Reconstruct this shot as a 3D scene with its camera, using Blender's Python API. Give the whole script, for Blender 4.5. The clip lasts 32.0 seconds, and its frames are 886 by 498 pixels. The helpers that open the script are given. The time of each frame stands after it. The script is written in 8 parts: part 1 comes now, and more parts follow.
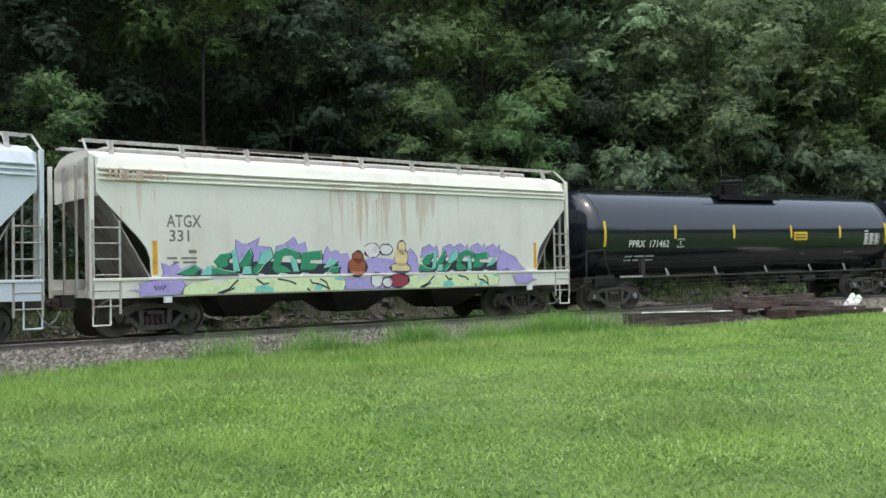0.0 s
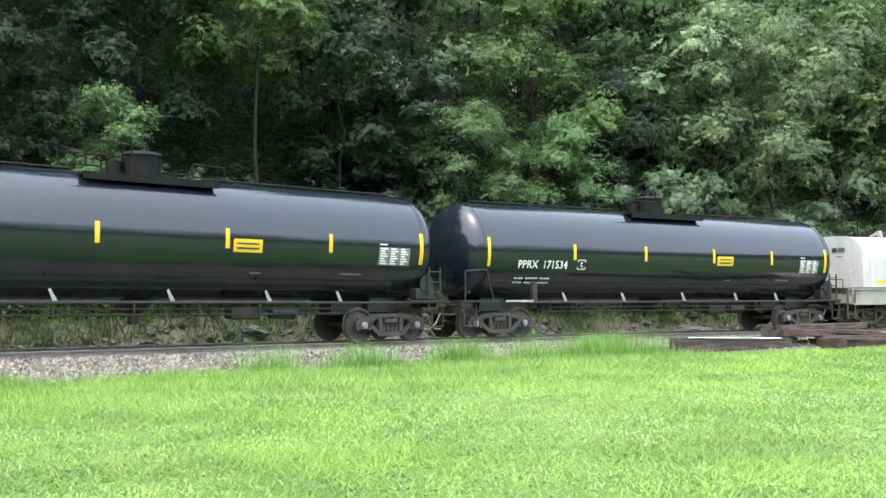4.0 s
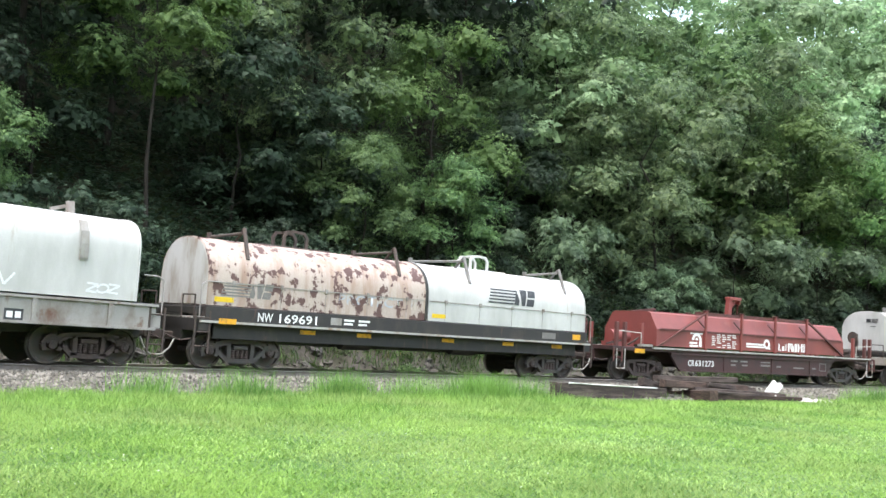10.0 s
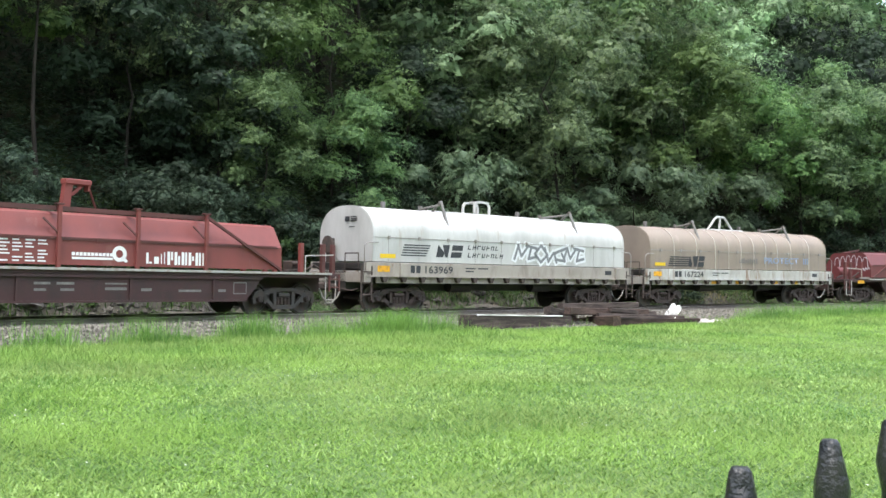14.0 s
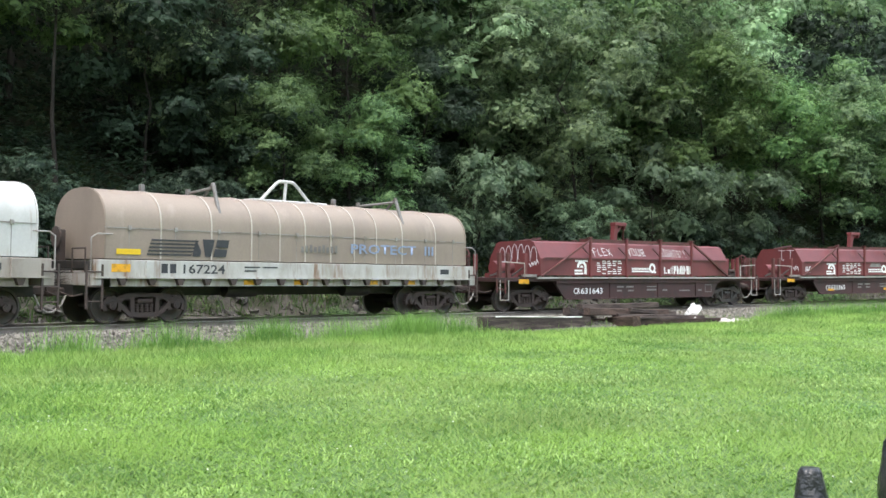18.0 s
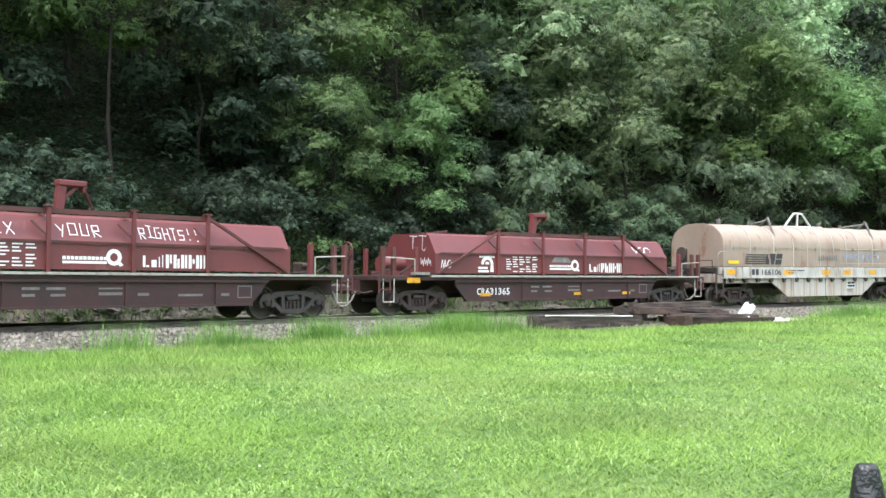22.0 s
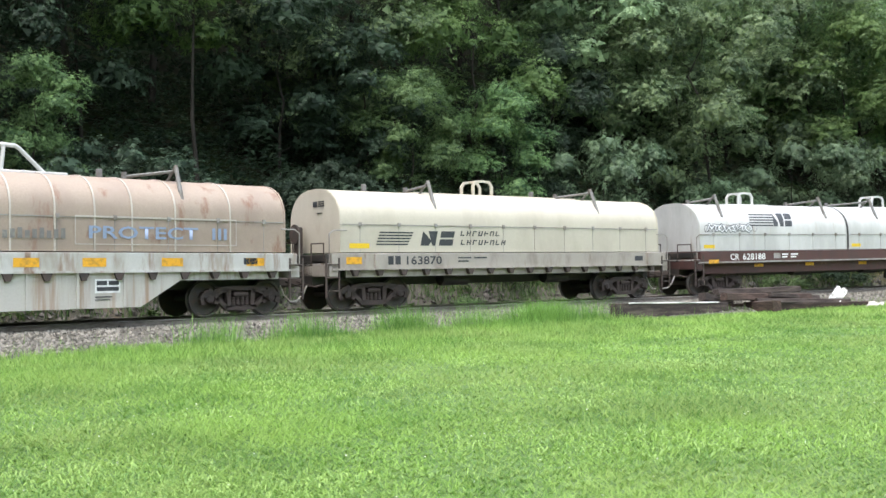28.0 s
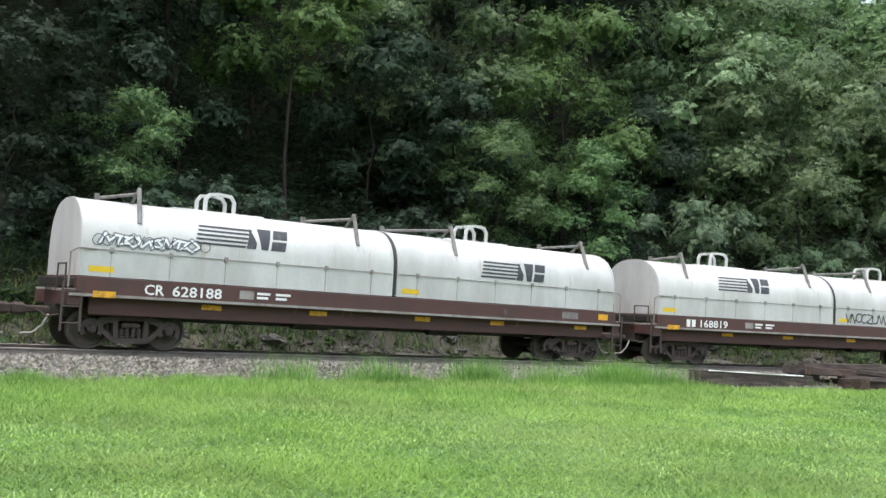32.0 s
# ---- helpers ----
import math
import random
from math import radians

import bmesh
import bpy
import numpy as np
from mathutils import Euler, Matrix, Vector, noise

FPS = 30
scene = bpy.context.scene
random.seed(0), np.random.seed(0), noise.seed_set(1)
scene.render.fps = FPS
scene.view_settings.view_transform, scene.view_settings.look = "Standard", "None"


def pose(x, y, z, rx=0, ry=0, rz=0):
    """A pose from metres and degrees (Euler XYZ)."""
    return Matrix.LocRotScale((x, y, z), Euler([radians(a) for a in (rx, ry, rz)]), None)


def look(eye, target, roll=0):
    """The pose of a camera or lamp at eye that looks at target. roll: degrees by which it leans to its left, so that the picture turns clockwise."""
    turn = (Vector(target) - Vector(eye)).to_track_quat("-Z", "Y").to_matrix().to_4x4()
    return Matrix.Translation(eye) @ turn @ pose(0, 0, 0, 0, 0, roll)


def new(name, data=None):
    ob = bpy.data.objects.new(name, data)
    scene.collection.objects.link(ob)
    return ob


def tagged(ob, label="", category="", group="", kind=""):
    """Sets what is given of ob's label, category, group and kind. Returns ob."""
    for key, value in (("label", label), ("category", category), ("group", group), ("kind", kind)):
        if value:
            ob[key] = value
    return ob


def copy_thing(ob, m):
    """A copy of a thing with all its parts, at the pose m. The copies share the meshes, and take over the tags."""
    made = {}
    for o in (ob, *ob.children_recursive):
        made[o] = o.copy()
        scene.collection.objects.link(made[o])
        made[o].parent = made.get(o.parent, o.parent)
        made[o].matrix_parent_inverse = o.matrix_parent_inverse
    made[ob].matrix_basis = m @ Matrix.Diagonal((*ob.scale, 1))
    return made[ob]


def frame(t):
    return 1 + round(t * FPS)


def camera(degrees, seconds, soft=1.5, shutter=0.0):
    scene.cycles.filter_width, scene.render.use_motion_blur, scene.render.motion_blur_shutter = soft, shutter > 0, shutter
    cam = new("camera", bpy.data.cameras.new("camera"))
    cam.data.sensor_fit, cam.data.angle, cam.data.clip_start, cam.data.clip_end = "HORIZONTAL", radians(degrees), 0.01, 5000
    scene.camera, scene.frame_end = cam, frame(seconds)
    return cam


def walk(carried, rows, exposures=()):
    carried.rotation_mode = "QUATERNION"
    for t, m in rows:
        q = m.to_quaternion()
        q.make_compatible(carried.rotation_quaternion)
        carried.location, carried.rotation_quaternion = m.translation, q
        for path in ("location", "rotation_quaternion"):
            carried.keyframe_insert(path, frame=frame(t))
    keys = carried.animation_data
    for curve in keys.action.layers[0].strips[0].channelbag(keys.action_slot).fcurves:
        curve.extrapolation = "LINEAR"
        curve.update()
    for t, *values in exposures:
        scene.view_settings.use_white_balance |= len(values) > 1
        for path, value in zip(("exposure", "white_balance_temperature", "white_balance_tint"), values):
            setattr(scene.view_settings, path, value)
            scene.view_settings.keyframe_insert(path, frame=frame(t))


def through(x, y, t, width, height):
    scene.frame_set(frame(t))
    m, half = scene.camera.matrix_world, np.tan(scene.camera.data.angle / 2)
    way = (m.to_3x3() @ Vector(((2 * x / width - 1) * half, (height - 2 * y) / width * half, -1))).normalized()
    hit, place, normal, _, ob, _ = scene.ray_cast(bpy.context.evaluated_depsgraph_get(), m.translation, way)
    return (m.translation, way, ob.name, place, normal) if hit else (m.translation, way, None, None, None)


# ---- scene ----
CAM_Z = 0.137          # eye, measured from the rail head abreast of it


def eye(t, rx, ry, rz, x=0.0, y=0.0, z=0.0):
    return (t, pose(x, y, CAM_Z + z, rx, ry, rz))


cam = camera(48.81, 32.0)
walk(cam, [eye(*r) for r in (
    (0, 94.42, 2.39, -45.44, 0.000, 0.000, 0.000),
    (0.5, 95.02, 3.29, -43.97, 0.000, 0.000, 0.000),
    (1, 95.10, 4.40, -44.43, 0.000, 0.000, 0.000),
    (1.5, 94.77, 4.36, -45.52, 0.000, 0.000, 0.000),
    (2, 94.68, 4.33, -43.55, 0.000, 0.000, 0.000),
    (2.5, 94.87, 4.34, -44.62, 0.000, 0.000, 0.000),
    (3, 95.57, 4.71, -44.36, 0.000, 0.000, 0.000),
    (3.5, 95.27, 1.25, -43.88, 0.000, 0.000, 0.000),
    (5.5, 96.40, 1.84, -40.53, 0.000, 0.000, 0.000),
    (6, 97.40, 2.93, -41.60, 0.000, 0.000, 0.000),
    (6.5, 96.23, 3.24, -42.84, 0.000, 0.000, 0.000),
    (7, 95.99, 2.96, -43.64, 0.016, 0.002, -0.006),
    (7.5, 96.56, 3.46, -44.83, 0.033, 0.003, -0.011),
    (7.7, 96.79, 5.28, -46.87, 0.039, 0.004, -0.013),
    (8, 92.36, 12.32, -48.86, 0.049, 0.005, -0.017),
    (8.2, 94.32, 10.84, -50.96, 0.030, 0.014, -0.019),
    (8.5, 94.94, 5.63, -50.87, -0.005, 0.028, -0.022),
    (8.7, 99.07, 2.28, -48.76, -0.006, 0.025, -0.019),
    (9, 98.59, -1.35, -48.44, -0.009, 0.021, -0.016),
    (9.2, 99.19, -2.25, -45.54, -0.011, 0.018, -0.013),
    (9.5, 99.81, -1.08, -45.33, -0.014, 0.013, -0.010),
    (9.8, 99.11, -0.44, -50.37, -0.017, 0.009, -0.006),
    (10, 97.70, -2.36, -49.69, -0.019, 0.006, -0.004),
    (10.5, 96.48, -0.64, -52.90, -0.024, -0.001, 0.001),
    (11, 94.23, -0.58, -53.90, -0.028, -0.009, 0.007),
    (11.5, 94.06, -0.94, -54.56, -0.015, -0.001, 0.006),
    (12, 94.39, -0.86, -55.46, -0.009, 0.003, 0.004),
    (12.5, 95.15, -0.28, -56.27, -0.007, -0.007, 0.005),
    (13, 94.81, -0.10, -56.88, -0.005, -0.017, 0.006),
    (13.5, 94.72, 0.43, -55.32, -0.007, -0.018, 0.006),
    (14, 94.05, 0.33, -54.94, -0.008, -0.020, 0.005),
    (14.5, 94.46, -0.20, -56.56, -0.003, -0.016, 0.005),
    (15, 93.76, -0.07, -55.59, -0.004, -0.011, 0.005),
    (15.5, 93.80, 0.71, -54.51, -0.004, -0.009, 0.004),
    (17.5, 93.68, 1.52, -53.17, -0.004, 0.001, 0.003),
    (18, 94.20, 0.94, -53.86, -0.003, 0.001, 0.003),
    (18.5, 93.78, 1.33, -54.52, -0.005, 0.002, 0.004),
    (19, 93.09, 0.87, -54.45, 0.011, 0.005, -0.001),
    (19.5, 92.62, 1.41, -54.42, 0.014, 0.008, -0.002),
    (20, 92.59, 0.84, -53.94, 0.017, 0.012, -0.003),
    (20.5, 92.89, 0.49, -54.19, 0.007, 0.008, -0.003),
    (21, 93.50, 0.60, -52.81, 0.003, 0.005, -0.000),
    (21.5, 94.32, 0.51, -52.05, 0.002, 0.003, -0.000),
    (22, 94.18, 0.84, -50.96, 0.002, 0.002, -0.000),
    (22.5, 94.14, 1.60, -50.50, 0.000, 0.003, -0.002),
    (23, 94.07, 1.75, -50.37, 0.000, 0.002, -0.002),
    (23.5, 94.70, 1.61, -49.54, 0.000, 0.002, -0.002),
    (24, 94.88, 1.60, -48.99, 0.000, 0.002, -0.001),
    (24.5, 94.92, 1.62, -48.87, 0.000, 0.001, -0.001),
    (26.5, 94.95, 1.50, -48.08, 0.000, 0.000, 0.000),
    (27, 95.22, 1.86, -47.69, 0.000, 0.000, 0.000),
    (27.5, 95.93, 1.83, -47.42, 0.000, 0.000, 0.000),
    (28, 93.69, 1.68, -46.18, 0.000, 0.000, 0.000),
    (28.5, 95.29, 1.24, -45.94, 0.000, 0.000, 0.000),
    (29, 94.33, -0.36, -47.40, 0.000, 0.000, 0.000),
    (29.5, 94.24, -0.09, -47.80, 0.000, 0.000, 0.000),
    (30, 97.21, 2.86, -48.69, 0.000, 0.000, 0.000),
    (30.3, 96.41, 3.58, -44.35, 0.000, 0.000, 0.000),
    (30.5, 94.88, 3.13, -43.41, 0.000, 0.000, 0.000),
    (30.6, 93.78, 3.24, -43.48, 0.000, 0.000, 0.000),
    (30.7, 93.24, 2.90, -47.17, 0.000, 0.000, 0.000),
    (30.8, 94.18, 2.47, -47.84, 0.000, 0.000, 0.000),
    (31, 95.00, 1.75, -44.87, 0.000, 0.000, 0.000),
    (31.2, 94.50, 1.24, -42.16, 0.000, 0.000, 0.000),
    (31.3, 95.51, 0.48, -41.91, 0.000, 0.000, 0.000),
    (31.5, 97.05, 1.23, -41.00, 0.000, 0.000, 0.000),
    (32, 96.63, -2.41, -41.82, 0.000, 0.000, 0.000),
)], exposures=[(0, -1.38), (2, -0.71), (3, -0.29), (3.5, -0.20), (6, -0.13), (7, -0.36), (8, -0.64), (9, -0.69), (10, -0.41), (12, -0.64), (13, -0.60), (15, -0.80), (18, -0.74), (20, -0.65), (22, -0.46), (23, -0.45), (28, -0.68), (30, -0.94), (32, -0.91)])

# ---- world and sun ----
SUN_EL, SUN_AZ = 68.0, 246.0      # degrees; azimuth from +y towards +x
world = bpy.data.worlds.new("world")
scene.world = world
world.use_nodes = True
sky = world.node_tree.nodes.new("ShaderNodeTexSky")
sky.sky_type = "NISHITA"
sky.sun_disc = False
sky.sun_elevation = radians(SUN_EL)
sky.sun_rotation = radians(SUN_AZ)
sky.air_density, sky.dust_density, sky.ozone_density = 1.0, 8.0, 1.0
bg = world.node_tree.nodes["Background"]
bg.inputs["Strength"].default_value = 0.70
pale = world.node_tree.nodes.new("ShaderNodeHueSaturation")      # thin high haze whitens the sky
pale.inputs["Saturation"].default_value = 0.85
world.node_tree.links.new(sky.outputs["Color"], pale.inputs["Color"])
veil = world.node_tree.nodes.new("ShaderNodeMix")                # even thin cloud in front of it
veil.data_type = "RGBA"
veil.inputs["Factor"].default_value = 0.6
veil.inputs["B"].default_value = (5.6, 6.5, 7.9, 1.0)
world.node_tree.links.new(pale.outputs["Color"], veil.inputs["A"])
world.node_tree.links.new(veil.outputs["Result"], bg.inputs["Color"])
sun = new("sun", bpy.data.lights.new("sun", "SUN"))
sun.data.energy, sun.data.angle, sun.data.color = 2.8, radians(4.0), (1.0, 0.97, 0.92)
sun.matrix_world = look((60 * math.sin(radians(SUN_AZ)), 60 * math.cos(radians(SUN_AZ)), 60 * math.tan(radians(SUN_EL))), (0, 0, 0))

# ---- the curve: s runs along the track to the right, lat towards the lawn, z up from the rail head ----
RAD, NEAR, GRADE, CANT = 143.07, 22.90, 0.01514, radians(2.916)
SPEED = 6.1135
CE, SE = math.cos(CANT), math.sin(CANT)


def on_track(s, lat=0.0, z=0.0):
    """A point in the canted frame of the track."""
    r, a = RAD - (lat * CE + z * SE), s / RAD
    return Vector((r * math.sin(a), NEAR - RAD + r * math.cos(a), z * CE - lat * SE + GRADE * s))


def beside(s, lat, z=0.0):
    """A point beside the track in a level frame."""
    r, a = RAD - lat, s / RAD
    return Vector((r * math.sin(a), NEAR - RAD + r * math.cos(a), z + GRADE * s))


def car_pose(s, half):
    c = (on_track(s - half) + on_track(s + half)) / 2
    return Matrix.Translation(c) @ pose(0, 0, 0, 0, 0, -math.degrees(s / RAD)) @ pose(0, 0, 0, 0, -math.degrees(math.atan(GRADE))) @ pose(0, 0, 0, math.degrees(CANT))

# ---- materials ----
def nodes_of(name):
    m = bpy.data.materials.new(name)
    m.use_nodes = True
    nt = m.node_tree
    return m, nt, nt.nodes["Principled BSDF"], lambda a, b: nt.links.new(a, b)


def rgba(c):
    return (c[0], c[1], c[2], 1.0)


def surface(name, base, dirt=None, scale=3.0, lo=0.45, hi=0.65, fine=40.0, rough=0.6, metal=0.0, bump=0.15, vary=0.12, stretch=(1, 1, 1), dirt2=None, lo2=0.55, hi2=0.62, scale2=1.2, stretch2=None, random_tint=0.0):
    """Paint or other solid stuff with stains at one scale, a second stain colour, and fine grain."""
    m, nt, bsdf, link = nodes_of(name)
    tc = nt.nodes.new("ShaderNodeTexCoord")

    def noise_at(sc, st, detail=5.0):
        mp = nt.nodes.new("ShaderNodeMapping")
        mp.inputs["Scale"].default_value = st
        link(tc.outputs["Object"], mp.inputs["Vector"])
        n = nt.nodes.new("ShaderNodeTexNoise")
        n.inputs["Scale"].default_value = sc
        n.inputs["Detail"].default_value = detail
        n.inputs["Roughness"].default_value = 0.62
        link(mp.outputs["Vector"], n.inputs["Vector"])
        return n.outputs["Fac"]

    def ramp(fac, a, b, ca=(0, 0, 0), cb=(1, 1, 1)):
        r = nt.nodes.new("ShaderNodeValToRGB")
        r.color_ramp.elements[0].position, r.color_ramp.elements[1].position = a, b
        r.color_ramp.elements[0].color, r.color_ramp.elements[1].color = rgba(ca), rgba(cb)
        link(fac, r.inputs["Fac"])
        return r.outputs["Color"]

    def mix(fac, a, b, kind="MIX"):
        x = nt.nodes.new("ShaderNodeMix")
        x.data_type, x.blend_type = "RGBA", kind
        for sock, v in ((x.inputs["Factor"], fac), (x.inputs["A"], a), (x.inputs["B"], b)):
            if isinstance(v, (tuple, list)):
                sock.default_value = rgba(v)
            elif isinstance(v, float):
                sock.default_value = v
            else:
                link(v, sock)
        return x.outputs["Result"]

    grain = noise_at(fine, (1, 1, 1), 3.0)
    col = mix(ramp(grain, 0.3, 0.7), tuple(c * (1 - vary) for c in base), tuple(min(1.0, c * (1 + vary)) for c in base))
    if dirt:
        col = mix(ramp(noise_at(scale, stretch), lo, hi), col, dirt)
    if dirt2:
        col = mix(ramp(noise_at(scale2, stretch2 or stretch), lo2, hi2), col, dirt2)
    if random_tint:
        info = nt.nodes.new("ShaderNodeObjectInfo")
        hsv = nt.nodes.new("ShaderNodeHueSaturation")
        mr = nt.nodes.new("ShaderNodeMapRange")
        mr.inputs["To Min"].default_value, mr.inputs["To Max"].default_value = 1 - random_tint, 1 + random_tint
        link(info.outputs["Random"], mr.inputs["Value"])
        link(mr.outputs["Result"], hsv.inputs["Value"])
        link(col, hsv.inputs["Color"])
        col = hsv.outputs["Color"]
    link(col, bsdf.inputs["Base Color"])
    bsdf.inputs["Roughness"].default_value = rough
    bsdf.inputs["Metallic"].default_value = metal
    if bump:
        b = nt.nodes.new("ShaderNodeBump")
        b.inputs["Strength"].default_value = bump
        b.inputs["Distance"].default_value = 0.02
        link(grain, b.inputs["Height"])
        link(b.outputs["Normal"], bsdf.inputs["Normal"])
    return m


def leafy(name, dark, light, scale=0.6, rough=0.55, through=0.42, straw=None, tone=(0.8, 1.3)):
    """Leaves and grass: two greens mixed by island and by place, some light through the blade."""
    m, nt, bsdf, link = nodes_of(name)
    geo = nt.nodes.new("ShaderNodeNewGeometry")
    tc = nt.nodes.new("ShaderNodeTexCoord")
    n = nt.nodes.new("ShaderNodeTexNoise")
    n.inputs["Scale"].default_value = scale
    link(tc.outputs["Object"], n.inputs["Vector"])
    add = nt.nodes.new("ShaderNodeMath")
    add.operation = "ADD"
    link(geo.outputs["Random Per Island"], add.inputs[0])
    spread = nt.nodes.new("ShaderNodeMapRange")
    spread.inputs["From Min"].default_value, spread.inputs["From Max"].default_value = 0.28, 0.72
    n.inputs["Detail"].default_value = 4.0
    link(n.outputs["Fac"], spread.inputs["Value"])
    link(spread.outputs["Result"], add.inputs[1])
    r = nt.nodes.new("ShaderNodeValToRGB")
    r.color_ramp.elements[0].position, r.color_ramp.elements[1].position = 0.35, 1.0
    r.color_ramp.elements[0].color, r.color_ramp.elements[1].color = rgba(dark), rgba(light)
    half = nt.nodes.new("ShaderNodeMath")
    half.operation = "MULTIPLY"
    half.inputs[1].default_value = 0.72
    link(add.outputs[0], half.inputs[0])
    link(half.outputs[0], r.inputs["Fac"])
    info = nt.nodes.new("ShaderNodeObjectInfo")
    hsv = nt.nodes.new("ShaderNodeHueSaturation")
    for out, lo, hi in (("Value", *tone), ("Hue", 0.485, 0.51)):
        mr = nt.nodes.new("ShaderNodeMapRange")
        mr.inputs["To Min"].default_value, mr.inputs["To Max"].default_value = lo, hi
        link(info.outputs["Random"], mr.inputs["Value"])
        link(mr.outputs["Result"], hsv.inputs[out])
    col = r.outputs["Color"]
    if straw:                                   # dry, thinner patches
        big = nt.nodes.new("ShaderNodeTexNoise")
        big.inputs["Scale"].default_value, big.inputs["Detail"].default_value = 0.33, 4.0
        link(tc.outputs["Object"], big.inputs["Vector"])
        where = nt.nodes.new("ShaderNodeValToRGB")
        where.color_ramp.elements[0].position, where.color_ramp.elements[1].position = 0.42, 0.70
        link(big.outputs["Fac"], where.inputs["Fac"])
        both = nt.nodes.new("ShaderNodeMath")
        both.operation = "MULTIPLY"
        link(where.outputs["Color"], both.inputs[0])
        link(geo.outputs["Random Per Island"], both.inputs[1])
        mixer = nt.nodes.new("ShaderNodeMix")
        mixer.data_type = "RGBA"
        link(both.outputs[0], mixer.inputs["Factor"])
        link(col, mixer.inputs["A"])
        mixer.inputs["B"].default_value = rgba(straw)
        col = mixer.outputs["Result"]
    link(col, hsv.inputs["Color"])
    link(hsv.outputs["Color"], bsdf.inputs["Base Color"])
    bsdf.inputs["Roughness"].default_value = rough
    bsdf.inputs["Specular IOR Level"].default_value = 0.5 if rough < 0.4 else 0.25
    tr = nt.nodes.new("ShaderNodeBsdfTranslucent")
    link(hsv.outputs["Color"], tr.inputs["Color"])
    mx = nt.nodes.new("ShaderNodeMixShader")
    mx.inputs[0].default_value = through
    link(bsdf.outputs[0], mx.inputs[1])
    link(tr.outputs[0], mx.inputs[2])
    link(mx.outputs[0], nt.nodes["Material Output"].inputs["Surface"])
    return m


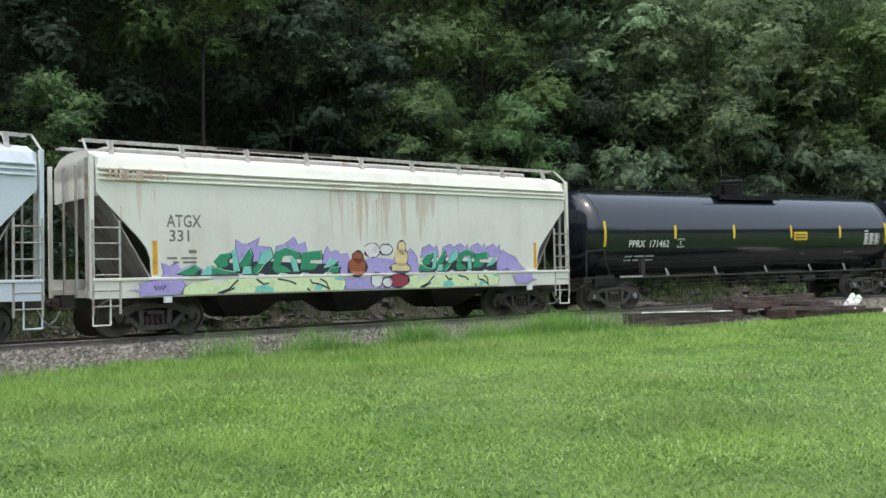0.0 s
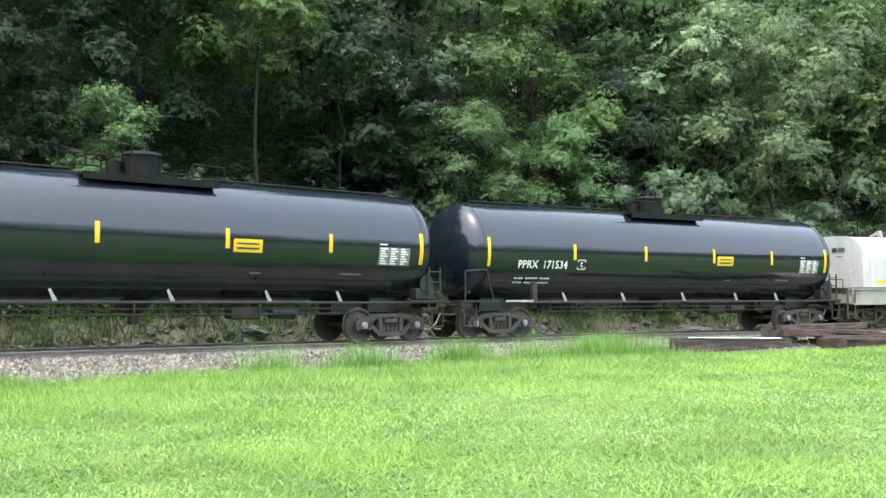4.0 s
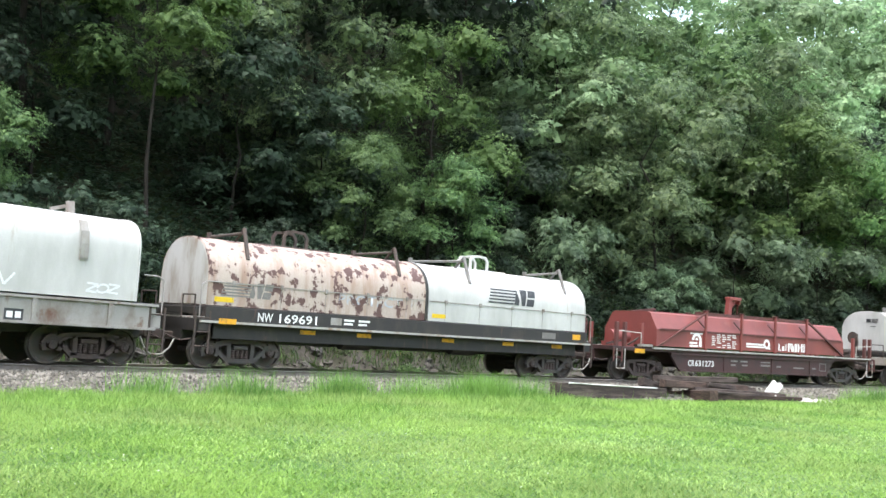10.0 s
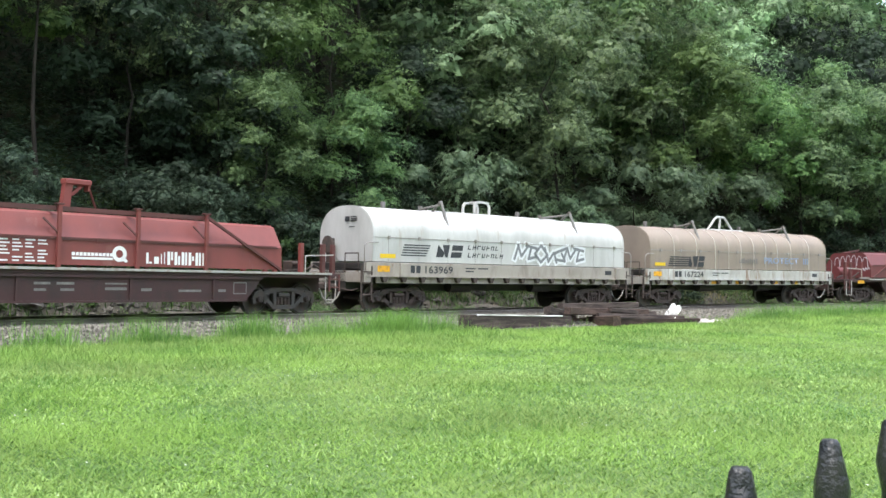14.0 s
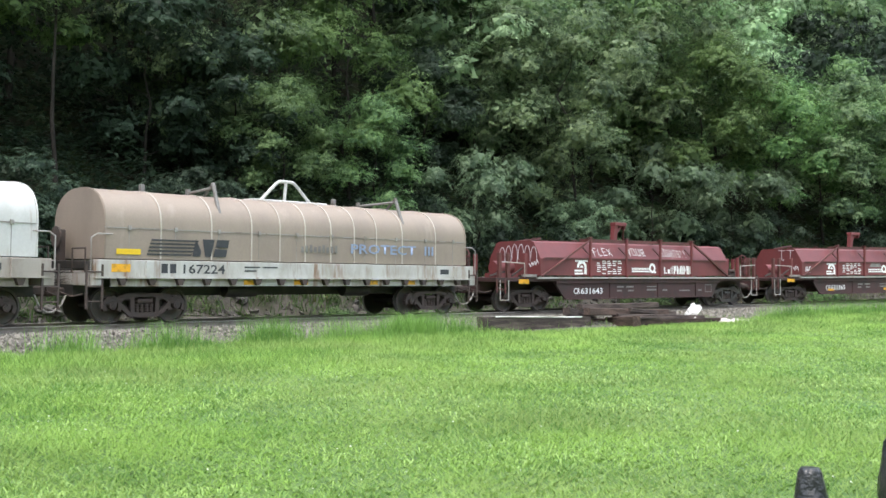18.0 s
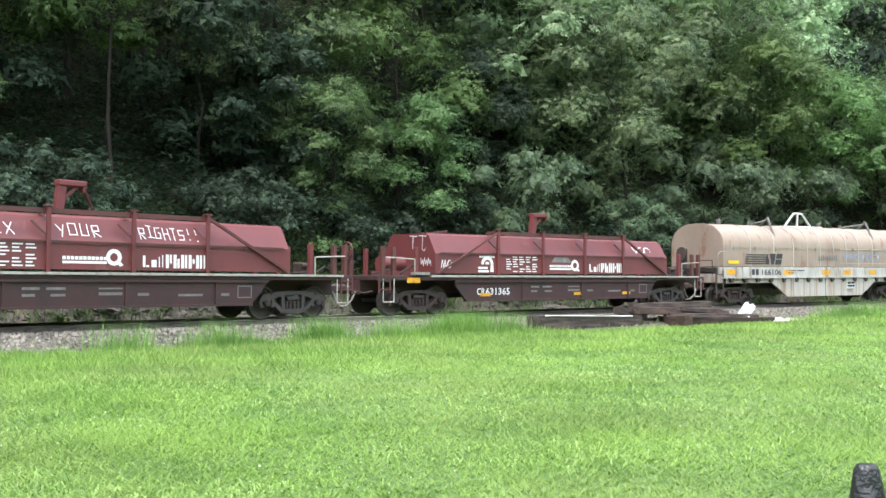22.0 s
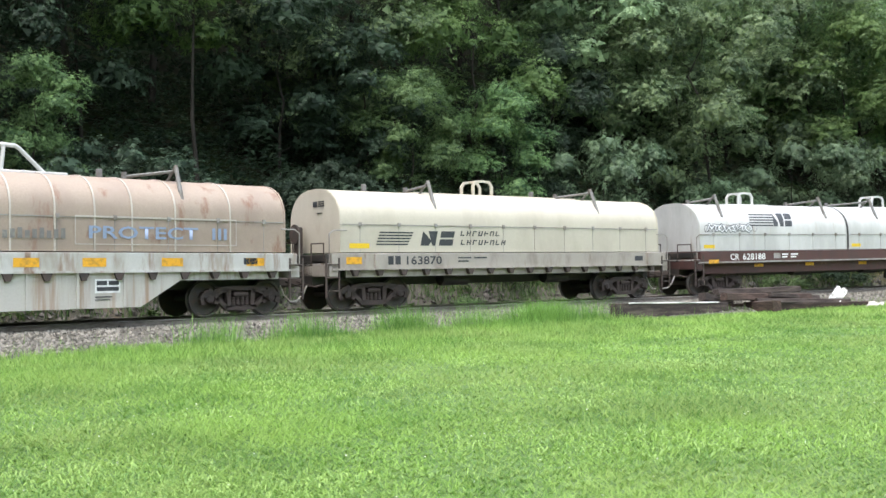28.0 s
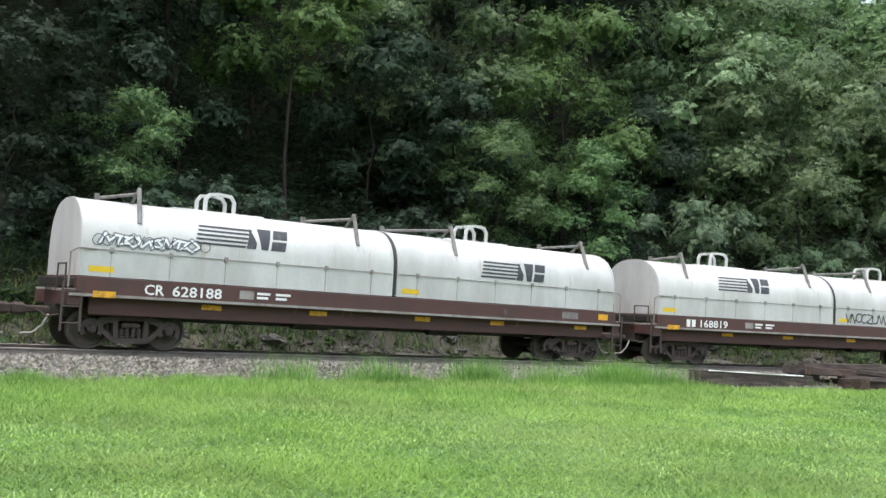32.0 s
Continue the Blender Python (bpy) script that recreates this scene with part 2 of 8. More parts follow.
M = {
    "tank": surface("tank_paint", (0.008, 0.012, 0.017), (0.013, 0.018, 0.024), 1.5, 0.5, 0.75, 30, 0.13, 0, 0.004, 0.1),
    "fitting": surface("sooty_black_fittings", (0.008, 0.008, 0.008), (0.018, 0.016, 0.014), 3, 0.45, 0.7, 40, 0.6, 0, 0.1),
    "black": surface("black_steel", (0.022, 0.021, 0.02), (0.05, 0.04, 0.032), 3, 0.45, 0.7, 40, 0.55, 0, 0.1),
    "running": surface("running_gear", (0.064, 0.060, 0.055), (0.085, 0.064, 0.048), 4, 0.45, 0.7, 40, 0.75, 0, 0.2),
    "running_red": surface("rusty_running_gear", (0.070, 0.050, 0.042), (0.046, 0.040, 0.036), 4, 0.45, 0.7, 40, 0.8, 0, 0.2),
    "wheel": surface("wheel_steel", (0.075, 0.068, 0.06), (0.11, 0.078, 0.06), 6, 0.45, 0.7, 50, 0.6, 0.3, 0.1),
    "tread": surface("polished_tread", (0.35, 0.34, 0.33), None, 3, fine=60, rough=0.3, metal=0.9, bump=0.02),
    "cap": surface("bearing_cap", (0.30, 0.31, 0.32), (0.1, 0.09, 0.08), 12, 0.5, 0.7, 60, 0.5, 0.3, 0.1),
    "yellow": surface("yellow_reflective", (0.72, 0.48, 0.02), (0.45, 0.3, 0.03), 6, 0.55, 0.75, 40, 0.5, 0, 0.02),
    "orange": surface("orange_reflective", (0.72, 0.36, 0.02), (0.3, 0.17, 0.04), 6, 0.5, 0.7, 40, 0.55, 0, 0.02),
    "white": surface("white_lettering", (0.78, 0.78, 0.76), (0.5, 0.5, 0.48), 5, 0.55, 0.8, 40, 0.6, 0, 0.02),
    "letter": surface("black_lettering", (0.035, 0.037, 0.042), (0.1, 0.1, 0.1), 6, 0.55, 0.8, 40, 0.6, 0, 0.02),
    "grey_letter": surface("faded_lettering", (0.17, 0.16, 0.15), (0.3, 0.28, 0.25), 6, 0.5, 0.8, 40, 0.6, 0, 0.02),
    "hopper": surface("aged_cream_paint", (0.72, 0.715, 0.63), (0.64, 0.62, 0.53), 0.9, 0.5, 0.72, 30, 0.55, 0, 0.03, 0.05, (1, 1, 0.35), (0.56, 0.42, 0.32), 0.64, 0.76, 1.6, (1.6, 1, 0.18)),
    "hopper_blue": surface("pale_blue_paint", (0.60, 0.65, 0.70), (0.45, 0.48, 0.5), 1.2, 0.55, 0.8, 30, 0.5, 0, 0.03, 0.05),
    "galv": surface("weathered_steel", (0.42, 0.41, 0.38), (0.28, 0.2, 0.14), 4, 0.5, 0.68, 40, 0.6, 0.2, 0.08),
    "hood_white": surface("white_hood_paint", (0.545, 0.54, 0.522), (0.385, 0.38, 0.36), 0.9, 0.40, 0.72, 25, 0.5, 0, 0.03, 0.05, (1, 1, 0.35), (0.36, 0.30, 0.24), 0.62, 0.76, 2.4, (1.6, 1, 0.2)),
    "hood_cream": surface("cream_hood_paint", (0.50, 0.455, 0.372), (0.41, 0.365, 0.29), 0.8, 0.48, 0.75, 25, 0.55, 0, 0.03, 0.05, (1, 1, 0.4), (0.4, 0.33, 0.25), 0.68, 0.78, 2.2, (1.2, 1, 0.25)),
    "hood_tan": surface("tan_hood_paint", (0.275, 0.222, 0.178), (0.22, 0.178, 0.147), 0.9, 0.45, 0.75, 25, 0.6, 0, 0.04, 0.06, (1, 1, 0.5), (0.36, 0.30, 0.25), 0.62, 0.78, 1.4, (1, 1, 0.3)),
    "worn_blue": surface("worn_blue_lettering", (0.36, 0.40, 0.46), (0.48, 0.41, 0.35), 2.5, 0.42, 0.58, 25, 0.65, 0, 0.0, 0.1, (1, 1, 1), (0.105, 0.056, 0.050), 0.545, 0.575, 2.9, (0.9, 1, 0.75)),
    "hood_peach": surface("peach_hood_paint", (0.335, 0.262, 0.207), (0.27, 0.205, 0.165), 0.8, 0.45, 0.72, 25, 0.6, 0, 0.05, 0.08, (1, 1, 0.5), (0.23, 0.125, 0.085), 0.565, 0.68, 1.6, (1.3, 1, 0.5)),
    "hood_rust": surface("peeling_rusty_hood", (0.43, 0.355, 0.31), (0.31, 0.205, 0.15), 1.5, 0.46, 0.70, 25, 0.7, 0, 0.12, 0.1, (2.2, 1.6, 0.3), (0.105, 0.056, 0.050), 0.532, 0.562, 2.9, (0.9, 1, 0.75)),
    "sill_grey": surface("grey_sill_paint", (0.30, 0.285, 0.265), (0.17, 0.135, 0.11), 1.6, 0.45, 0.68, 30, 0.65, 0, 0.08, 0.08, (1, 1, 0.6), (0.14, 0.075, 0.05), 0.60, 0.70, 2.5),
    "sill_white": surface("soiled_white_sill", (0.47, 0.465, 0.44), (0.31, 0.275, 0.23), 1.4, 0.44, 0.66, 30, 0.6, 0, 0.06, 0.06, (1, 1, 0.4), (0.22, 0.135, 0.085), 0.53, 0.69, 2.2, (1.6, 1, 0.22)),
    "belly": surface("stained_belly_paint", (0.50, 0.475, 0.43), (0.39, 0.35, 0.295), 1.0, 0.48, 0.7, 30, 0.6, 0, 0.05, 0.06, (1.6, 1, 0.2), (0.33, 0.215, 0.14), 0.50, 0.70, 1.7, (2.4, 1, 0.12)),
    "post_steel": surface("dark_weathered_steel", (0.17, 0.165, 0.155), (0.11, 0.09, 0.075), 5, 0.45, 0.7, 40, 0.65, 0.1, 0.1),
    "rib_tan": surface("pale_tan_rib", (0.46, 0.41, 0.36), (0.33, 0.285, 0.24), 1.2, 0.48, 0.75, 30, 0.6, 0, 0.04),
    "sill_tan": surface("soiled_cream_sill", (0.35, 0.315, 0.275), (0.20, 0.165, 0.14), 1.4, 0.48, 0.7, 30, 0.6, 0, 0.06, 0.06, (1, 1, 0.4), (0.18, 0.10, 0.07), 0.64, 0.74, 2.5, (1.4, 1, 0.3)),
    "sill_black": surface("dark_sill_paint", (0.027, 0.025, 0.025), (0.06, 0.046, 0.040), 1.6, 0.5, 0.75, 30, 0.6, 0, 0.08, 0.1, (1, 1, 0.5), (0.11, 0.058, 0.045), 0.62, 0.74, 2.2, (1.6, 1, 0.3)),
    "sill_brown": surface("oxide_brown_sill", (0.078, 0.034, 0.029), (0.055, 0.034, 0.030), 1.6, 0.48, 0.7, 30, 0.65, 0, 0.08, 0.1, (1, 1, 0.5), (0.22, 0.15, 0.12), 0.66, 0.78, 2.5),
    "red": surface("oxide_red_paint", (0.150, 0.036, 0.036), (0.115, 0.033, 0.033), 0.9, 0.45, 0.7, 30, 0.55, 0, 0.05, 0.06, (1, 1, 0.4), (0.20, 0.085, 0.075), 0.62, 0.78, 2.0, (1, 1, 0.3)),
    "red_fresh": surface("brighter_oxide_red_paint", (0.205, 0.052, 0.044), (0.160, 0.045, 0.040), 0.9, 0.45, 0.7, 30, 0.55, 0, 0.05, 0.06, (1, 1, 0.4), (0.24, 0.11, 0.09), 0.62, 0.78, 2.0, (1, 1, 0.3)),
    "red_dark": surface("dark_oxide_red", (0.110, 0.036, 0.032), (0.070, 0.034, 0.030), 1.4, 0.45, 0.7, 30, 0.65, 0, 0.06, 0.08),
    "girder": surface("dark_maroon_girder", (0.058, 0.026, 0.025), (0.036, 0.024, 0.022), 1.4, 0.45, 0.7, 30, 0.65, 0, 0.06, 0.08),
    "rail": surface("rail_steel", (0.24, 0.21, 0.18), (0.16, 0.13, 0.105), 5, 0.4, 0.7, 40, 0.8, 0.0, 0.1),
    "railtop": surface("polished_rail_head", (0.46, 0.44, 0.41), (0.34, 0.31, 0.28), 8, 0.5, 0.7, 40, 0.45, 0.35, 0.02),
    "tie": surface("creosoted_timber", (0.055, 0.04, 0.034), (0.11, 0.075, 0.062), 2.5, 0.45, 0.65, 25, 0.85, 0, 0.5, 0.25, (0.5, 4, 4), random_tint=0.35),
    "timber": surface("old_brown_timber", (0.052, 0.041, 0.037), (0.115, 0.092, 0.080), 2.5, 0.45, 0.65, 25, 0.85, 0, 0.5, 0.25, (0.4, 4, 4), random_tint=0.3),
    "ballast": surface("grey_ballast", (0.15, 0.138, 0.116), (0.085, 0.078, 0.066), 9, 0.42, 0.62, 30, 0.9, 0, 0.9, 0.3),
    "iron": surface("black_painted_iron", (0.016, 0.018, 0.019), (0.035, 0.035, 0.033), 60, 0.5, 0.7, 130, 0.32, 0, 0.25, 0.2),
    "bark": surface("grey_brown_bark", (0.030, 0.026, 0.021), (0.017, 0.015, 0.012), 3, 0.4, 0.65, 30, 0.9, 0, 0.5, 0.2, (1, 1, 0.25)),
    "rock": surface("dark_shale", (0.125, 0.118, 0.105), (0.055, 0.051, 0.046), 1.3, 0.42, 0.6, 18, 0.9, 0, 0.8, 0.25, (1, 1, 3.0)),
    "scree": surface("grey_scree", (0.125, 0.116, 0.100), (0.066, 0.061, 0.052), 4, 0.42, 0.62, 14, 0.95, 0, 0.8, 0.3),
    "paper": surface("crumpled_white_sheet", (0.78, 0.77, 0.74), (0.6, 0.58, 0.54), 6, 0.5, 0.8, 40, 0.7, 0, 0.1),
    "rubble": surface("pale_rubble", (0.50, 0.46, 0.42), (0.34, 0.3, 0.27), 6, 0.45, 0.7, 40, 0.9, 0, 0.4),
    "leaf_a": leafy("leaf_green", (0.044, 0.088, 0.038), (0.172, 0.268, 0.104)),
    # darkened to put the left-hand wood's deep shade into the leaf colour
    "leaf_b": leafy("leaf_shaded_blue_green", (0.016, 0.030, 0.018), (0.054, 0.086, 0.050)),
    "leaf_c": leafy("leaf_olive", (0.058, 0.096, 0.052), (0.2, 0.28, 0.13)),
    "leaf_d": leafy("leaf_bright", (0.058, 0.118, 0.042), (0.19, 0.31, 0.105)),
    "leaf_e": leafy("leaf_grey_green", (0.060, 0.1, 0.056), (0.180, 0.258, 0.145), 0.6, 0.42),
    # paled to put the haze and sun on the right into the leaf colour
    "leaf_f": leafy("leaf_hazy_pale_green", (0.130, 0.212, 0.108), (0.345, 0.490, 0.260)),
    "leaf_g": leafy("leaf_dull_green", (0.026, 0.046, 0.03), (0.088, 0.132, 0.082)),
    "weeds": leafy("bank_weeds", (0.040, 0.062, 0.024), (0.130, 0.160, 0.066), 0.9, 0.6, 0.35, (0.30, 0.23, 0.11), (0.75, 1.3)),
    "bankweed": leafy("green_bank_weeds", (0.040, 0.085, 0.026), (0.125, 0.215, 0.066), 0.7, 0.55, 0.4, None, (0.75, 1.3)),
    "grass": leafy("lawn_blades", (0.108, 0.212, 0.045), (0.290, 0.440, 0.106), 0.55, 0.6, 0.45, (0.26, 0.32, 0.12), (0.75, 1.3)),
    "broad": leafy("broad_grass_blades", (0.135, 0.250, 0.058), (0.370, 0.500, 0.150), 0.8, 0.38, 0.4, None, (0.9, 1.1)),
    "tallgrass": leafy("tall_grass_blades", (0.085, 0.185, 0.042), (0.230, 0.390, 0.095), 0.5, 0.55, 0.4, None, (0.75, 1.3)),
    "clover": leafy("clover_leaves", (0.11, 0.220, 0.052), (0.215, 0.345, 0.100), 0.8, 0.6, 0.3, None, (0.75, 1.3)),
}
M["tank"].node_tree.nodes["Principled BSDF"].inputs["Specular IOR Level"].default_value = 0.75
M["tank"].node_tree.nodes["Principled BSDF"].inputs["Coat Weight"].default_value = 0.0
M["tank"].node_tree.nodes["Principled BSDF"].inputs["Coat Roughness"].default_value = 0.08
for _k in ("fitting", "rock", "scree", "bark", "tie", "timber", "ballast"):
    M[_k].node_tree.nodes["Principled BSDF"].inputs["Specular IOR Level"].default_value = 0.15



# ---- mesh helpers ----
class Shape:
    """Vertices and faces of one part, collected from simple shaped pieces."""

    def __init__(self):
        self.v, self.f, self.smooth = [], [], False

    def add(self, verts, faces):
        n = len(self.v)
        self.v += [tuple(p) for p in verts]
        self.f += [tuple(i + n for i in f) for f in faces]
        return self

    def box(self, x0, x1, y0, y1, z0, z1, cut=0.0):
        c = min(cut, (x1 - x0) / 3, (y1 - y0) / 3, (z1 - z0) / 3)
        if c <= 0:
            return self.add([(x, y, z) for z in (z0, z1) for y in (y0, y1) for x in (x0, x1)],
                            [(0, 2, 3, 1), (4, 5, 7, 6), (0, 1, 5, 4), (2, 6, 7, 3), (0, 4, 6, 2), (1, 3, 7, 5)])
        ring = lambda ax0, ax1, ay0, ay1, z: [(ax0, ay0, z), (ax1, ay0, z), (ax1, ay1, z), (ax0, ay1, z)]
        v = ring(x0 + c, x1 - c, y0 + c, y1 - c, z0) + ring(x0, x1, y0, y1, z0 + c) + ring(x0, x1, y0, y1, z1 - c) + ring(x0 + c, x1 - c, y0 + c, y1 - c, z1)
        f = [(3, 2, 1, 0), (12, 13, 14, 15)] + [(4 * k + i, 4 * k + (i + 1) % 4, 4 * k + 4 + (i + 1) % 4, 4 * k + 4 + i) for k in range(3) for i in range(4)]
        return self.add(v, f)

    def tube(self, p, q, r0, r1=None, n=8, caps=True):
        p, q = Vector(p), Vector(q)
        r1 = r0 if r1 is None else r1
        w = (q - p).normalized()
        u = w.orthogonal().normalized()
        t = w.cross(u)
        v = [c + (u * math.cos(2 * math.pi * i / n) + t * math.sin(2 * math.pi * i / n)) * r for c, r in ((p, r0), (q, r1)) for i in range(n)]
        f = [(i, (i + 1) % n, n + (i + 1) % n, n + i) for i in range(n)]
        if caps:
            f += [tuple(range(n - 1, -1, -1)), tuple(range(n, 2 * n))]
        return self.add(v, f)

    def path(self, pts, r, n=6):
        for a, b in zip(pts, pts[1:]):
            self.tube(a, b, r, r, n)
        return self

    def bar(self, p, q, wy, wt):
        """A flat bar from p to q in a plane y = const: wt deep in that plane, wy thick."""
        p, q = Vector(p), Vector(q)
        d = (q - p).normalized()
        nrm = Vector((-d.z, 0, d.x)) * wt / 2
        side = Vector((0, wy / 2, 0))
        v = [a + s * nrm + k * side for a in (p, q) for s in (-1, 1) for k in (-1, 1)]
        return self.add(v, [(0, 1, 3, 2), (4, 6, 7, 5), (0, 4, 5, 1), (2, 3, 7, 6), (0, 2, 6, 4), (1, 5, 7, 3)])

    def slab(self, outline, y0, y1):
        """A plate whose outline is given in x and z."""
        n = len(outline)
        v = [(x, y, z) for y in (y0, y1) for x, z in outline]
        f = [tuple(range(n - 1, -1, -1)), tuple(range(n, 2 * n))] + [(i, (i + 1) % n, n + (i + 1) % n, n + i) for i in range(n)]
        return self.add(v, f)

    def prism(self, section, x0, x1, ends=True):
        """A section given in y and z, drawn along x."""
        n = len(section)
        v = [(x, y, z) for x in (x0, x1) for y, z in section]
        f = [(i, (i + 1) % n, n + (i + 1) % n, n + i) for i in range(n)]
        if ends:
            f += [tuple(range(n - 1, -1, -1)), tuple(range(n, 2 * n))]
        return self.add(v, f)

    def lathe_x(self, profile, y, z, n=40, a0=0.0, a1=360.0):
        """Rings of (x, radius) about the axis through y, z."""
        k = n if a1 - a0 >= 360 else n + 1
        ang = [radians(a0 + (a1 - a0) * i / n) for i in range(k)]
        v = [(x, y + r * math.sin(a), z + r * math.cos(a)) for x, r in profile for a in ang]
        f = [(j * k + i, j * k + (i + 1) % k, (j + 1) * k + (i + 1) % k, (j + 1) * k + i) for j in range(len(profile) - 1) for i in range(n)]
        return self.add(v, f)


def mesh_of(name, shape, material, smooth=None):
    me = bpy.data.meshes.new(name)
    me.from_pydata(shape.v, [], shape.f)
    if material:
        me.materials.append(material)
    if smooth is not None:
        me.polygons.foreach_set("use_smooth", [True] * len(me.polygons))
        me.set_sharp_from_angle(angle=radians(smooth))
    me.update()
    return me


def part(name, shape, material, parent, label="", smooth=None, at=None):
    ob = new(name, mesh_of(name, shape, material, smooth))
    ob.parent = parent
    if at is not None:
        ob.matrix_basis = at
    return tagged(ob, label)


def place(name, me, parent, at):
    ob = new(name, me)
    ob.parent = parent
    ob.matrix_basis = at
    return ob


def thing(name, label, category, group="", at=None):
    ob = new(name)
    if at is not None:
        ob.matrix_basis = at
    return tagged(ob, label, category, group)


def faces_mesh(name, corners, material):
    """corners: an array (n, k, 3) of separate faces with k corners."""
    n, k = corners.shape[:2]
    me = bpy.data.meshes.new(name)
    me.vertices.add(k * n)
    me.vertices.foreach_set("co", np.ascontiguousarray(corners, dtype=np.float32).ravel())
    me.loops.add(k * n)
    me.loops.foreach_set("vertex_index", np.arange(k * n, dtype=np.int32))
    me.polygons.add(n)
    me.polygons.foreach_set("loop_start", np.arange(0, k * n, k, dtype=np.int32))
    me.materials.append(material)
    me.update(calc_edges=True)
    me.validate()
    return me


# ---- ground ----
def fade(s):
    a = abs(s)
    return 1.0 if a < 235 else max(0.0, (449 - a) / 214)


def smoothstep(a, b, x):
    u = min(1.0, max(0.0, (x - a) / (b - a)))
    return u * u * (3 - 2 * u)


def hill_height(s):
    """How high the wooded slope goes, along the curve."""
    return 42.0 * (1 - 0.2 * smoothstep(95, 150, s))


def ground_z(s, lat):
    """Level of the ground against the rail head at s = 0."""
    base = GRADE * s * fade(s) * (1.0 - smoothstep(40, 120, lat) if lat > 0 else 1.0)
    if lat > 3.7:
        z = -0.70 - 0.78 * smoothstep(3.0, 24.0, lat) - 0.1 * smoothstep(24, 60, lat)
    elif lat > -3.6:
        z = -0.78
    else:
        up = -3.6 - lat
        z = -0.72 + 2.5 * smoothstep(0.6, 3.6, up) + max(0.0, min(up - 3.0, 55.0)) / 55.0 * hill_height(s) * (1 - smoothstep(120, 900, up))
        z += (0.5 * noise.noise(Vector((s * 0.25, lat * 0.3, 1))) + 0.9 * noise.noise(Vector((s * 0.07, lat * 0.07, 4)))) * smoothstep(1.0, 5.0, up)
    return base + z


def build_ground():
    lats = [143.0, 120, 90, 60, 45, 35, 28] + [24 - 0.7 * i for i in range(29)] + [3.9, 3.6, 2.6, 0, -2.6, -3.6] + [-4.1 - 0.6 * i for i in range(14)] + [-14, -17, -20, -24, -29, -35, -42, -50, -58, -70, -90, -130, -200, -400, -900, -2500]
    angs = [-180 + 6 * i for i in range(24)] + [-36 + 0.4 * i for i in range(215)] + [50 + 5 * i for i in range(26)]
    verts, faces = [], []
    for a in angs:
        s = radians(a) * RAD
        for lat in lats:
            r = RAD - lat
            verts.append((r * math.sin(radians(a)), NEAR - RAD + r * math.cos(radians(a)), ground_z(s, lat)))
    n, k = len(lats), len(angs)
    for i in range(k):
        j = (i + 1) % k
        for m in range(n - 1):
            faces.append((i * n + m, i * n + m + 1, j * n + m + 1, j * n + m))
    sh = Shape()
    sh.v, sh.f = verts, faces
    m, nt, bsdf, link = nodes_of("turf_and_forest_floor")
    tc = nt.nodes.new("ShaderNodeTexCoord")
    cols = []
    for sc, a, b, ca, cb in ((0.5, 0.35, 0.65, (0.085, 0.165, 0.042), (0.130, 0.210, 0.060)), (14.0, 0.3, 0.7, (0.8, 0.8, 0.8), (1.0, 1.0, 1.0))):
        nn = nt.nodes.new("ShaderNodeTexNoise")
        nn.inputs["Scale"].default_value, nn.inputs["Detail"].default_value = sc, 6.0
        link(tc.outputs["Object"], nn.inputs["Vector"])
        rr = nt.nodes.new("ShaderNodeValToRGB")
        rr.color_ramp.elements[0].position, rr.color_ramp.elements[1].position = a, b
        rr.color_ramp.elements[0].color, rr.color_ramp.elements[1].color = rgba(ca), rgba(cb)
        link(nn.outputs["Fac"], rr.inputs["Fac"])
        cols.append(rr.outputs["Color"])
    mx = nt.nodes.new("ShaderNodeMix")
    mx.data_type, mx.blend_type = "RGBA", "MULTIPLY"
    mx.inputs["Factor"].default_value = 1.0
    link(cols[0], mx.inputs["A"])
    link(cols[1], mx.inputs["B"])
    link(mx.outputs["Result"], bsdf.inputs["Base Color"])
    bsdf.inputs["Roughness"].default_value = 0.95
    me = mesh_of("ground", sh, m, 60)
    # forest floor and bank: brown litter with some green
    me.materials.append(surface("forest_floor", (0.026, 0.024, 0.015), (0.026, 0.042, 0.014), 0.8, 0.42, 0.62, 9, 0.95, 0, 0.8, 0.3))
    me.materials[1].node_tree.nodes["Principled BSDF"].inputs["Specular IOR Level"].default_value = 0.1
    me.materials.append(surface("bank_dirt", (0.085, 0.077, 0.064), (0.042, 0.044, 0.026), 1.1, 0.44, 0.62, 9, 0.95, 0, 0.9, 0.3, (1, 1, 1), (0.15, 0.120, 0.085), 0.60, 0.72, 0.7))
    me.materials[2].node_tree.nodes["Principled BSDF"].inputs["Specular IOR Level"].default_value = 0.1
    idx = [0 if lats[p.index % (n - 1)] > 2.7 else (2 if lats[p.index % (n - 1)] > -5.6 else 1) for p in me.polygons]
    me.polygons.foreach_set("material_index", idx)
    tagged(new("ground", me), "mown green lawn and wooded hillside ground", "ground", kind="structure")


build_ground()


# ---- track ----
def rail_section(lat):
    """Foot, web and head of one rail, as (lat, z)."""
    return [(lat - .076, -.185), (lat + .076, -.185), (lat + .076, -.172), (lat + .012, -.15), (lat + .012, -.045), (lat + .037, -.036), (lat + .037, -.006), (lat + .03, 0),
            (lat - .03, 0), (lat - .037, -.006), (lat - .037, -.036), (lat - .012, -.045), (lat - .012, -.15), (lat - .076, -.172)]


TRACK = tagged(new("railway_track"), "single railway track curving along the wooded bank", "railway track", kind="structure")


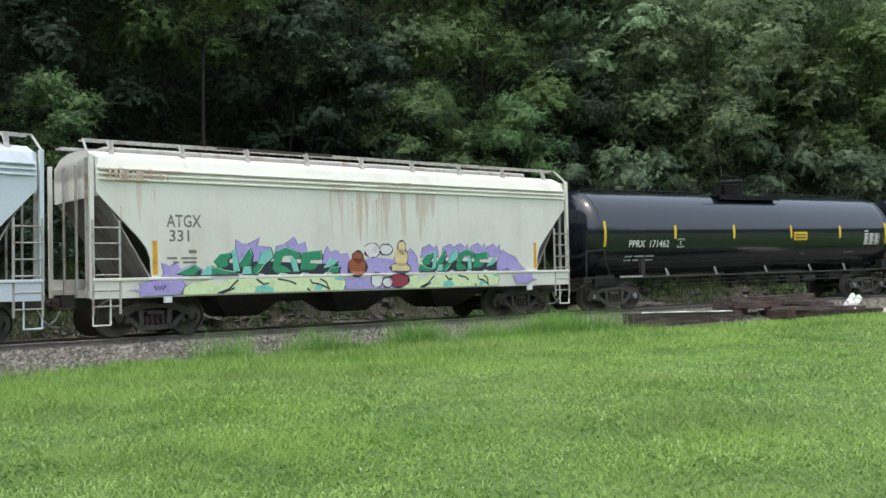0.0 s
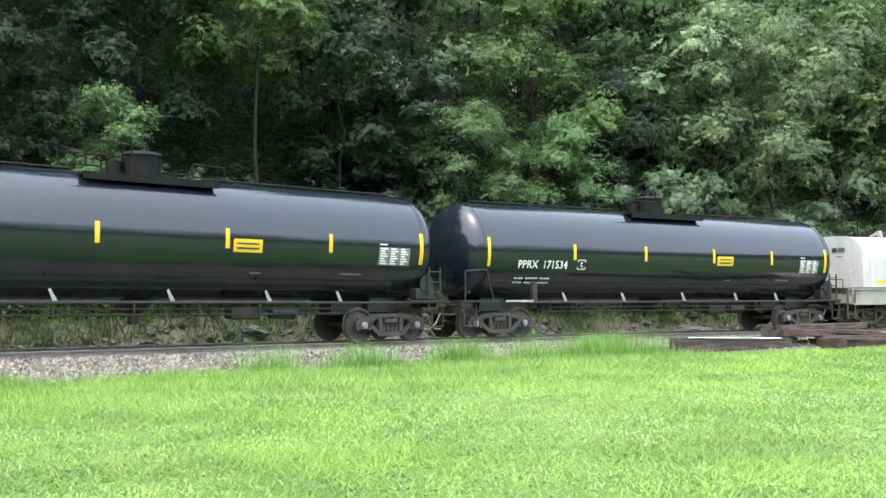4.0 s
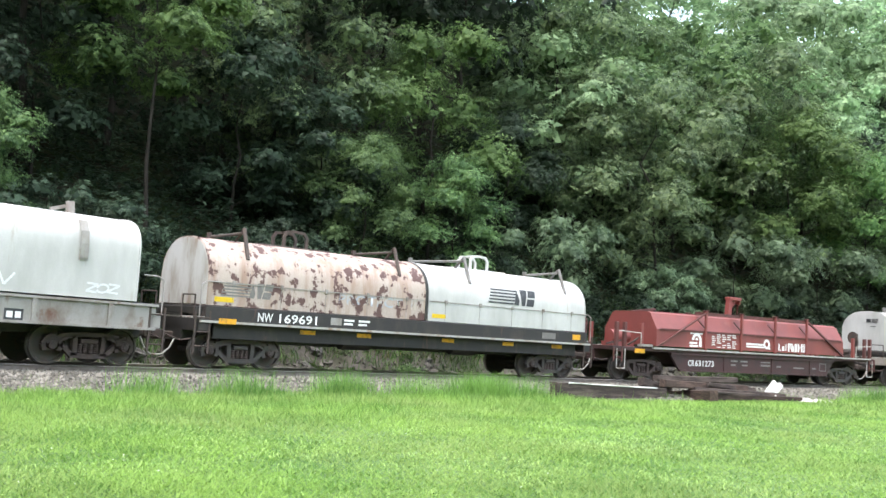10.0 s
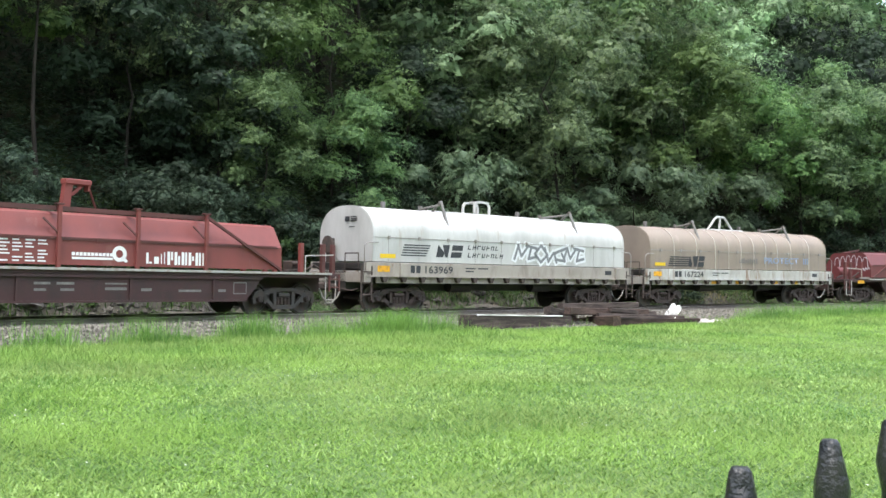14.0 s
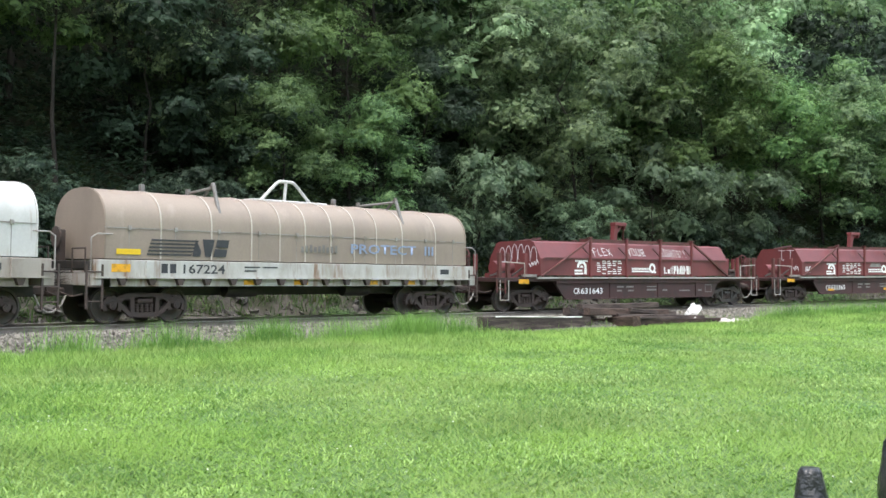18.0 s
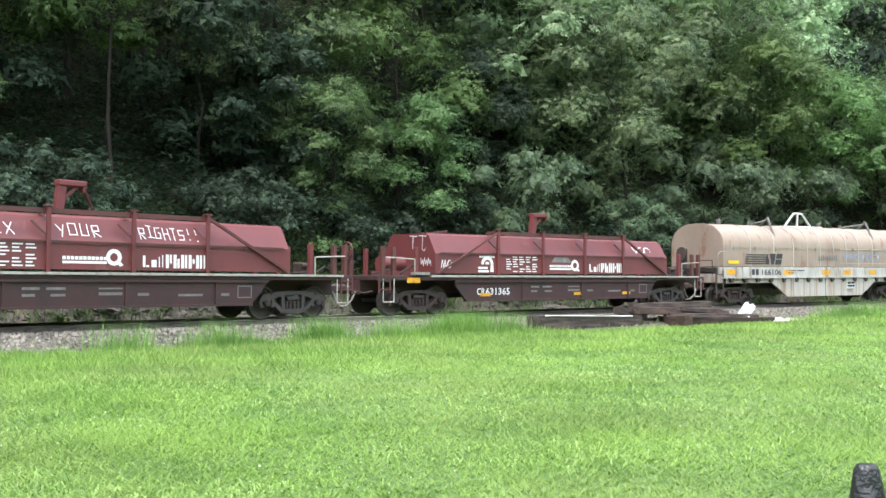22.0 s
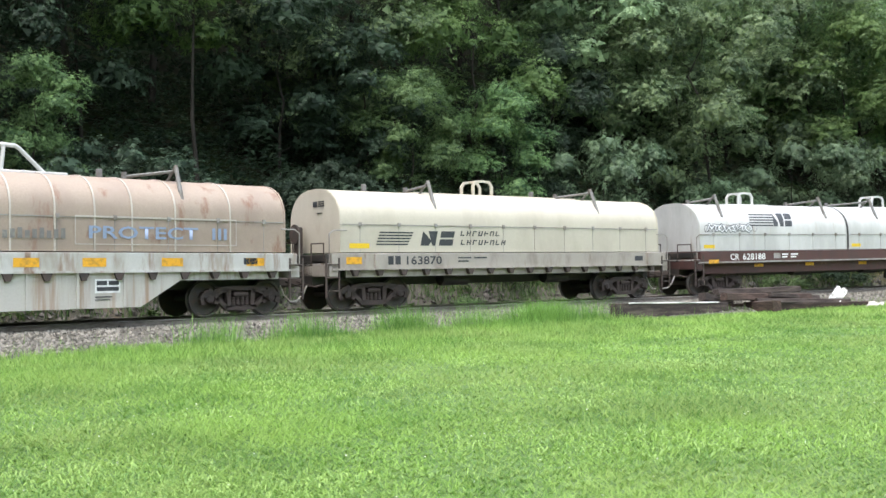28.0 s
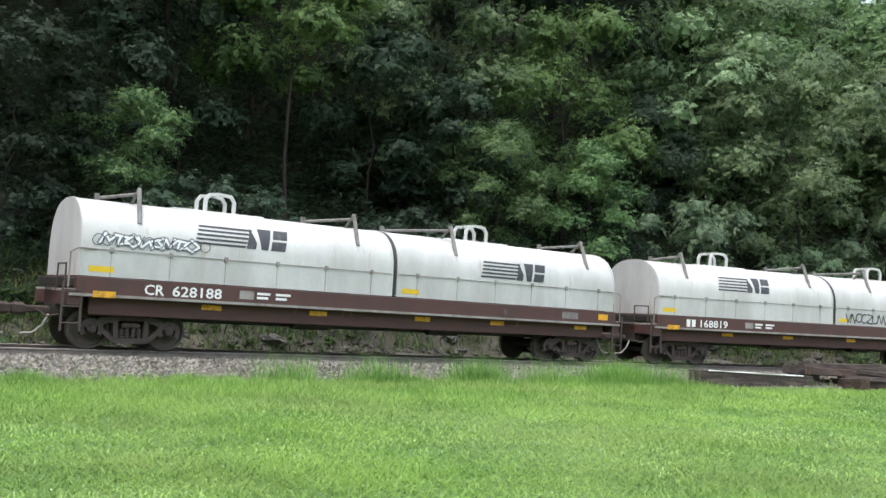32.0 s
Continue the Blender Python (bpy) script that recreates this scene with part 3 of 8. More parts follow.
def build_rails():
    for name, lat in (("rail", 0.755), ("rail", -0.755)):
        sec = rail_section(lat)
        ss = [-60 + 1.5 * i for i in range(141)]
        verts = [on_track(s, a, b) for s in ss for a, b in sec]
        n = len(sec)
        faces = [(i * n + j, (i + 1) * n + j, (i + 1) * n + (j + 1) % n, i * n + (j + 1) % n) for i in range(len(ss) - 1) for j in range(n)]
        sh = Shape().add(verts, faces)
        ob = part(name, sh, M["rail"], TRACK, "steel rail with a worn bright head")
        ob.data.materials.append(M["railtop"])
        ob.data.polygons.foreach_set("material_index", [1 if (p % n) in (6, 7) else 0 for p in range(len(faces))])


build_rails()


def build_ballast():
    """The bed with its shoulder."""
    prof = [(4.2, -0.80), (3.8, -0.70), (3.2, -0.56), (2.6, -0.42), (2.0, -0.275), (1.6, -0.228), (0.85, -0.212), (0.0, -0.185), (-0.85, -0.145), (-1.6, -0.12), (-2.4, -0.3), (-3.5, -0.74)]
    ss = [-60 + 0.5 * i for i in range(421)]
    verts = []
    for i, s in enumerate(ss):
        for lat, z in prof:
            w = 0.16 * noise.noise(Vector((s * 0.7, lat, 3))) if abs(lat) > 2.4 else 0.0
            p = beside(s, lat + w, z + 0.03 * noise.noise(Vector((s * 2.1, lat * 3, 7))))
            verts.append(p)
    n = len(prof)
    faces = [(i * n + j, i * n + j + 1, (i + 1) * n + j + 1, (i + 1) * n + j) for i in range(len(ss) - 1) for j in range(n - 1)]
    tagged(new("ballast", mesh_of("ballast", Shape().add(verts, faces), M["ballast"], 60)), "grey crushed stone ballast bed under the track", "ballast", kind="structure")


build_ballast()


# ---- trees ----
def leaf_tris(rng, centres, normals, size, along=None, slim=0.45):
    """One pointed leaf for each centre; along gives its long axis."""
    n = len(centres)
    nz = normals / (np.linalg.norm(normals, axis=1, keepdims=True) + 1e-9)
    a = rng.normal(size=(n, 3)) if along is None else along
    a = a - nz * np.sum(a * nz, axis=1, keepdims=True)
    a /= np.linalg.norm(a, axis=1, keepdims=True) + 1e-9
    b = np.cross(nz, a)
    sz = (size * rng.uniform(0.6, 1.35, n))[:, None]
    return np.stack([centres - a * sz * 0.7 + b * sz * slim, centres - a * sz * 0.4 - b * sz * slim, centres + a * sz], axis=1)


def make_tree(seed, height, spread, leaves, leaf, material, low=0.1, lean=0.0, label="", name="tree", lobe=0.42, pad=0.42, droop=0.45, slim=0.42, boughs=0, tall=0.8, thick=1.0, tufts=15, frond=0.8):
    """Trunk and limbs; each limb ends in a domed lobe clad in tufts of drooping leafy sprays round a leafy core."""
    rng = np.random.default_rng(seed)
    top = thing(name, label, "tree" if name == "tree" else "shrub", "trees on the hillside" if name == "tree" else "bushes on the bank")
    wood = Shape()
    knots = [Vector((0, 0, -0.6))]
    for i in range(1, 8):
        h = height * i / 7.4
        knots.append(Vector((lean * h + 0.08 * h ** 0.5 * rng.normal(), 0.08 * h ** 0.5 * rng.normal(), h)))
    r0 = (0.007 * height + 0.02) * thick
    for i in range(7):
        wood.tube(knots[i], knots[i + 1], r0 * (1 - i / 7.6), r0 * (1 - (i + 1) / 7.6), 8, False)
    count = boughs or max(6, int(height * 1.15 * (1 - low)) + 2)
    lobes = []
    for k in range(count):
        v = (k + rng.uniform(0.1, 0.9)) / count
        f = min(6.99, (low + (1 - low) * v) * 7)
        i = int(f)
        p = knots[i].lerp(knots[i + 1], f - i)
        az = 2.4 * k + rng.uniform(-0.6, 0.6)
        env = math.sin(math.pi * min(1.0, 0.17 + 0.74 * (1 - v))) ** 0.7
        ln = spread * env * (rng.uniform(0.5, 0.85) if v < 0.93 else 0.1)
        q = p + Vector((math.cos(az) * ln, math.sin(az) * ln, rng.uniform(0.0, 0.4) * ln))
        m = p.lerp(q, 0.5) + Vector((0, 0, 0.10 * ln))
        wood.tube(p, m, r0 * 0.26 * (1.2 - v), r0 * 0.16 * (1.2 - v), 5, False)
        wood.tube(m, q, r0 * 0.16 * (1.2 - v), 0.010, 5, False)
        lobes.append((np.array(q), np.array([math.cos(az), math.sin(az), 0.0]), spread * lobe * rng.uniform(0.75, 1.25) * (0.6 + 0.4 * env)))
    part("trunk", wood, M["bark"], top, smooth=60)
    # tufts stand on the upper and outer shell of each lobe
    pads = []
    for c, o, r in lobes:
        n = tufts
        for i in range(n):
            z = 1.0 - 1.45 * (i + 0.5) / n
            g = 2.39996 * i + rng.uniform(-0.4, 0.4)
            h = math.sqrt(max(0.0, 1 - z * z))
            d = np.array([math.cos(g) * h, math.sin(g) * h, z])
            d = d + 0.35 * o * (1 - abs(z))
            d /= np.linalg.norm(d)
            pads.append((c + d * np.array([1.0, 1.0, tall]) * r * rng.uniform(0.62, 0.98), d, r * pad * rng.uniform(0.7, 1.35)))
    w = np.array([b[2] ** 2 for b in pads])
    share = np.maximum(16, (0.86 * leaves * w / w.sum()).astype(int))
    out = []
    for (c, o, r), k in zip(pads, share):
        n = max(3, k // 14)
        d = rng.normal(size=(n, 3)) * 0.75 + 0.8 * o + np.array([0, 0, 0.25])
        d /= np.linalg.norm(d, axis=1, keepdims=True)
        start = c + d * (r * rng.uniform(0.1, 0.8, n))[:, None] * np.array([1.0, 1.0, 0.7])
        way = d * np.array([1, 1, 0.55]) + rng.normal(size=(n, 3)) * np.array([0.4, 0.4, 0.2])
        way /= np.linalg.norm(way, axis=1, keepdims=True)
        ln = frond * r * rng.uniform(0.4, 1.0, n)
        j = rng.integers(0, n, k)
        s = rng.uniform(0.0, 1.0, k)
        cross = np.cross(way, np.array([0, 0, 1.0]))
        cross /= np.linalg.norm(cross, axis=1, keepdims=True) + 1e-6
        sd = rng.choice([-1.0, 1.0], k) * rng.uniform(0.2, 1.0, k)
        pos = start[j] + way[j] * (ln[j] * s)[:, None] + cross[j] * (sd * ln[j] * 0.28 * (1.1 - 0.6 * s))[:, None] + rng.normal(size=(k, 3)) * 0.03
        pos[:, 2] -= droop * ln[j] * s ** 2 + 0.10 * ln[j] * np.abs(sd)
        nor = d[j] * 0.55 + o * 0.55 + np.array([0, 0, 0.5]) + rng.normal(size=(k, 3)) * 0.25
        along = way[j] * 0.8 + cross[j] * sd[:, None] - np.array([0, 0, 0.35 * droop])
        out.append(leaf_tris(rng, pos, nor, leaf, along, slim))
    for c, o, r in lobes:
        k = max(20, int(0.14 * leaves / len(lobes)))
        e = rng.normal(size=(k, 3)) + 0.2 * o
        e[:, 2] = np.abs(e[:, 2]) - 0.3
        e *= (r * rng.uniform(0.3, 0.75, k) / np.linalg.norm(e, axis=1))[:, None] * np.array([1.0, 1.0, tall])
        out.append(leaf_tris(rng, c + e, e + rng.normal(size=(k, 3)) * 0.2 * r, leaf * 2.2, None, 0.7))
    ob = new("crown", faces_mesh("crown", np.concatenate(out), M[material]))
    ob.parent = top
    return top


def build_forest():
    locust = "tall locust tree with feathery drooping green foliage"
    dark = "broad-leaved tree with a dense crown, shade put into its dark green"
    kinds = {
        "locust": make_tree(1, 11.0, 4.0, 30000, 0.088, "leaf_a", 0.14, 0.0, locust, frond=1.0),
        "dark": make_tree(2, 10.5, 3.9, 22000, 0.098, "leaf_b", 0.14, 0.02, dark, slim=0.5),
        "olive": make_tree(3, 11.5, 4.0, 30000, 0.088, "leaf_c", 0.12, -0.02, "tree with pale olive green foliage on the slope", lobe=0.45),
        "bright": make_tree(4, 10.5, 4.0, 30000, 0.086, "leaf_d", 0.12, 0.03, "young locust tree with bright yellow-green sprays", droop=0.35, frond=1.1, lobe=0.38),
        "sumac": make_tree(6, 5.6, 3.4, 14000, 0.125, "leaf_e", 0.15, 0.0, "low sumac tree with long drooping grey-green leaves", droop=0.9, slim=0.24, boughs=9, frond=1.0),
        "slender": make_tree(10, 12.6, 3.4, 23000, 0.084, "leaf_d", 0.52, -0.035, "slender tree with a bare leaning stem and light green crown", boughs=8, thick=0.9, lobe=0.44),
        # canopy above the view, added to keep the wood below dark
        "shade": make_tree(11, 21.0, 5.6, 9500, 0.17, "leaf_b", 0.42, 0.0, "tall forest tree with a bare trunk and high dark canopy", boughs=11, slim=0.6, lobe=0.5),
        "far_locust": make_tree(5, 12.5, 4.5, 13500, 0.128, "leaf_a", 0.12, 0.0, "large deciduous tree with a rounded green crown"),
        "far_dark": make_tree(7, 11.5, 4.5, 10500, 0.138, "leaf_b", 0.12, 0.0, "large tree higher on the slope, shade put into its dark green", slim=0.5),
        "far_pale": make_tree(8, 12.5, 4.5, 13500, 0.128, "leaf_f", 0.12, 0.0, "large tree with a rounded crown, haze put into its pale green leaves"),
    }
    kinds["hill_tree"] = make_tree(9, 13.0, 4.8, 5000, 0.20, "leaf_f", 0.12, 0.0, "distant tree near the hilltop, haze put into its pale green leaves", lobe=0.46)
    rng = random.Random(11)
    spots = []

    def at_bearing(bearing, lat):
        """The s along the curve at which a line at this bearing from the viewpoint meets the given lateral."""
        lo, hi = -20.0, 140.0
        for _ in range(40):
            mid = (lo + hi) / 2
            p = beside(mid, lat)
            if math.degrees(math.atan2(p.x, p.y)) < bearing:
                lo = mid
            else:
                hi = mid
        return lo

    # the crowns that stand out in the front of the wood, by the bearing from the viewpoint
    # dark kinds on the left hold shade, paler ones on the right haze
    for bearing, lat, kind, size in (
            (17, -9.5, "dark", 0.70), (23.6, -9.0, "locust", 0.50), (26.0, -12.5, "dark", 0.9), (32.3, -8.9, "slender", 1.0), (36.8, -11.0, "dark", 0.84),
            (39.0, -12.5, "olive", 0.95), (42.0, -10.0, "dark", 0.72), (44.6, -8.4, "locust", 0.58), (48.4, -10.6, "bright", 1.03), (50.0, -8.4, "locust", 0.62),
            (53.2, -11.5, "dark", 0.80), (56.0, -7.8, "sumac", 0.85), (55.2, -15.5, "olive", 1.12), (58.0, -19.0, "locust", 1.2), (60.2, -12.5, "olive", 0.95),
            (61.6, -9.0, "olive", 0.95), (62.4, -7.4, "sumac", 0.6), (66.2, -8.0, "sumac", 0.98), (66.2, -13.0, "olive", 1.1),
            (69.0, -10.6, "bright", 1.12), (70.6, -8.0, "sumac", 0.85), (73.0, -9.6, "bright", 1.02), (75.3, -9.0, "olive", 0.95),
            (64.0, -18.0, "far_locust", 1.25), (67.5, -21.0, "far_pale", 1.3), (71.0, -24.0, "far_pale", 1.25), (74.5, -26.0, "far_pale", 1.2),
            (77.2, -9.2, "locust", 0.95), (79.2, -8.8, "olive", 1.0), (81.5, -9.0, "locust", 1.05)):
        spots.append((kind, at_bearing(bearing, lat), lat, size, 0))
    for row, (lat, step, jitter, s0, s1) in enumerate(((-14.5, 5.4, 1.2, -6, 92), (-20.0, 6.0, 1.6, -6, 102), (-26.0, 6.6, 2.0, 0, 118), (-34.0, 7.4, 2.5, 0, 132), (-43.0, 8.0, 2.5, 0, 146), (-53.0, 8.6, 3.0, 20, 160), (-64.0, 9.6, 3.0, 40, 165))):
        s = s0
        while s < s1:
            p = beside(s, lat)
            b = math.degrees(math.atan2(p.x, p.y))
            # bearing picks the leaf colour: shade in the dark kinds, haze in the pale
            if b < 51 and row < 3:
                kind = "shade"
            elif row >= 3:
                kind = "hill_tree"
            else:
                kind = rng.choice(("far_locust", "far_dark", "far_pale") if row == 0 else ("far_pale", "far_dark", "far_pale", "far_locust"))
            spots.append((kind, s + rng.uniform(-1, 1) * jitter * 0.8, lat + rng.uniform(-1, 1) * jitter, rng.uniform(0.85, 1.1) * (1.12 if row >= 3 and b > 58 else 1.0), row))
            s += step * rng.uniform(0.8, 1.2)
    # the park's own trees behind the viewpoint
    for i in range(12):
        spots.append(("hill_tree", -65 + 12 * i + rng.uniform(-2, 2), 46 + rng.uniform(-5, 5), 1.15, 7))
    used = set()
    for kind, s, lat, size, row in spots:
        p = beside(s, lat)
        at = Matrix.Translation((p.x, p.y, ground_z(s, lat) - 0.05)) @ pose(0, 0, 0, 0, 0, 0 if kind == "slender" else rng.uniform(0, 360))
        tree = kinds[kind]
        if kind in used:
            tree = copy_thing(kinds[kind], at)
        else:
            used.add(kind)
            tree.matrix_basis = at
        tree.scale = (size, size, size * rng.uniform(0.92, 1.08))
    bushes = [
        make_tree(21, 2.2, 1.8, 3800, 0.060, "leaf_b", 0.05, 0, "leafy shrub growing on the rocky bank", "shrub", boughs=6),
        make_tree(22, 1.0, 1.2, 2200, 0.050, "leaf_a", 0.05, 0, "low bright weed clump at the foot of the bank", "shrub", boughs=5),
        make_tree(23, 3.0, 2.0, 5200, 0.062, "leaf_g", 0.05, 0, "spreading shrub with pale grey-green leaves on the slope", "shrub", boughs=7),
    ]
    used = set()
    for bearing, lat, size in ((26.8, -7.8, 0.8), (28.6, -7.4, 0.85), (30.3, -7.2, 0.95), (31.6, -6.8, 0.7), (37.0, -7.6, 0.7), (39.0, -7.6, 0.75), (41.6, -7.6, 0.8), (46.4, -7.0, 0.6)):
        ls = at_bearing(bearing, lat)
        p = beside(ls, lat)
        at = Matrix.Translation((p.x, p.y, ground_z(ls, lat) - 0.05)) @ pose(0, 0, 0, 0, 0, rng.uniform(0, 360))
        if 2 not in used:
            used.add(2)
            bushes[2].matrix_basis = at
        else:
            copy_thing(bushes[2], at).scale = (size, size, size)
    s = -12.0
    while s < 88:
        for lat, ks in ((-4.9, (1, 1, 0)), (-6.6, (0, 0, 1)), (-8.2, (2, 0, 0))):
            if rng.random() < (0.35 if lat > -5 else 0.6):
                k, ls, ll = rng.choice(ks), s + rng.uniform(-1, 1), lat + rng.uniform(-0.5, 0.5)
                p = beside(ls, ll)
                at = Matrix.Translation((p.x, p.y, ground_z(ls, ll) - 0.05)) @ pose(0, 0, 0, 0, 0, rng.uniform(0, 360))
                if k not in used:
                    used.add(k)
                    bushes[k].matrix_basis = at
                else:
                    sz = rng.uniform(0.6, 1.1)
                    copy_thing(bushes[k], at).scale = (sz, sz, sz)
        s += 2.2


build_forest()


from mathutils.geometry import tessellate_polygon


# ---- the train: in each car x runs along it, -y is the side towards the lawn, z from the rail head ----
CARS = []          # (car, s at 13 s, half the truck spacing)
AXLES = []


def flip(shape):
    """Turn a shape about an x axis into one about the y axis."""
    shape.v = [(y, x, z) for x, y, z in shape.v]
    shape.f = [tuple(reversed(f)) for f in shape.f]
    return shape


def ring(profile, n=28):
    return flip(Shape().lathe_x(profile, 0, 0, n))


WHEEL = mesh_of("wheel", ring([(0.0, 0.05), (0.0, 0.15), (0.02, 0.17), (0.045, 0.3), (0.04, 0.385), (-0.012, 0.40), (-0.012, 0.452), (0.0, 0.458), (0.105, 0.462), (0.115, 0.485), (0.135, 0.485), (0.14, 0.47), (0.14, 0.05)]), M["wheel"], 35)
WHEEL.materials.append(M["tread"])
WHEEL.polygons.foreach_set("material_index", [1 if (i // 28) == 7 else 0 for i in range(len(WHEEL.polygons))])
AXLE_BAR = mesh_of("axle", Shape().tube((0, -1.0, 0), (0, 1.0, 0), 0.08, 0.08, 12), M["running"], 40)
_cap = ring([(-0.075, 0.0), (-0.075, 0.055), (-0.06, 0.06), (-0.055, 0.095), (0.0, 0.10), (0.06, 0.105), (0.06, 0.0)], 16)
for _k in range(3):
    _a = 2 * math.pi * _k / 3
    _cap.tube((0.065 * math.cos(_a), -0.085, 0.065 * math.sin(_a)), (0.065 * math.cos(_a), -0.05, 0.065 * math.sin(_a)), 0.014, 0.014, 6)
CAP_GREY = mesh_of("bearing_cap", _cap, M["cap"], 40)
CAP_RUST = mesh_of("bearing_cap", _cap, M["running_red"], 40)


def frame_shape():
    """Cast side frame: arched pedestals over the bearings, bowed top chord, dropped bottom chord, open triangles."""
    sh = Shape()
    for sx in (-1, 1):
        arc = [(sx * 0.89 + 0.215 * math.cos(radians(a)) * sx, 0.47 + 0.215 * math.sin(radians(a))) for a in (-35, 5, 45, 80, 115, 150, 185, 215)]
        for p, q in zip(arc, arc[1:]):
            sh.bar((p[0], 0, p[1]), (q[0], 0, q[1]), 0.14, 0.10)
        for pts, w in (([(0.74, 0.67), (0.58, 0.715), (0.36, 0.735), (0.0, 0.74)], 0.10), ([(0.70, 0.50), (0.60, 0.42), (0.40, 0.245)], 0.11), ([(0.44, 0.245), (0.0, 0.225)], 0.12), ([(0.335, 0.25), (0.355, 0.71)], 0.11), ([(0.68, 0.58), (0.52, 0.66), (0.36, 0.66)], 0.06)):
            for p, q in zip(pts, pts[1:]):
                sh.bar((sx * p[0], 0, p[1]), (sx * q[0], 0, q[1]), 0.14, w)
        sh.box(sx * 0.89 - 0.13, sx * 0.89 + 0.13, -0.07, 0.07, 0.48, 0.64, 0.03)
    return sh


def spring_shape():
    """One coil spring standing on its end."""
    sh = Shape().lathe_x([(0.30, 0.001)] + [(0.30 + 0.021 * k, 0.062 if k % 2 else 0.048) for k in range(11)] + [(0.51, 0.001)], 0, 0, 8)
    sh.v = [(z, y, x) for x, y, z in sh.v]
    return sh


FRAMES = {k: mesh_of("side_frame", frame_shape(), M[k]) for k in ("running", "running_red")}
SPRING = mesh_of("spring", spring_shape(), M["running_red"])
BOLSTERS = {k: mesh_of("bolster", Shape().box(-0.21, 0.21, -1.08, 1.08, 0.52, 0.64, 0.03).box(-0.3, 0.3, -0.5, 0.5, 0.6, 0.82, 0.05), M[k]) for k in ("running", "running_red")}
BRAKE = mesh_of("brake_beam", Shape().box(-0.05, 0.05, -0.8, 0.8, 0.38, 0.46).box(-0.06, 0.06, -0.82, -0.68, 0.3, 0.6).box(-0.06, 0.06, 0.68, 0.82, 0.3, 0.6), M["running_red"])


def truck(car, x, tone="running", cap=None):
    for y in (-1.0, 1.0):
        place("side_frame", FRAMES[tone], car, pose(x, y, 0))
        for dx in (-0.2, -0.07, 0.07, 0.2):
            place("spring", SPRING, car, pose(x + dx, y, 0))
    place("bolster", BOLSTERS[tone], car, pose(x, 0, 0))
    for sx in (-1, 1):
        place("brake_beam", BRAKE, car, pose(x + sx * 0.4, 0, 0))
        ax = place("axle", AXLE_BAR, car, pose(x + sx * 0.89, 0, 0.47))
        AXLES.append((ax, x + sx * 0.89))
        for turn in (0, 180):
            place("wheel", WHEEL, ax, pose(0, 0, 0, 0, 0, turn) @ pose(0, -0.83, 0))
            place("bearing_cap", cap or CAP_RUST, ax, pose(0, 0, 0, 0, 0, turn) @ pose(0, -1.06, 0))


def coupler(car, x, side, tone="running_red"):
    sh = Shape()
    sh.box(min(x, x + side * 0.55), max(x, x + side * 0.55), -0.09, 0.09, 0.76, 0.92, 0.03)
    e = x + side * 0.55
    sh.box(min(e, e + side * 0.28), max(e, e + side * 0.28), -0.19, 0.16, 0.70, 0.98, 0.06)
    part("coupler", sh, M[tone], car)
    hose = Shape().path([(x + side * 0.1, -0.42, 0.75), (x + side * 0.22, -0.42, 0.5), (x + side * 0.42, -0.4, 0.32), (x + side * 0.66, -0.36, 0.3)], 0.025, 6)
    part("air_hose", hose, M["galv"], car, "pale rubber air hose", smooth=60)
    lever = Shape().path([(x + side * 0.12, -1.35, 0.78), (x + side * 0.30, -1.2, 0.72), (x + side * 0.36, -0.3, 0.86)], 0.018, 6)
    part("uncoupling_lever", lever, M[tone], car)


def ladder(car, x0, x1, y, z0, z1, rungs, mat, name="ladder", r=0.018):
    """One stile carries the other and the rungs."""
    stile = lambda x: Shape().box(x - 0.025, x + 0.025, y - 0.02, y + 0.02, z0, z1)
    top = part(name, stile(x0), mat, car)
    part("stile", stile(x1), mat, top)
    for i in range(rungs):
        z = z0 + (z1 - z0) * (i + 0.5) / rungs
        part("rung", Shape().tube((x0, y - 0.01, z), (x1, y - 0.01, z), r, r, 6), mat, top)
    return top


def grab(car, pts, mat, r=0.016, name="grab_iron"):
    return part(name, Shape().path(pts, r, 6), mat, car)


def step(car, x, y, z0, z1, mat, w=0.4):
    """A stirrup below the sill."""
    return part("sill_step", Shape().path([(x - w / 2, y, z1), (x - w / 2, y, z0), (x + w / 2, y, z0), (x + w / 2, y, z1)], 0.02, 6), mat, car)


def lettering(car, text, x, z, size, mat, put, width=None, name="lettering", label=""):
    """Raised-film letters; put(u, v) gives the place on the car's side."""
    cu = bpy.data.curves.new("letters", "FONT")
    cu.body, cu.size, cu.align_x = text, size, "LEFT"
    cu.resolution_u = 2
    cu.offset = size * 0.016
    tmp = bpy.data.objects.new("letters", cu)
    me = bpy.data.meshes.new_from_object(tmp)
    bpy.data.objects.remove(tmp)
    xs = [v.co.x for v in me.vertices]
    k = width / (max(xs) - min(xs)) if width else 1.0
    for v in me.vertices:
        v.co = Vector(put(x + (v.co.x - min(xs)) * k, z + v.co.y))
    me.materials.clear()
    me.materials.append(mat)
    me.name = name
    ob = new(name, me)
    ob.parent = car
    return tagged(ob, label, kind="stuff")


def strip(car, rects, mat, put, name="marking", label="", n=1):
    """Flat painted bars (x0, x1, z0, z1) laid on a side."""
    sh = Shape()
    for x0, x1, z0, z1 in rects:
        for i in range(n):
            a, b = z0 + (z1 - z0) * i / n, z0 + (z1 - z0) * (i + 1) / n
            sh.add([put(x0, a), put(x1, a), put(x1, b), put(x0, b)], [(0, 1, 2, 3)])
    ob = part(name, sh, mat, car, label)
    return tagged(ob, kind="stuff") if len(rects) > 1 else ob


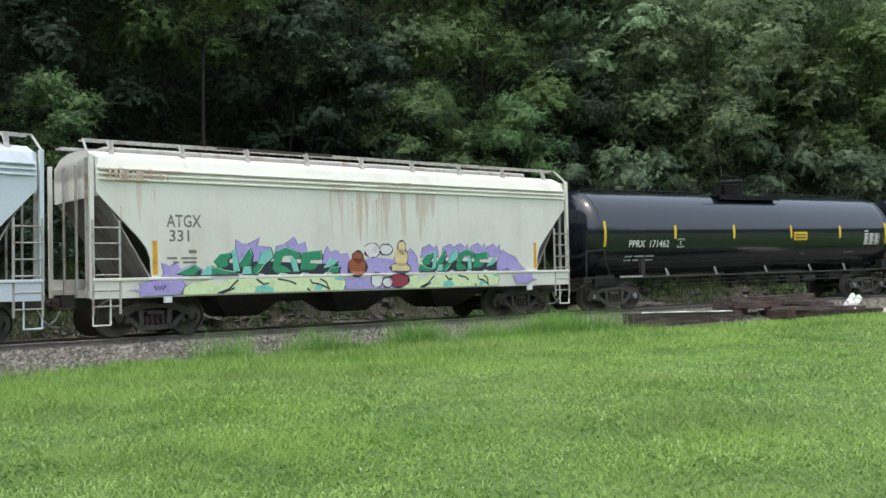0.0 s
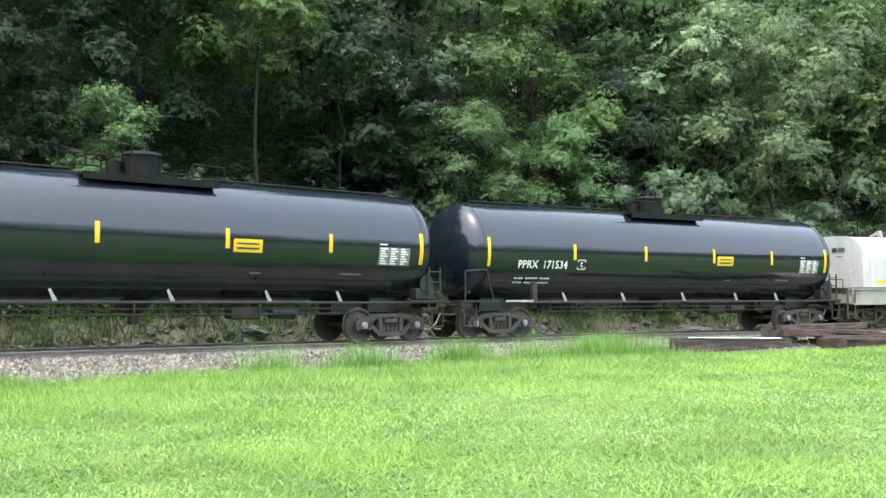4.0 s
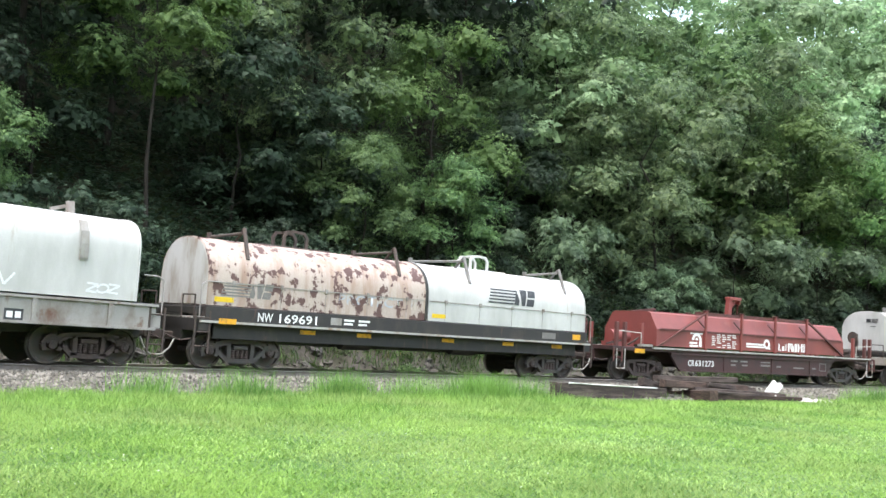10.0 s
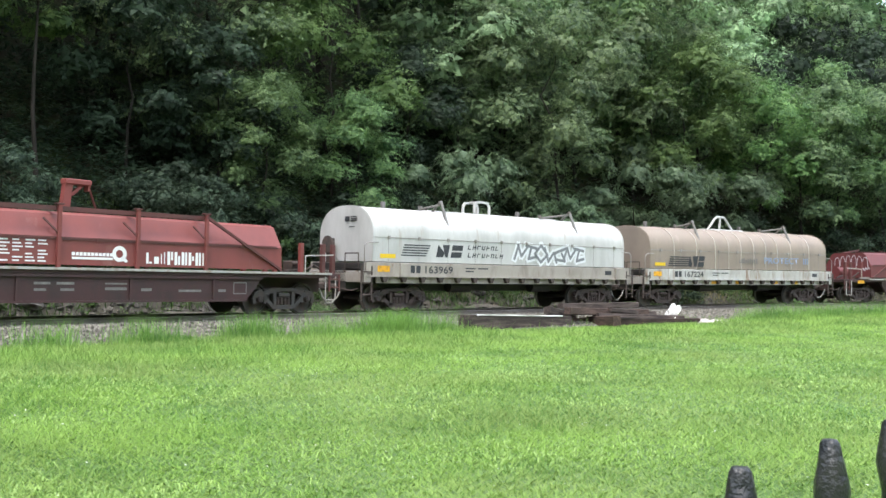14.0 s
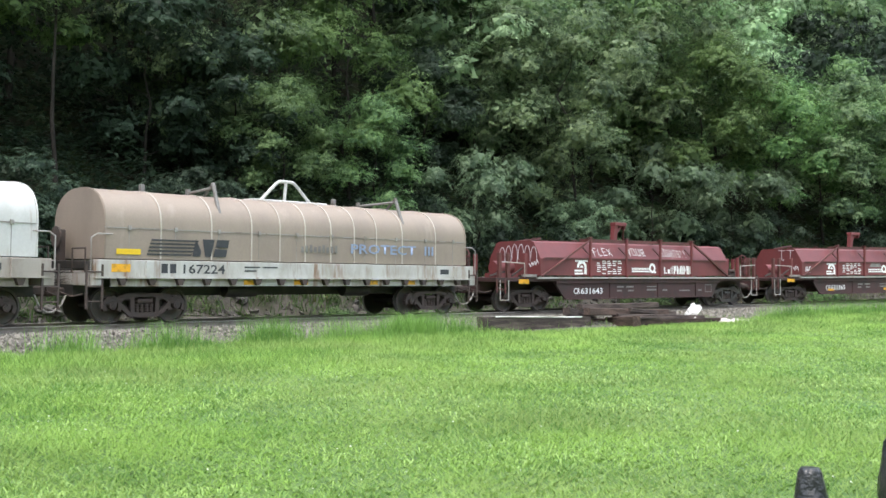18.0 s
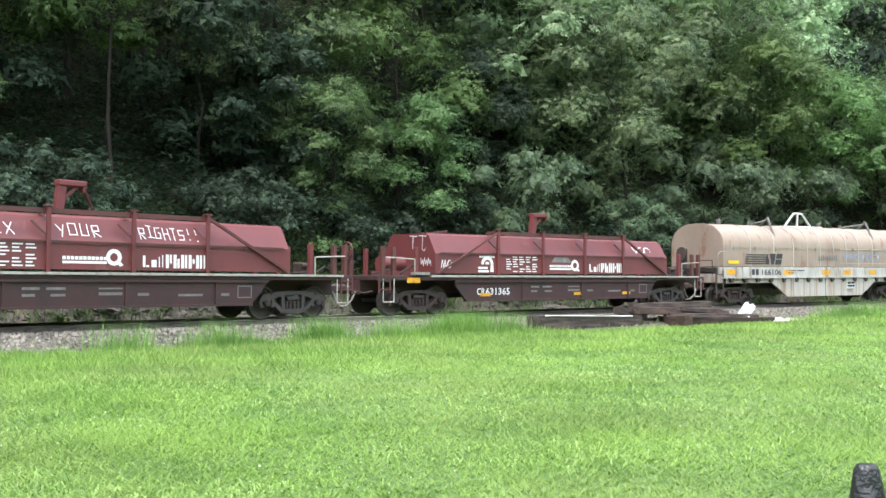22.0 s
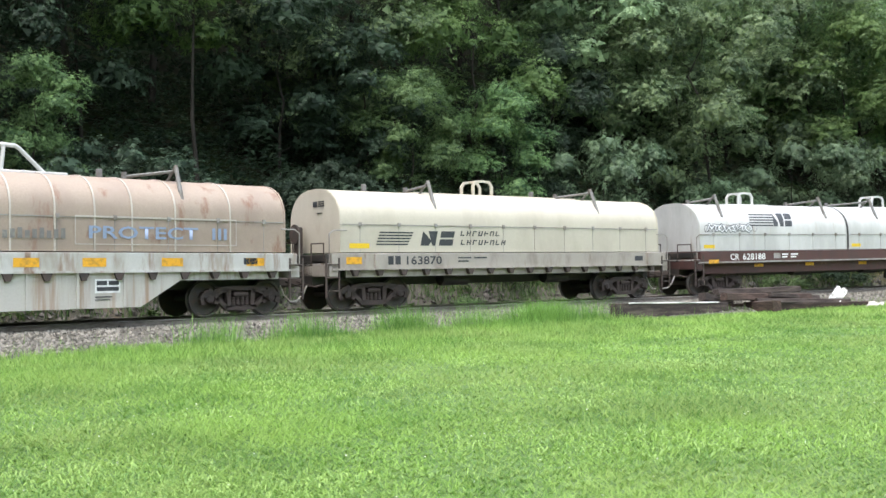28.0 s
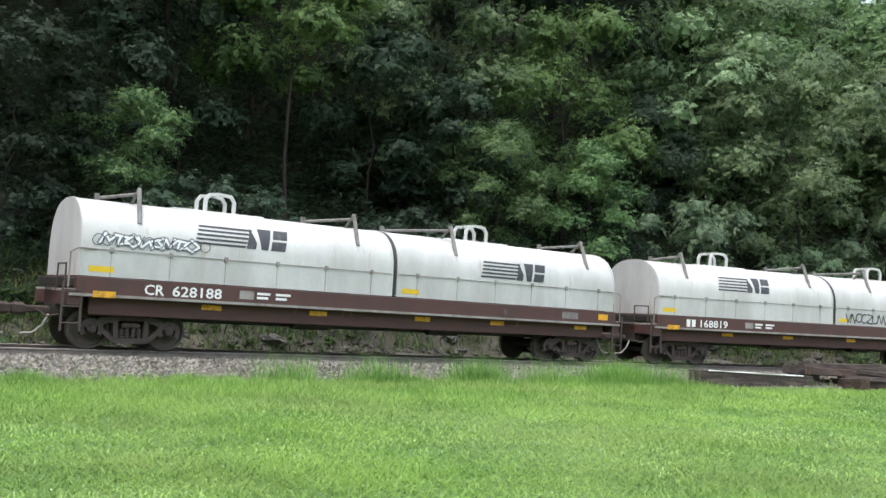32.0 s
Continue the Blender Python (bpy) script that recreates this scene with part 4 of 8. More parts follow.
def polys(car, outlines, mat, put, name="marking", label=""):
    sh = Shape()

    def lay(a, b, c, depth):
        mid = lambda p, q: ((p[0] + q[0]) / 2, (p[1] + q[1]) / 2)
        if depth and max(abs(a[1] - b[1]), abs(b[1] - c[1]), abs(a[1] - c[1])) > 0.09:
            ab, bc, ca = mid(a, b), mid(b, c), mid(c, a)
            for t in ((a, ab, ca), (ab, b, bc), (ca, bc, c), (ab, bc, ca)):
                lay(*t, depth - 1)
        else:
            sh.add([put(*a), put(*b), put(*c)], [(0, 1, 2)])

    for o in outlines:
        for i, j, k in tessellate_polygon([[Vector((x, z, 0)) for x, z in o]]):
            lay(o[i], o[j], o[k], 3)
    return part(name, sh, mat, car, label)


def new_car(name, label, s, half, group="cars of the train"):
    car = thing(name, label, "railway car", group)
    CARS.append((car, s, half))
    car.matrix_basis = car_pose(s, half)
    return car


# -- tank cars --
TANK_R, TANK_Z = 1.52, 2.60


def tank_side(out=0.004):
    def put(x, z):
        d = max(-0.999, min(0.999, (z - TANK_Z) / TANK_R))
        r = TANK_R + out
        return (x, -r * math.sqrt(1 - d * d), TANK_Z + r * d)
    return put


def tank_car(s, number):
    car = new_car("tank_car", "glossy black railway tank car with yellow stripes and white lettering", s, 6.87)
    put = tank_side()
    prof = [(-8.42, 0.001)] + [(-7.72 - 0.70 * math.cos(a), TANK_R * math.sin(a)) for a in [math.pi / 2 * i / 10 for i in range(1, 10)]]
    prof += [(-7.72, TANK_R), (-7.2, TANK_R), (-4, TANK_R), (0, TANK_R), (4, TANK_R), (7.2, TANK_R)] + [(7.72 + 0.70 * math.cos(a), TANK_R * math.sin(a)) for a in [math.pi / 2 * i / 10 for i in range(10, 0, -1)]] + [(8.42, 0.001)]
    part("tank", Shape().lathe_x(prof, 0, TANK_Z, 56), M["tank"], car, smooth=40)
    for x in (-7.68, 7.68):
        part("weld_ring", Shape().lathe_x([(x - 0.05, TANK_R - 0.01), (x - 0.05, TANK_R + 0.012), (x + 0.05, TANK_R + 0.012), (x + 0.05, TANK_R - 0.01)], 0, TANK_Z, 48), M["tank"], car, smooth=40)
    # yellow stripes, placard, data panel, lettering
    for x, z0, z1, w in ((-7.65, 2.15, 3.0, 0.13), (-4.43, 2.39, 2.87, 0.11), (-1.48, 2.40, 2.88, 0.11), (1.65, 2.39, 2.87, 0.11), (4.56, 2.38, 2.86, 0.11), (7.5, 2.14, 3.0, 0.13)):
        strip(car, [(x, x + w, z0, z1)], M["yellow"], put, "reflective_stripe", "yellow reflective stripe", 5)
    strip(car, [(1.86, 2.64, 2.31, 2.63)], M["yellow"], put, "placard", "yellow notice panel", 4)
    put2 = tank_side(0.008)
    strip(car, [(1.95, 2.55, 2.50, 2.54), (1.95, 2.55, 2.38, 2.43)], M["letter"], put2, "notice_marking")
    strip(car, [(6.13, 7.17, 2.10, 2.58)], M["grey_letter"], put, "data_panel", "white data panel of small print", 4)
    strip(car, [(6.18 + 0.34 * k, 6.42 + 0.34 * k - 0.05 * ((i + k) % 3), 2.13 + 0.065 * i, 2.17 + 0.065 * i) for i in range(7) for k in range(3)] + [(6.15, 6.4, 2.64, 2.67)], M["white"], put2, "small_print")
    lettering(car, "PPRX  " + number, -6.5, 2.12, 0.33, M["white"], put, 1.85, "reporting_mark")
    strip(car, [(-4.25, -4.225, 2.10, 2.40), (-3.955, -3.93, 2.10, 2.40), (-4.225, -3.955, 2.10, 2.125), (-4.225, -3.955, 2.375, 2.40), (-4.13, -4.10, 2.18, 2.32), (-4.08, -4.04, 2.18, 2.22), (-4.08, -4.04, 2.28, 2.32)], M["white"], put, "stencil_box")
    strip(car, [(-6.55 + a, -6.55 + b, z, z + 0.05) for z in (1.79, 1.66) for a, b in ((0, 0.05), (0.07, 0.12), (0.17, 0.24), (0.26, 0.32), (0.42, 0.47), (0.49, 0.54), (0.56, 0.62), (0.64, 0.70), (0.72, 0.78), (0.80, 0.86), (0.95, 1.0), (1.03, 1.08), (1.11, 1.16), (1.19, 1.24), (1.27, 1.32))], M["white"], put, "small_print")
    strip(car, [(5.0, 5.7, 1.82, 1.86), (2.4, 2.7, 1.80, 1.83)], M["grey_letter"], put, "small_print")
    # sill bar along the bottom with its straps, and the piping below
    part("side_bar", Shape().box(-6.6, 8.3, -1.42, -1.36, 1.06, 1.12, 0.01), M["black"], car)
    part("side_bar", Shape().box(-6.2, 8.3, 1.34, 1.42, 1.06, 1.14, 0.01), M["black"], car)
    for x in (-4.66, -2.27, 0.39, 2.92, 5.0):
        part("strap", Shape().add([(x, -1.40, 1.12), (x + 0.07, -1.40, 1.12), (x - 0.08, -1.42, 1.36), (x - 0.13, -1.42, 1.36)], [(0, 1, 2, 3)]).bar((x, -1.37, 1.12), (x - 0.1, -1.37, 1.38), 0.02, 0.06), M["galv"], car, "pale strap")
    pipe = Shape().path([(-5.2, -1.1, 0.80), (5.6, -1.1, 0.80)], 0.022, 6).path([(-5.2, -1.1, 0.93), (5.6, -1.1, 0.93)], 0.016, 6)
    for x in (-4.0, -2.2, -0.4, 1.2, 2.8, 4.2):
        pipe.box(x - 0.02, x + 0.02, -1.12, -1.08, 0.76, 1.1)
    part("brake_rigging", pipe, M["black"], car)
    part("outlet_valve", Shape().tube((0, 0, 1.15), (0, 0, 0.78), 0.55, 0.16, 16).tube((0, 0, 0.78), (0, 0, 0.55), 0.12, 0.12, 12), M["black"], car, smooth=50)
    part("brake_cylinder", Shape().tube((3.4, -0.55, 0.82), (4.1, -0.55, 0.82), 0.16, 0.16, 14).box(2.2, 3.0, -0.8, -0.4, 0.66, 0.96, 0.04), M["black"], car)
    # ends: draft sill, saddle, end platform
    for e in (-1, 1):
        part("draft_sill", Shape().box(min(e * 5.4, e * 8.5), max(e * 5.4, e * 8.5), -0.32, 0.32, 0.72, 1.12, 0.03).box(min(e * 8.15, e * 8.5), max(e * 8.15, e * 8.5), -1.45, 1.45, 0.96, 1.1, 0.02), M["black"], car)
        part("saddle", Shape().slab([(e * 6.87 - 0.5, 0.82), (e * 6.87 + 0.5, 0.82), (e * 6.87 + 0.4, 1.3), (e * 6.87 - 0.4, 1.3)], -0.62, 0.62), M["black"], car)
        truck(car, e * 6.87, "running", CAP_GREY)
        coupler(car, e * 8.5, e)
        part("platform", Shape().box(min(e * 7.2, e * 8.5), max(e * 7.2, e * 8.5), -1.48, -0.9, 1.1, 1.15), M["black"], car)
        step(car, e * 8.2, -1.45, 0.42, 1.0, M["black"])
    part("pale_edge", Shape().box(-6.95, -5.95, -1.49, -1.44, 1.10, 1.16), M["galv"], car)
    grab(car, [(-8.35, -1.42, 1.15), (-8.35, -1.42, 2.0), (-7.6, -1.42, 2.05), (-7.35, -1.42, 1.12)], M["black"], 0.022, "handrail")
    part("end_bracket", Shape().box(-5.95, -5.78, -1.44, -1.3, 1.12, 1.72, 0.02), M["black"], car)
    ladder(car, 7.9, 8.3, -1.42, 0.95, 2.1, 4, M["black"])
    part("hand_brake", Shape().box(7.55, 8.2, -1.30, -1.0, 1.16, 1.5, 0.04).tube((7.9, -1.35, 1.62), (7.9, -1.30, 1.62), 0.24, 0.24, 16), M["black"], car)
    # top: walkway, manway housing and rails
    part("top_platform", Shape().box(-1.6, 1.68, -1.05, 1.05, 3.98, 4.03).box(-1.6, 1.68, -1.06, -1.0, 3.86, 4.03), M["fitting"], car)
    part("manway", Shape().tube((0.15, 0, 4.0), (0.15, 0, 4.62), 0.46, 0.46, 20).tube((0.15, 0, 4.62), (0.15, 0, 4.70), 0.5, 0.42, 20).tube((-0.5, 0.1, 4.1), (-0.5, 0.1, 4.45), 0.2, 0.2, 12), M["fitting"], car, smooth=40)
    for y in (-1.02, 1.02):
        rail = part("top_railing", Shape().path([(-1.55, y, 4.72), (-0.5, y, 4.72)], 0.018, 6), M["fitting"], car)
        part("mid_rail", Shape().path([(-1.55, y, 4.42), (-0.5, y, 4.42)], 0.018, 6), M["fitting"], rail)
        for x in (-1.55, -0.5):
            part("rail_post", Shape().path([(x, y, 4.12), (x, y, 4.75)], 0.02, 6), M["fitting"], rail)
        part("grab_iron", Shape().path([(0.9, y, 4.12), (1.0, y, 4.4), (1.8, y, 4.38), (1.85, y, 4.12)], 0.02, 6), M["fitting"], car)
    for x0, x1 in ((-7.4, -1.6), (1.68, 7.3)):
        walk_ = Shape()
        walk_.path([(x0, -0.1, 4.17), (x1, -0.1, 4.17)], 0.03, 6)
        for i in range(8):
            x = x0 + (x1 - x0) * i / 7
            walk_.tube((x, -0.1, 4.10), (x, -0.1, 4.19), 0.03, 0.03, 6)
        part("conduit", walk_, M["fitting"], car)
    part("end_loop", Shape().path([(-7.9, -0.2, 4.0), (-7.95, -0.2, 4.45), (-7.45, -0.2, 4.5), (-7.4, -0.2, 4.1)], 0.02, 6), M["fitting"], car)
    return car


# -- covered hoppers --
def graffiti(car, put):
    rng = random.Random(5)
    cols = {"violet": (0.40, 0.34, 0.66), "sea": (0.03, 0.27, 0.13), "pale": (0.68, 0.80, 0.46), "teal": (0.20, 0.58, 0.50), "ink": (0.02, 0.03, 0.04), "brick": (0.30, 0.09, 0.04), "sand": (0.72, 0.58, 0.30), "wine": (0.30, 0.04, 0.07), "milk": (0.72, 0.72, 0.70), "plum": (0.12, 0.09, 0.24), "mint": (0.45, 0.72, 0.58), "deep": (0.01, 0.10, 0.06)}
    mats = {k: surface("spray_" + k, c, tuple(0.75 * x for x in c), 5, 0.5, 0.75, 40, 0.55, 0, 0.02) for k, c in cols.items()}

    def grown(o, d):
        cx, cz = sum(p[0] for p in o) / len(o), sum(p[1] for p in o) / len(o)
        r = [max(0.05, math.hypot(p[0] - cx, p[1] - cz)) for p in o]
        return [(p[0] + d * (p[0] - cx) / q, p[1] + d * (p[1] - cz) / q) for p, q in zip(o, r)]

    def shade(o, d=0.022):
        polys(car, [grown(o, d)], mats["plum"], put(0.002), "graffiti_edge")
        polys(car, [o], mats["violet"], put(0.004), "graffiti_shade")

    def line(o, w, mat, out, name="graffiti_stroke"):
        for (x0, z0), (x1, z1) in zip(o, o[1:]):
            ln = math.hypot(x1 - x0, z1 - z0)
            nx, nz = -(z1 - z0) / ln * w, (x1 - x0) / ln * w
            polys(car, [[(x0 - nx, z0 - nz), (x1 - nx, z1 - nz), (x1 + nx, z1 + nz), (x0 + nx, z0 + nz)]], mats[mat], put(out), name)

    # violet cloud behind, pointed like stars
    shade([(-6.0, 1.43), (-5.92, 1.5), (-5.98, 1.76), (-5.76, 1.68), (-5.6, 1.74), (-5.5, 1.6), (-5.2, 1.72), (-5.0, 1.6), (-4.6, 1.43)])
    shade([(-4.1, 1.8), (-4.05, 2.32), (-3.86, 2.21), (-3.72, 2.2), (-3.42, 2.36), (-3.48, 2.16), (-3.12, 2.14), (-3.2, 1.7)])
    shade([(-3.0, 1.9), (-2.92, 2.17), (-2.7, 2.2), (-2.42, 2.38), (-2.33, 2.2), (-2.12, 2.27), (-2.02, 1.95)])
    shade([(-1.62, 1.43), (-1.55, 1.9), (-1.42, 2.16), (-1.3, 2.0), (-1.12, 2.06), (-1.0, 1.95), (-0.78, 1.97), (-0.7, 1.75), (0.1, 1.86), (0.7, 1.8), (1.3, 2.1), (1.5, 1.9), (1.6, 1.43)])
    for x in (1.95, 2.7, 3.1, 3.75, 4.35):
        h = rng.uniform(2.12, 2.26)
        shade([(x - 0.3, 1.85), (x - 0.2, h - 0.08), (x - 0.05, h - 0.05), (x + 0.05, h), (x + 0.18, h - 0.1), (x + 0.3, h), (x + 0.36, 1.85)])
    shade([(4.5, 1.43), (4.6, 1.85), (4.8, 2.06), (5.05, 1.9), (5.3, 1.84), (5.5, 1.6), (5.75, 1.43)])
    for o in ([(-6.8, 1.14), (-6.5, 1.16), (-6.55, 1.28), (-6.2, 1.34), (-5.5, 1.35), (-5.4, 1.15), (-5.6, 1.0), (-6.55, 0.99), (-6.5, 1.08)], [(-0.9, 1.0), (-0.95, 1.3), (1.2, 1.3), (1.2, 1.0)], [(5.15, 1.3), (5.3, 1.02), (5.6, 1.05), (5.75, 1.0), (5.9, 1.1), (6.15, 1.12), (5.9, 1.22), (5.95, 1.33)]):
        shade(o, 0.015)
    scribble = [(-6.2 + 0.022 * i, 1.17 + 0.07 * math.sin(i * 1.7)) for i in range(14)]
    line(scribble, 0.012, "plum", 0.006)
    # letters: a pale body on the sill and green tops above the ledge
    body = [(-5.5, 0.99), (-5.45, 1.16), (-5.25, 1.27), (-4.95, 1.3), (-4.75, 1.35), (-1.05, 1.35), (-0.9, 1.2), (-0.98, 0.99)]
    tops = (
        ("sea", [(-5.62, 1.50), (-5.18, 1.70), (-5.02, 1.58), (-5.2, 1.44)]),
        ("teal", [(-5.0, 1.46), (-4.85, 1.66), (-4.62, 1.62), (-4.7, 1.45)]),
        ("sea", [(-4.66, 1.80), (-4.5, 1.96), (-4.24, 1.99), (-4.2, 1.88), (-4.3, 1.82), (-4.27, 1.68), (-4.5, 1.60)]),
        ("sea", [(-4.72, 1.69), (-4.45, 1.58), (-4.1, 1.52), (-4.05, 1.44), (-4.72, 1.44)]),
        ("teal", [(-4.19, 2.06), (-4.08, 2.08), (-3.98, 1.54), (-4.14, 1.52)]),
        ("sea", [(-3.98, 1.74), (-3.7, 2.12), (-3.62, 1.92), (-3.68, 1.68), (-3.95, 1.62)]),
        ("teal", [(-3.9, 1.46), (-3.86, 1.64), (-3.66, 1.64), (-3.64, 1.46)]),
        ("teal", [(-3.12, 2.12), (-3.05, 1.88), (-3.3, 1.70), (-3.48, 1.72), (-3.38, 1.97)]),
        ("sea", [(-3.30, 1.70), (-3.4, 1.56), (-3.54, 1.44), (-3.6, 1.46), (-3.6, 1.62), (-3.48, 1.72)]),
        ("sea", [(-2.98, 2.02), (-2.66, 2.13), (-2.3, 2.0), (-2.24, 1.84), (-2.42, 1.84), (-2.52, 1.93), (-2.74, 1.9), (-2.84, 1.68), (-2.66, 1.62), (-2.5, 1.5), (-2.95, 1.47), (-3.06, 1.58)]),
        ("teal", [(-2.56, 1.86), (-2.40, 1.82), (-2.30, 1.5), (-2.46, 1.5)]),
        ("sea", [(-2.2, 2.0), (-1.65, 2.05), (-1.6, 1.82), (-1.95, 1.79), (-1.95, 1.69), (-1.7, 1.70), (-1.85, 1.54), (-2.25, 1.54)]),
        ("teal", [(-1.56, 1.58), (-1.32, 1.84), (-1.1, 1.75), (-1.3, 1.62)]),
        ("sea", [(-1.42, 1.47), (-1.35, 1.58), (-1.05, 1.62), (-1.1, 1.46)]),
    )
    strokes = ([(-4.6, 1.0), (-4.3, 1.1), (-4.05, 1.32)], [(-4.5, 1.0), (-4.15, 1.12)], [(-3.55, 1.33), (-3.35, 1.2), (-3.2, 1.22)], [(-2.95, 1.32), (-2.6, 1.26), (-2.42, 1.18)], [(-2.0, 1.3), (-1.95, 1.2), (-1.7, 1.16), (-1.4, 1.02)], [(-1.7, 1.3), (-1.5, 1.2), (-1.45, 1.05)], [(-2.1, 1.06), (-2.0, 1.0)])
    patches = ("teal", [(-3.6, 1.0), (-3.55, 1.14), (-3.3, 1.2), (-3.05, 1.06), (-3.1, 1.0)]), ("teal", [(-1.9, 1.02), (-1.8, 1.16), (-1.6, 1.1), (-1.7, 1.0)]), ("milk", [(-4.85, 1.34), (-4.7, 1.24), (-4.4, 1.27), (-4.3, 1.34)]), ("teal", [(-1.3, 1.33), (-1.2, 1.26), (-0.98, 1.24), (-1.05, 1.33)])
    spot = {-1: lambda p: p, 1: lambda p: (5.35 + 0.80 * p[0] + 0.22 * (p[1] - 1.42), p[1] - max(0.0, p[1] - 1.42) * 0.06)}
    for k in (-1, 1):
        f = spot[k]
        base = body if k < 0 else body[:2] + [(-5.0, 1.35)] + body[5:]
        use = tops if k < 0 else tops[2:13]
        polys(car, [[f(p) for p in grown(base, 0.02)]], mats["ink"], put(0.005), "graffiti_edge")
        polys(car, [[f(p) for p in base]], mats["pale"], put(0.006), "graffiti_fill")
        for c, o in patches:
            polys(car, [[f(p) for p in o]], mats[c], put(0.007), "graffiti_fill")
        for o in strokes:
            line([f(p) for p in o], 0.022, "ink", 0.009)
        polys(car, [[f(p) for p in ((-5.3 if k < 0 else -4.7, 1.43), (-4.7, 1.62), (-4.3, 1.74), (-3.2, 1.78), (-2.2, 1.72), (-1.1, 1.68), (-1.02, 1.43))]], mats["ink"], put(0.0055), "graffiti_edge")
        for i, (c, o) in enumerate(use):
            o = [f(p) for p in o]
            polys(car, [[(p[0] + 0.02, p[1] - 0.015) for p in grown(o, 0.03)]], mats["ink"], put(0.0065 + 0.00005 * i), "graffiti_edge")
            polys(car, [o], mats[c], put(0.0080 + 0.00005 * i), "graffiti_letter")
            line(o[:3], 0.008, "mint", 0.0095)
            line([o[-1], o[-2]], 0.012, "deep" if c == "sea" else "sea", 0.0092)
        for x in ((-4.2, -3.6, -2.95, -2.3, -1.6) if k < 0 else (-4.2, -3.4, -2.6, -1.8)):
            line([f((x, 1.36)), f((x + 0.12, 1.46)), f((x + 0.3, 1.44))], 0.014, "milk", 0.0098)

    def blob(cx, cz, rx, rz, n=12):
        return [(cx + rx * math.cos(2 * math.pi * i / n) * rng.uniform(0.85, 1.1), cz + rz * math.sin(2 * math.pi * i / n) * rng.uniform(0.85, 1.1)) for i in range(n)]

    for cx, cz, rx, rz, c in ((-0.5, 1.6, 0.3, 0.25, "brick"), (-0.47, 1.85, 0.17, 0.17, "brick"), (0.0, 2.05, 0.24, 0.2, "milk"), (0.46, 2.07, 0.2, 0.14, "milk"), (0.97, 1.85, 0.24, 0.26, "sand"), (1.0, 2.12, 0.13, 0.2, "sand"), (0.95, 1.56, 0.34, 0.14, "sand"), (0.85, 1.2, 0.34, 0.18, "wine"), (0.1, 1.25, 0.2, 0.2, "milk"), (0.45, 1.16, 0.16, 0.13, "milk")):
        polys(car, [blob(cx, cz, rx + 0.035, rz + 0.035)], mats["ink"], put(0.007), "graffiti_edge")
        polys(car, [blob(cx, cz, rx, rz)], mats[c], put(0.010), "graffiti_blob")


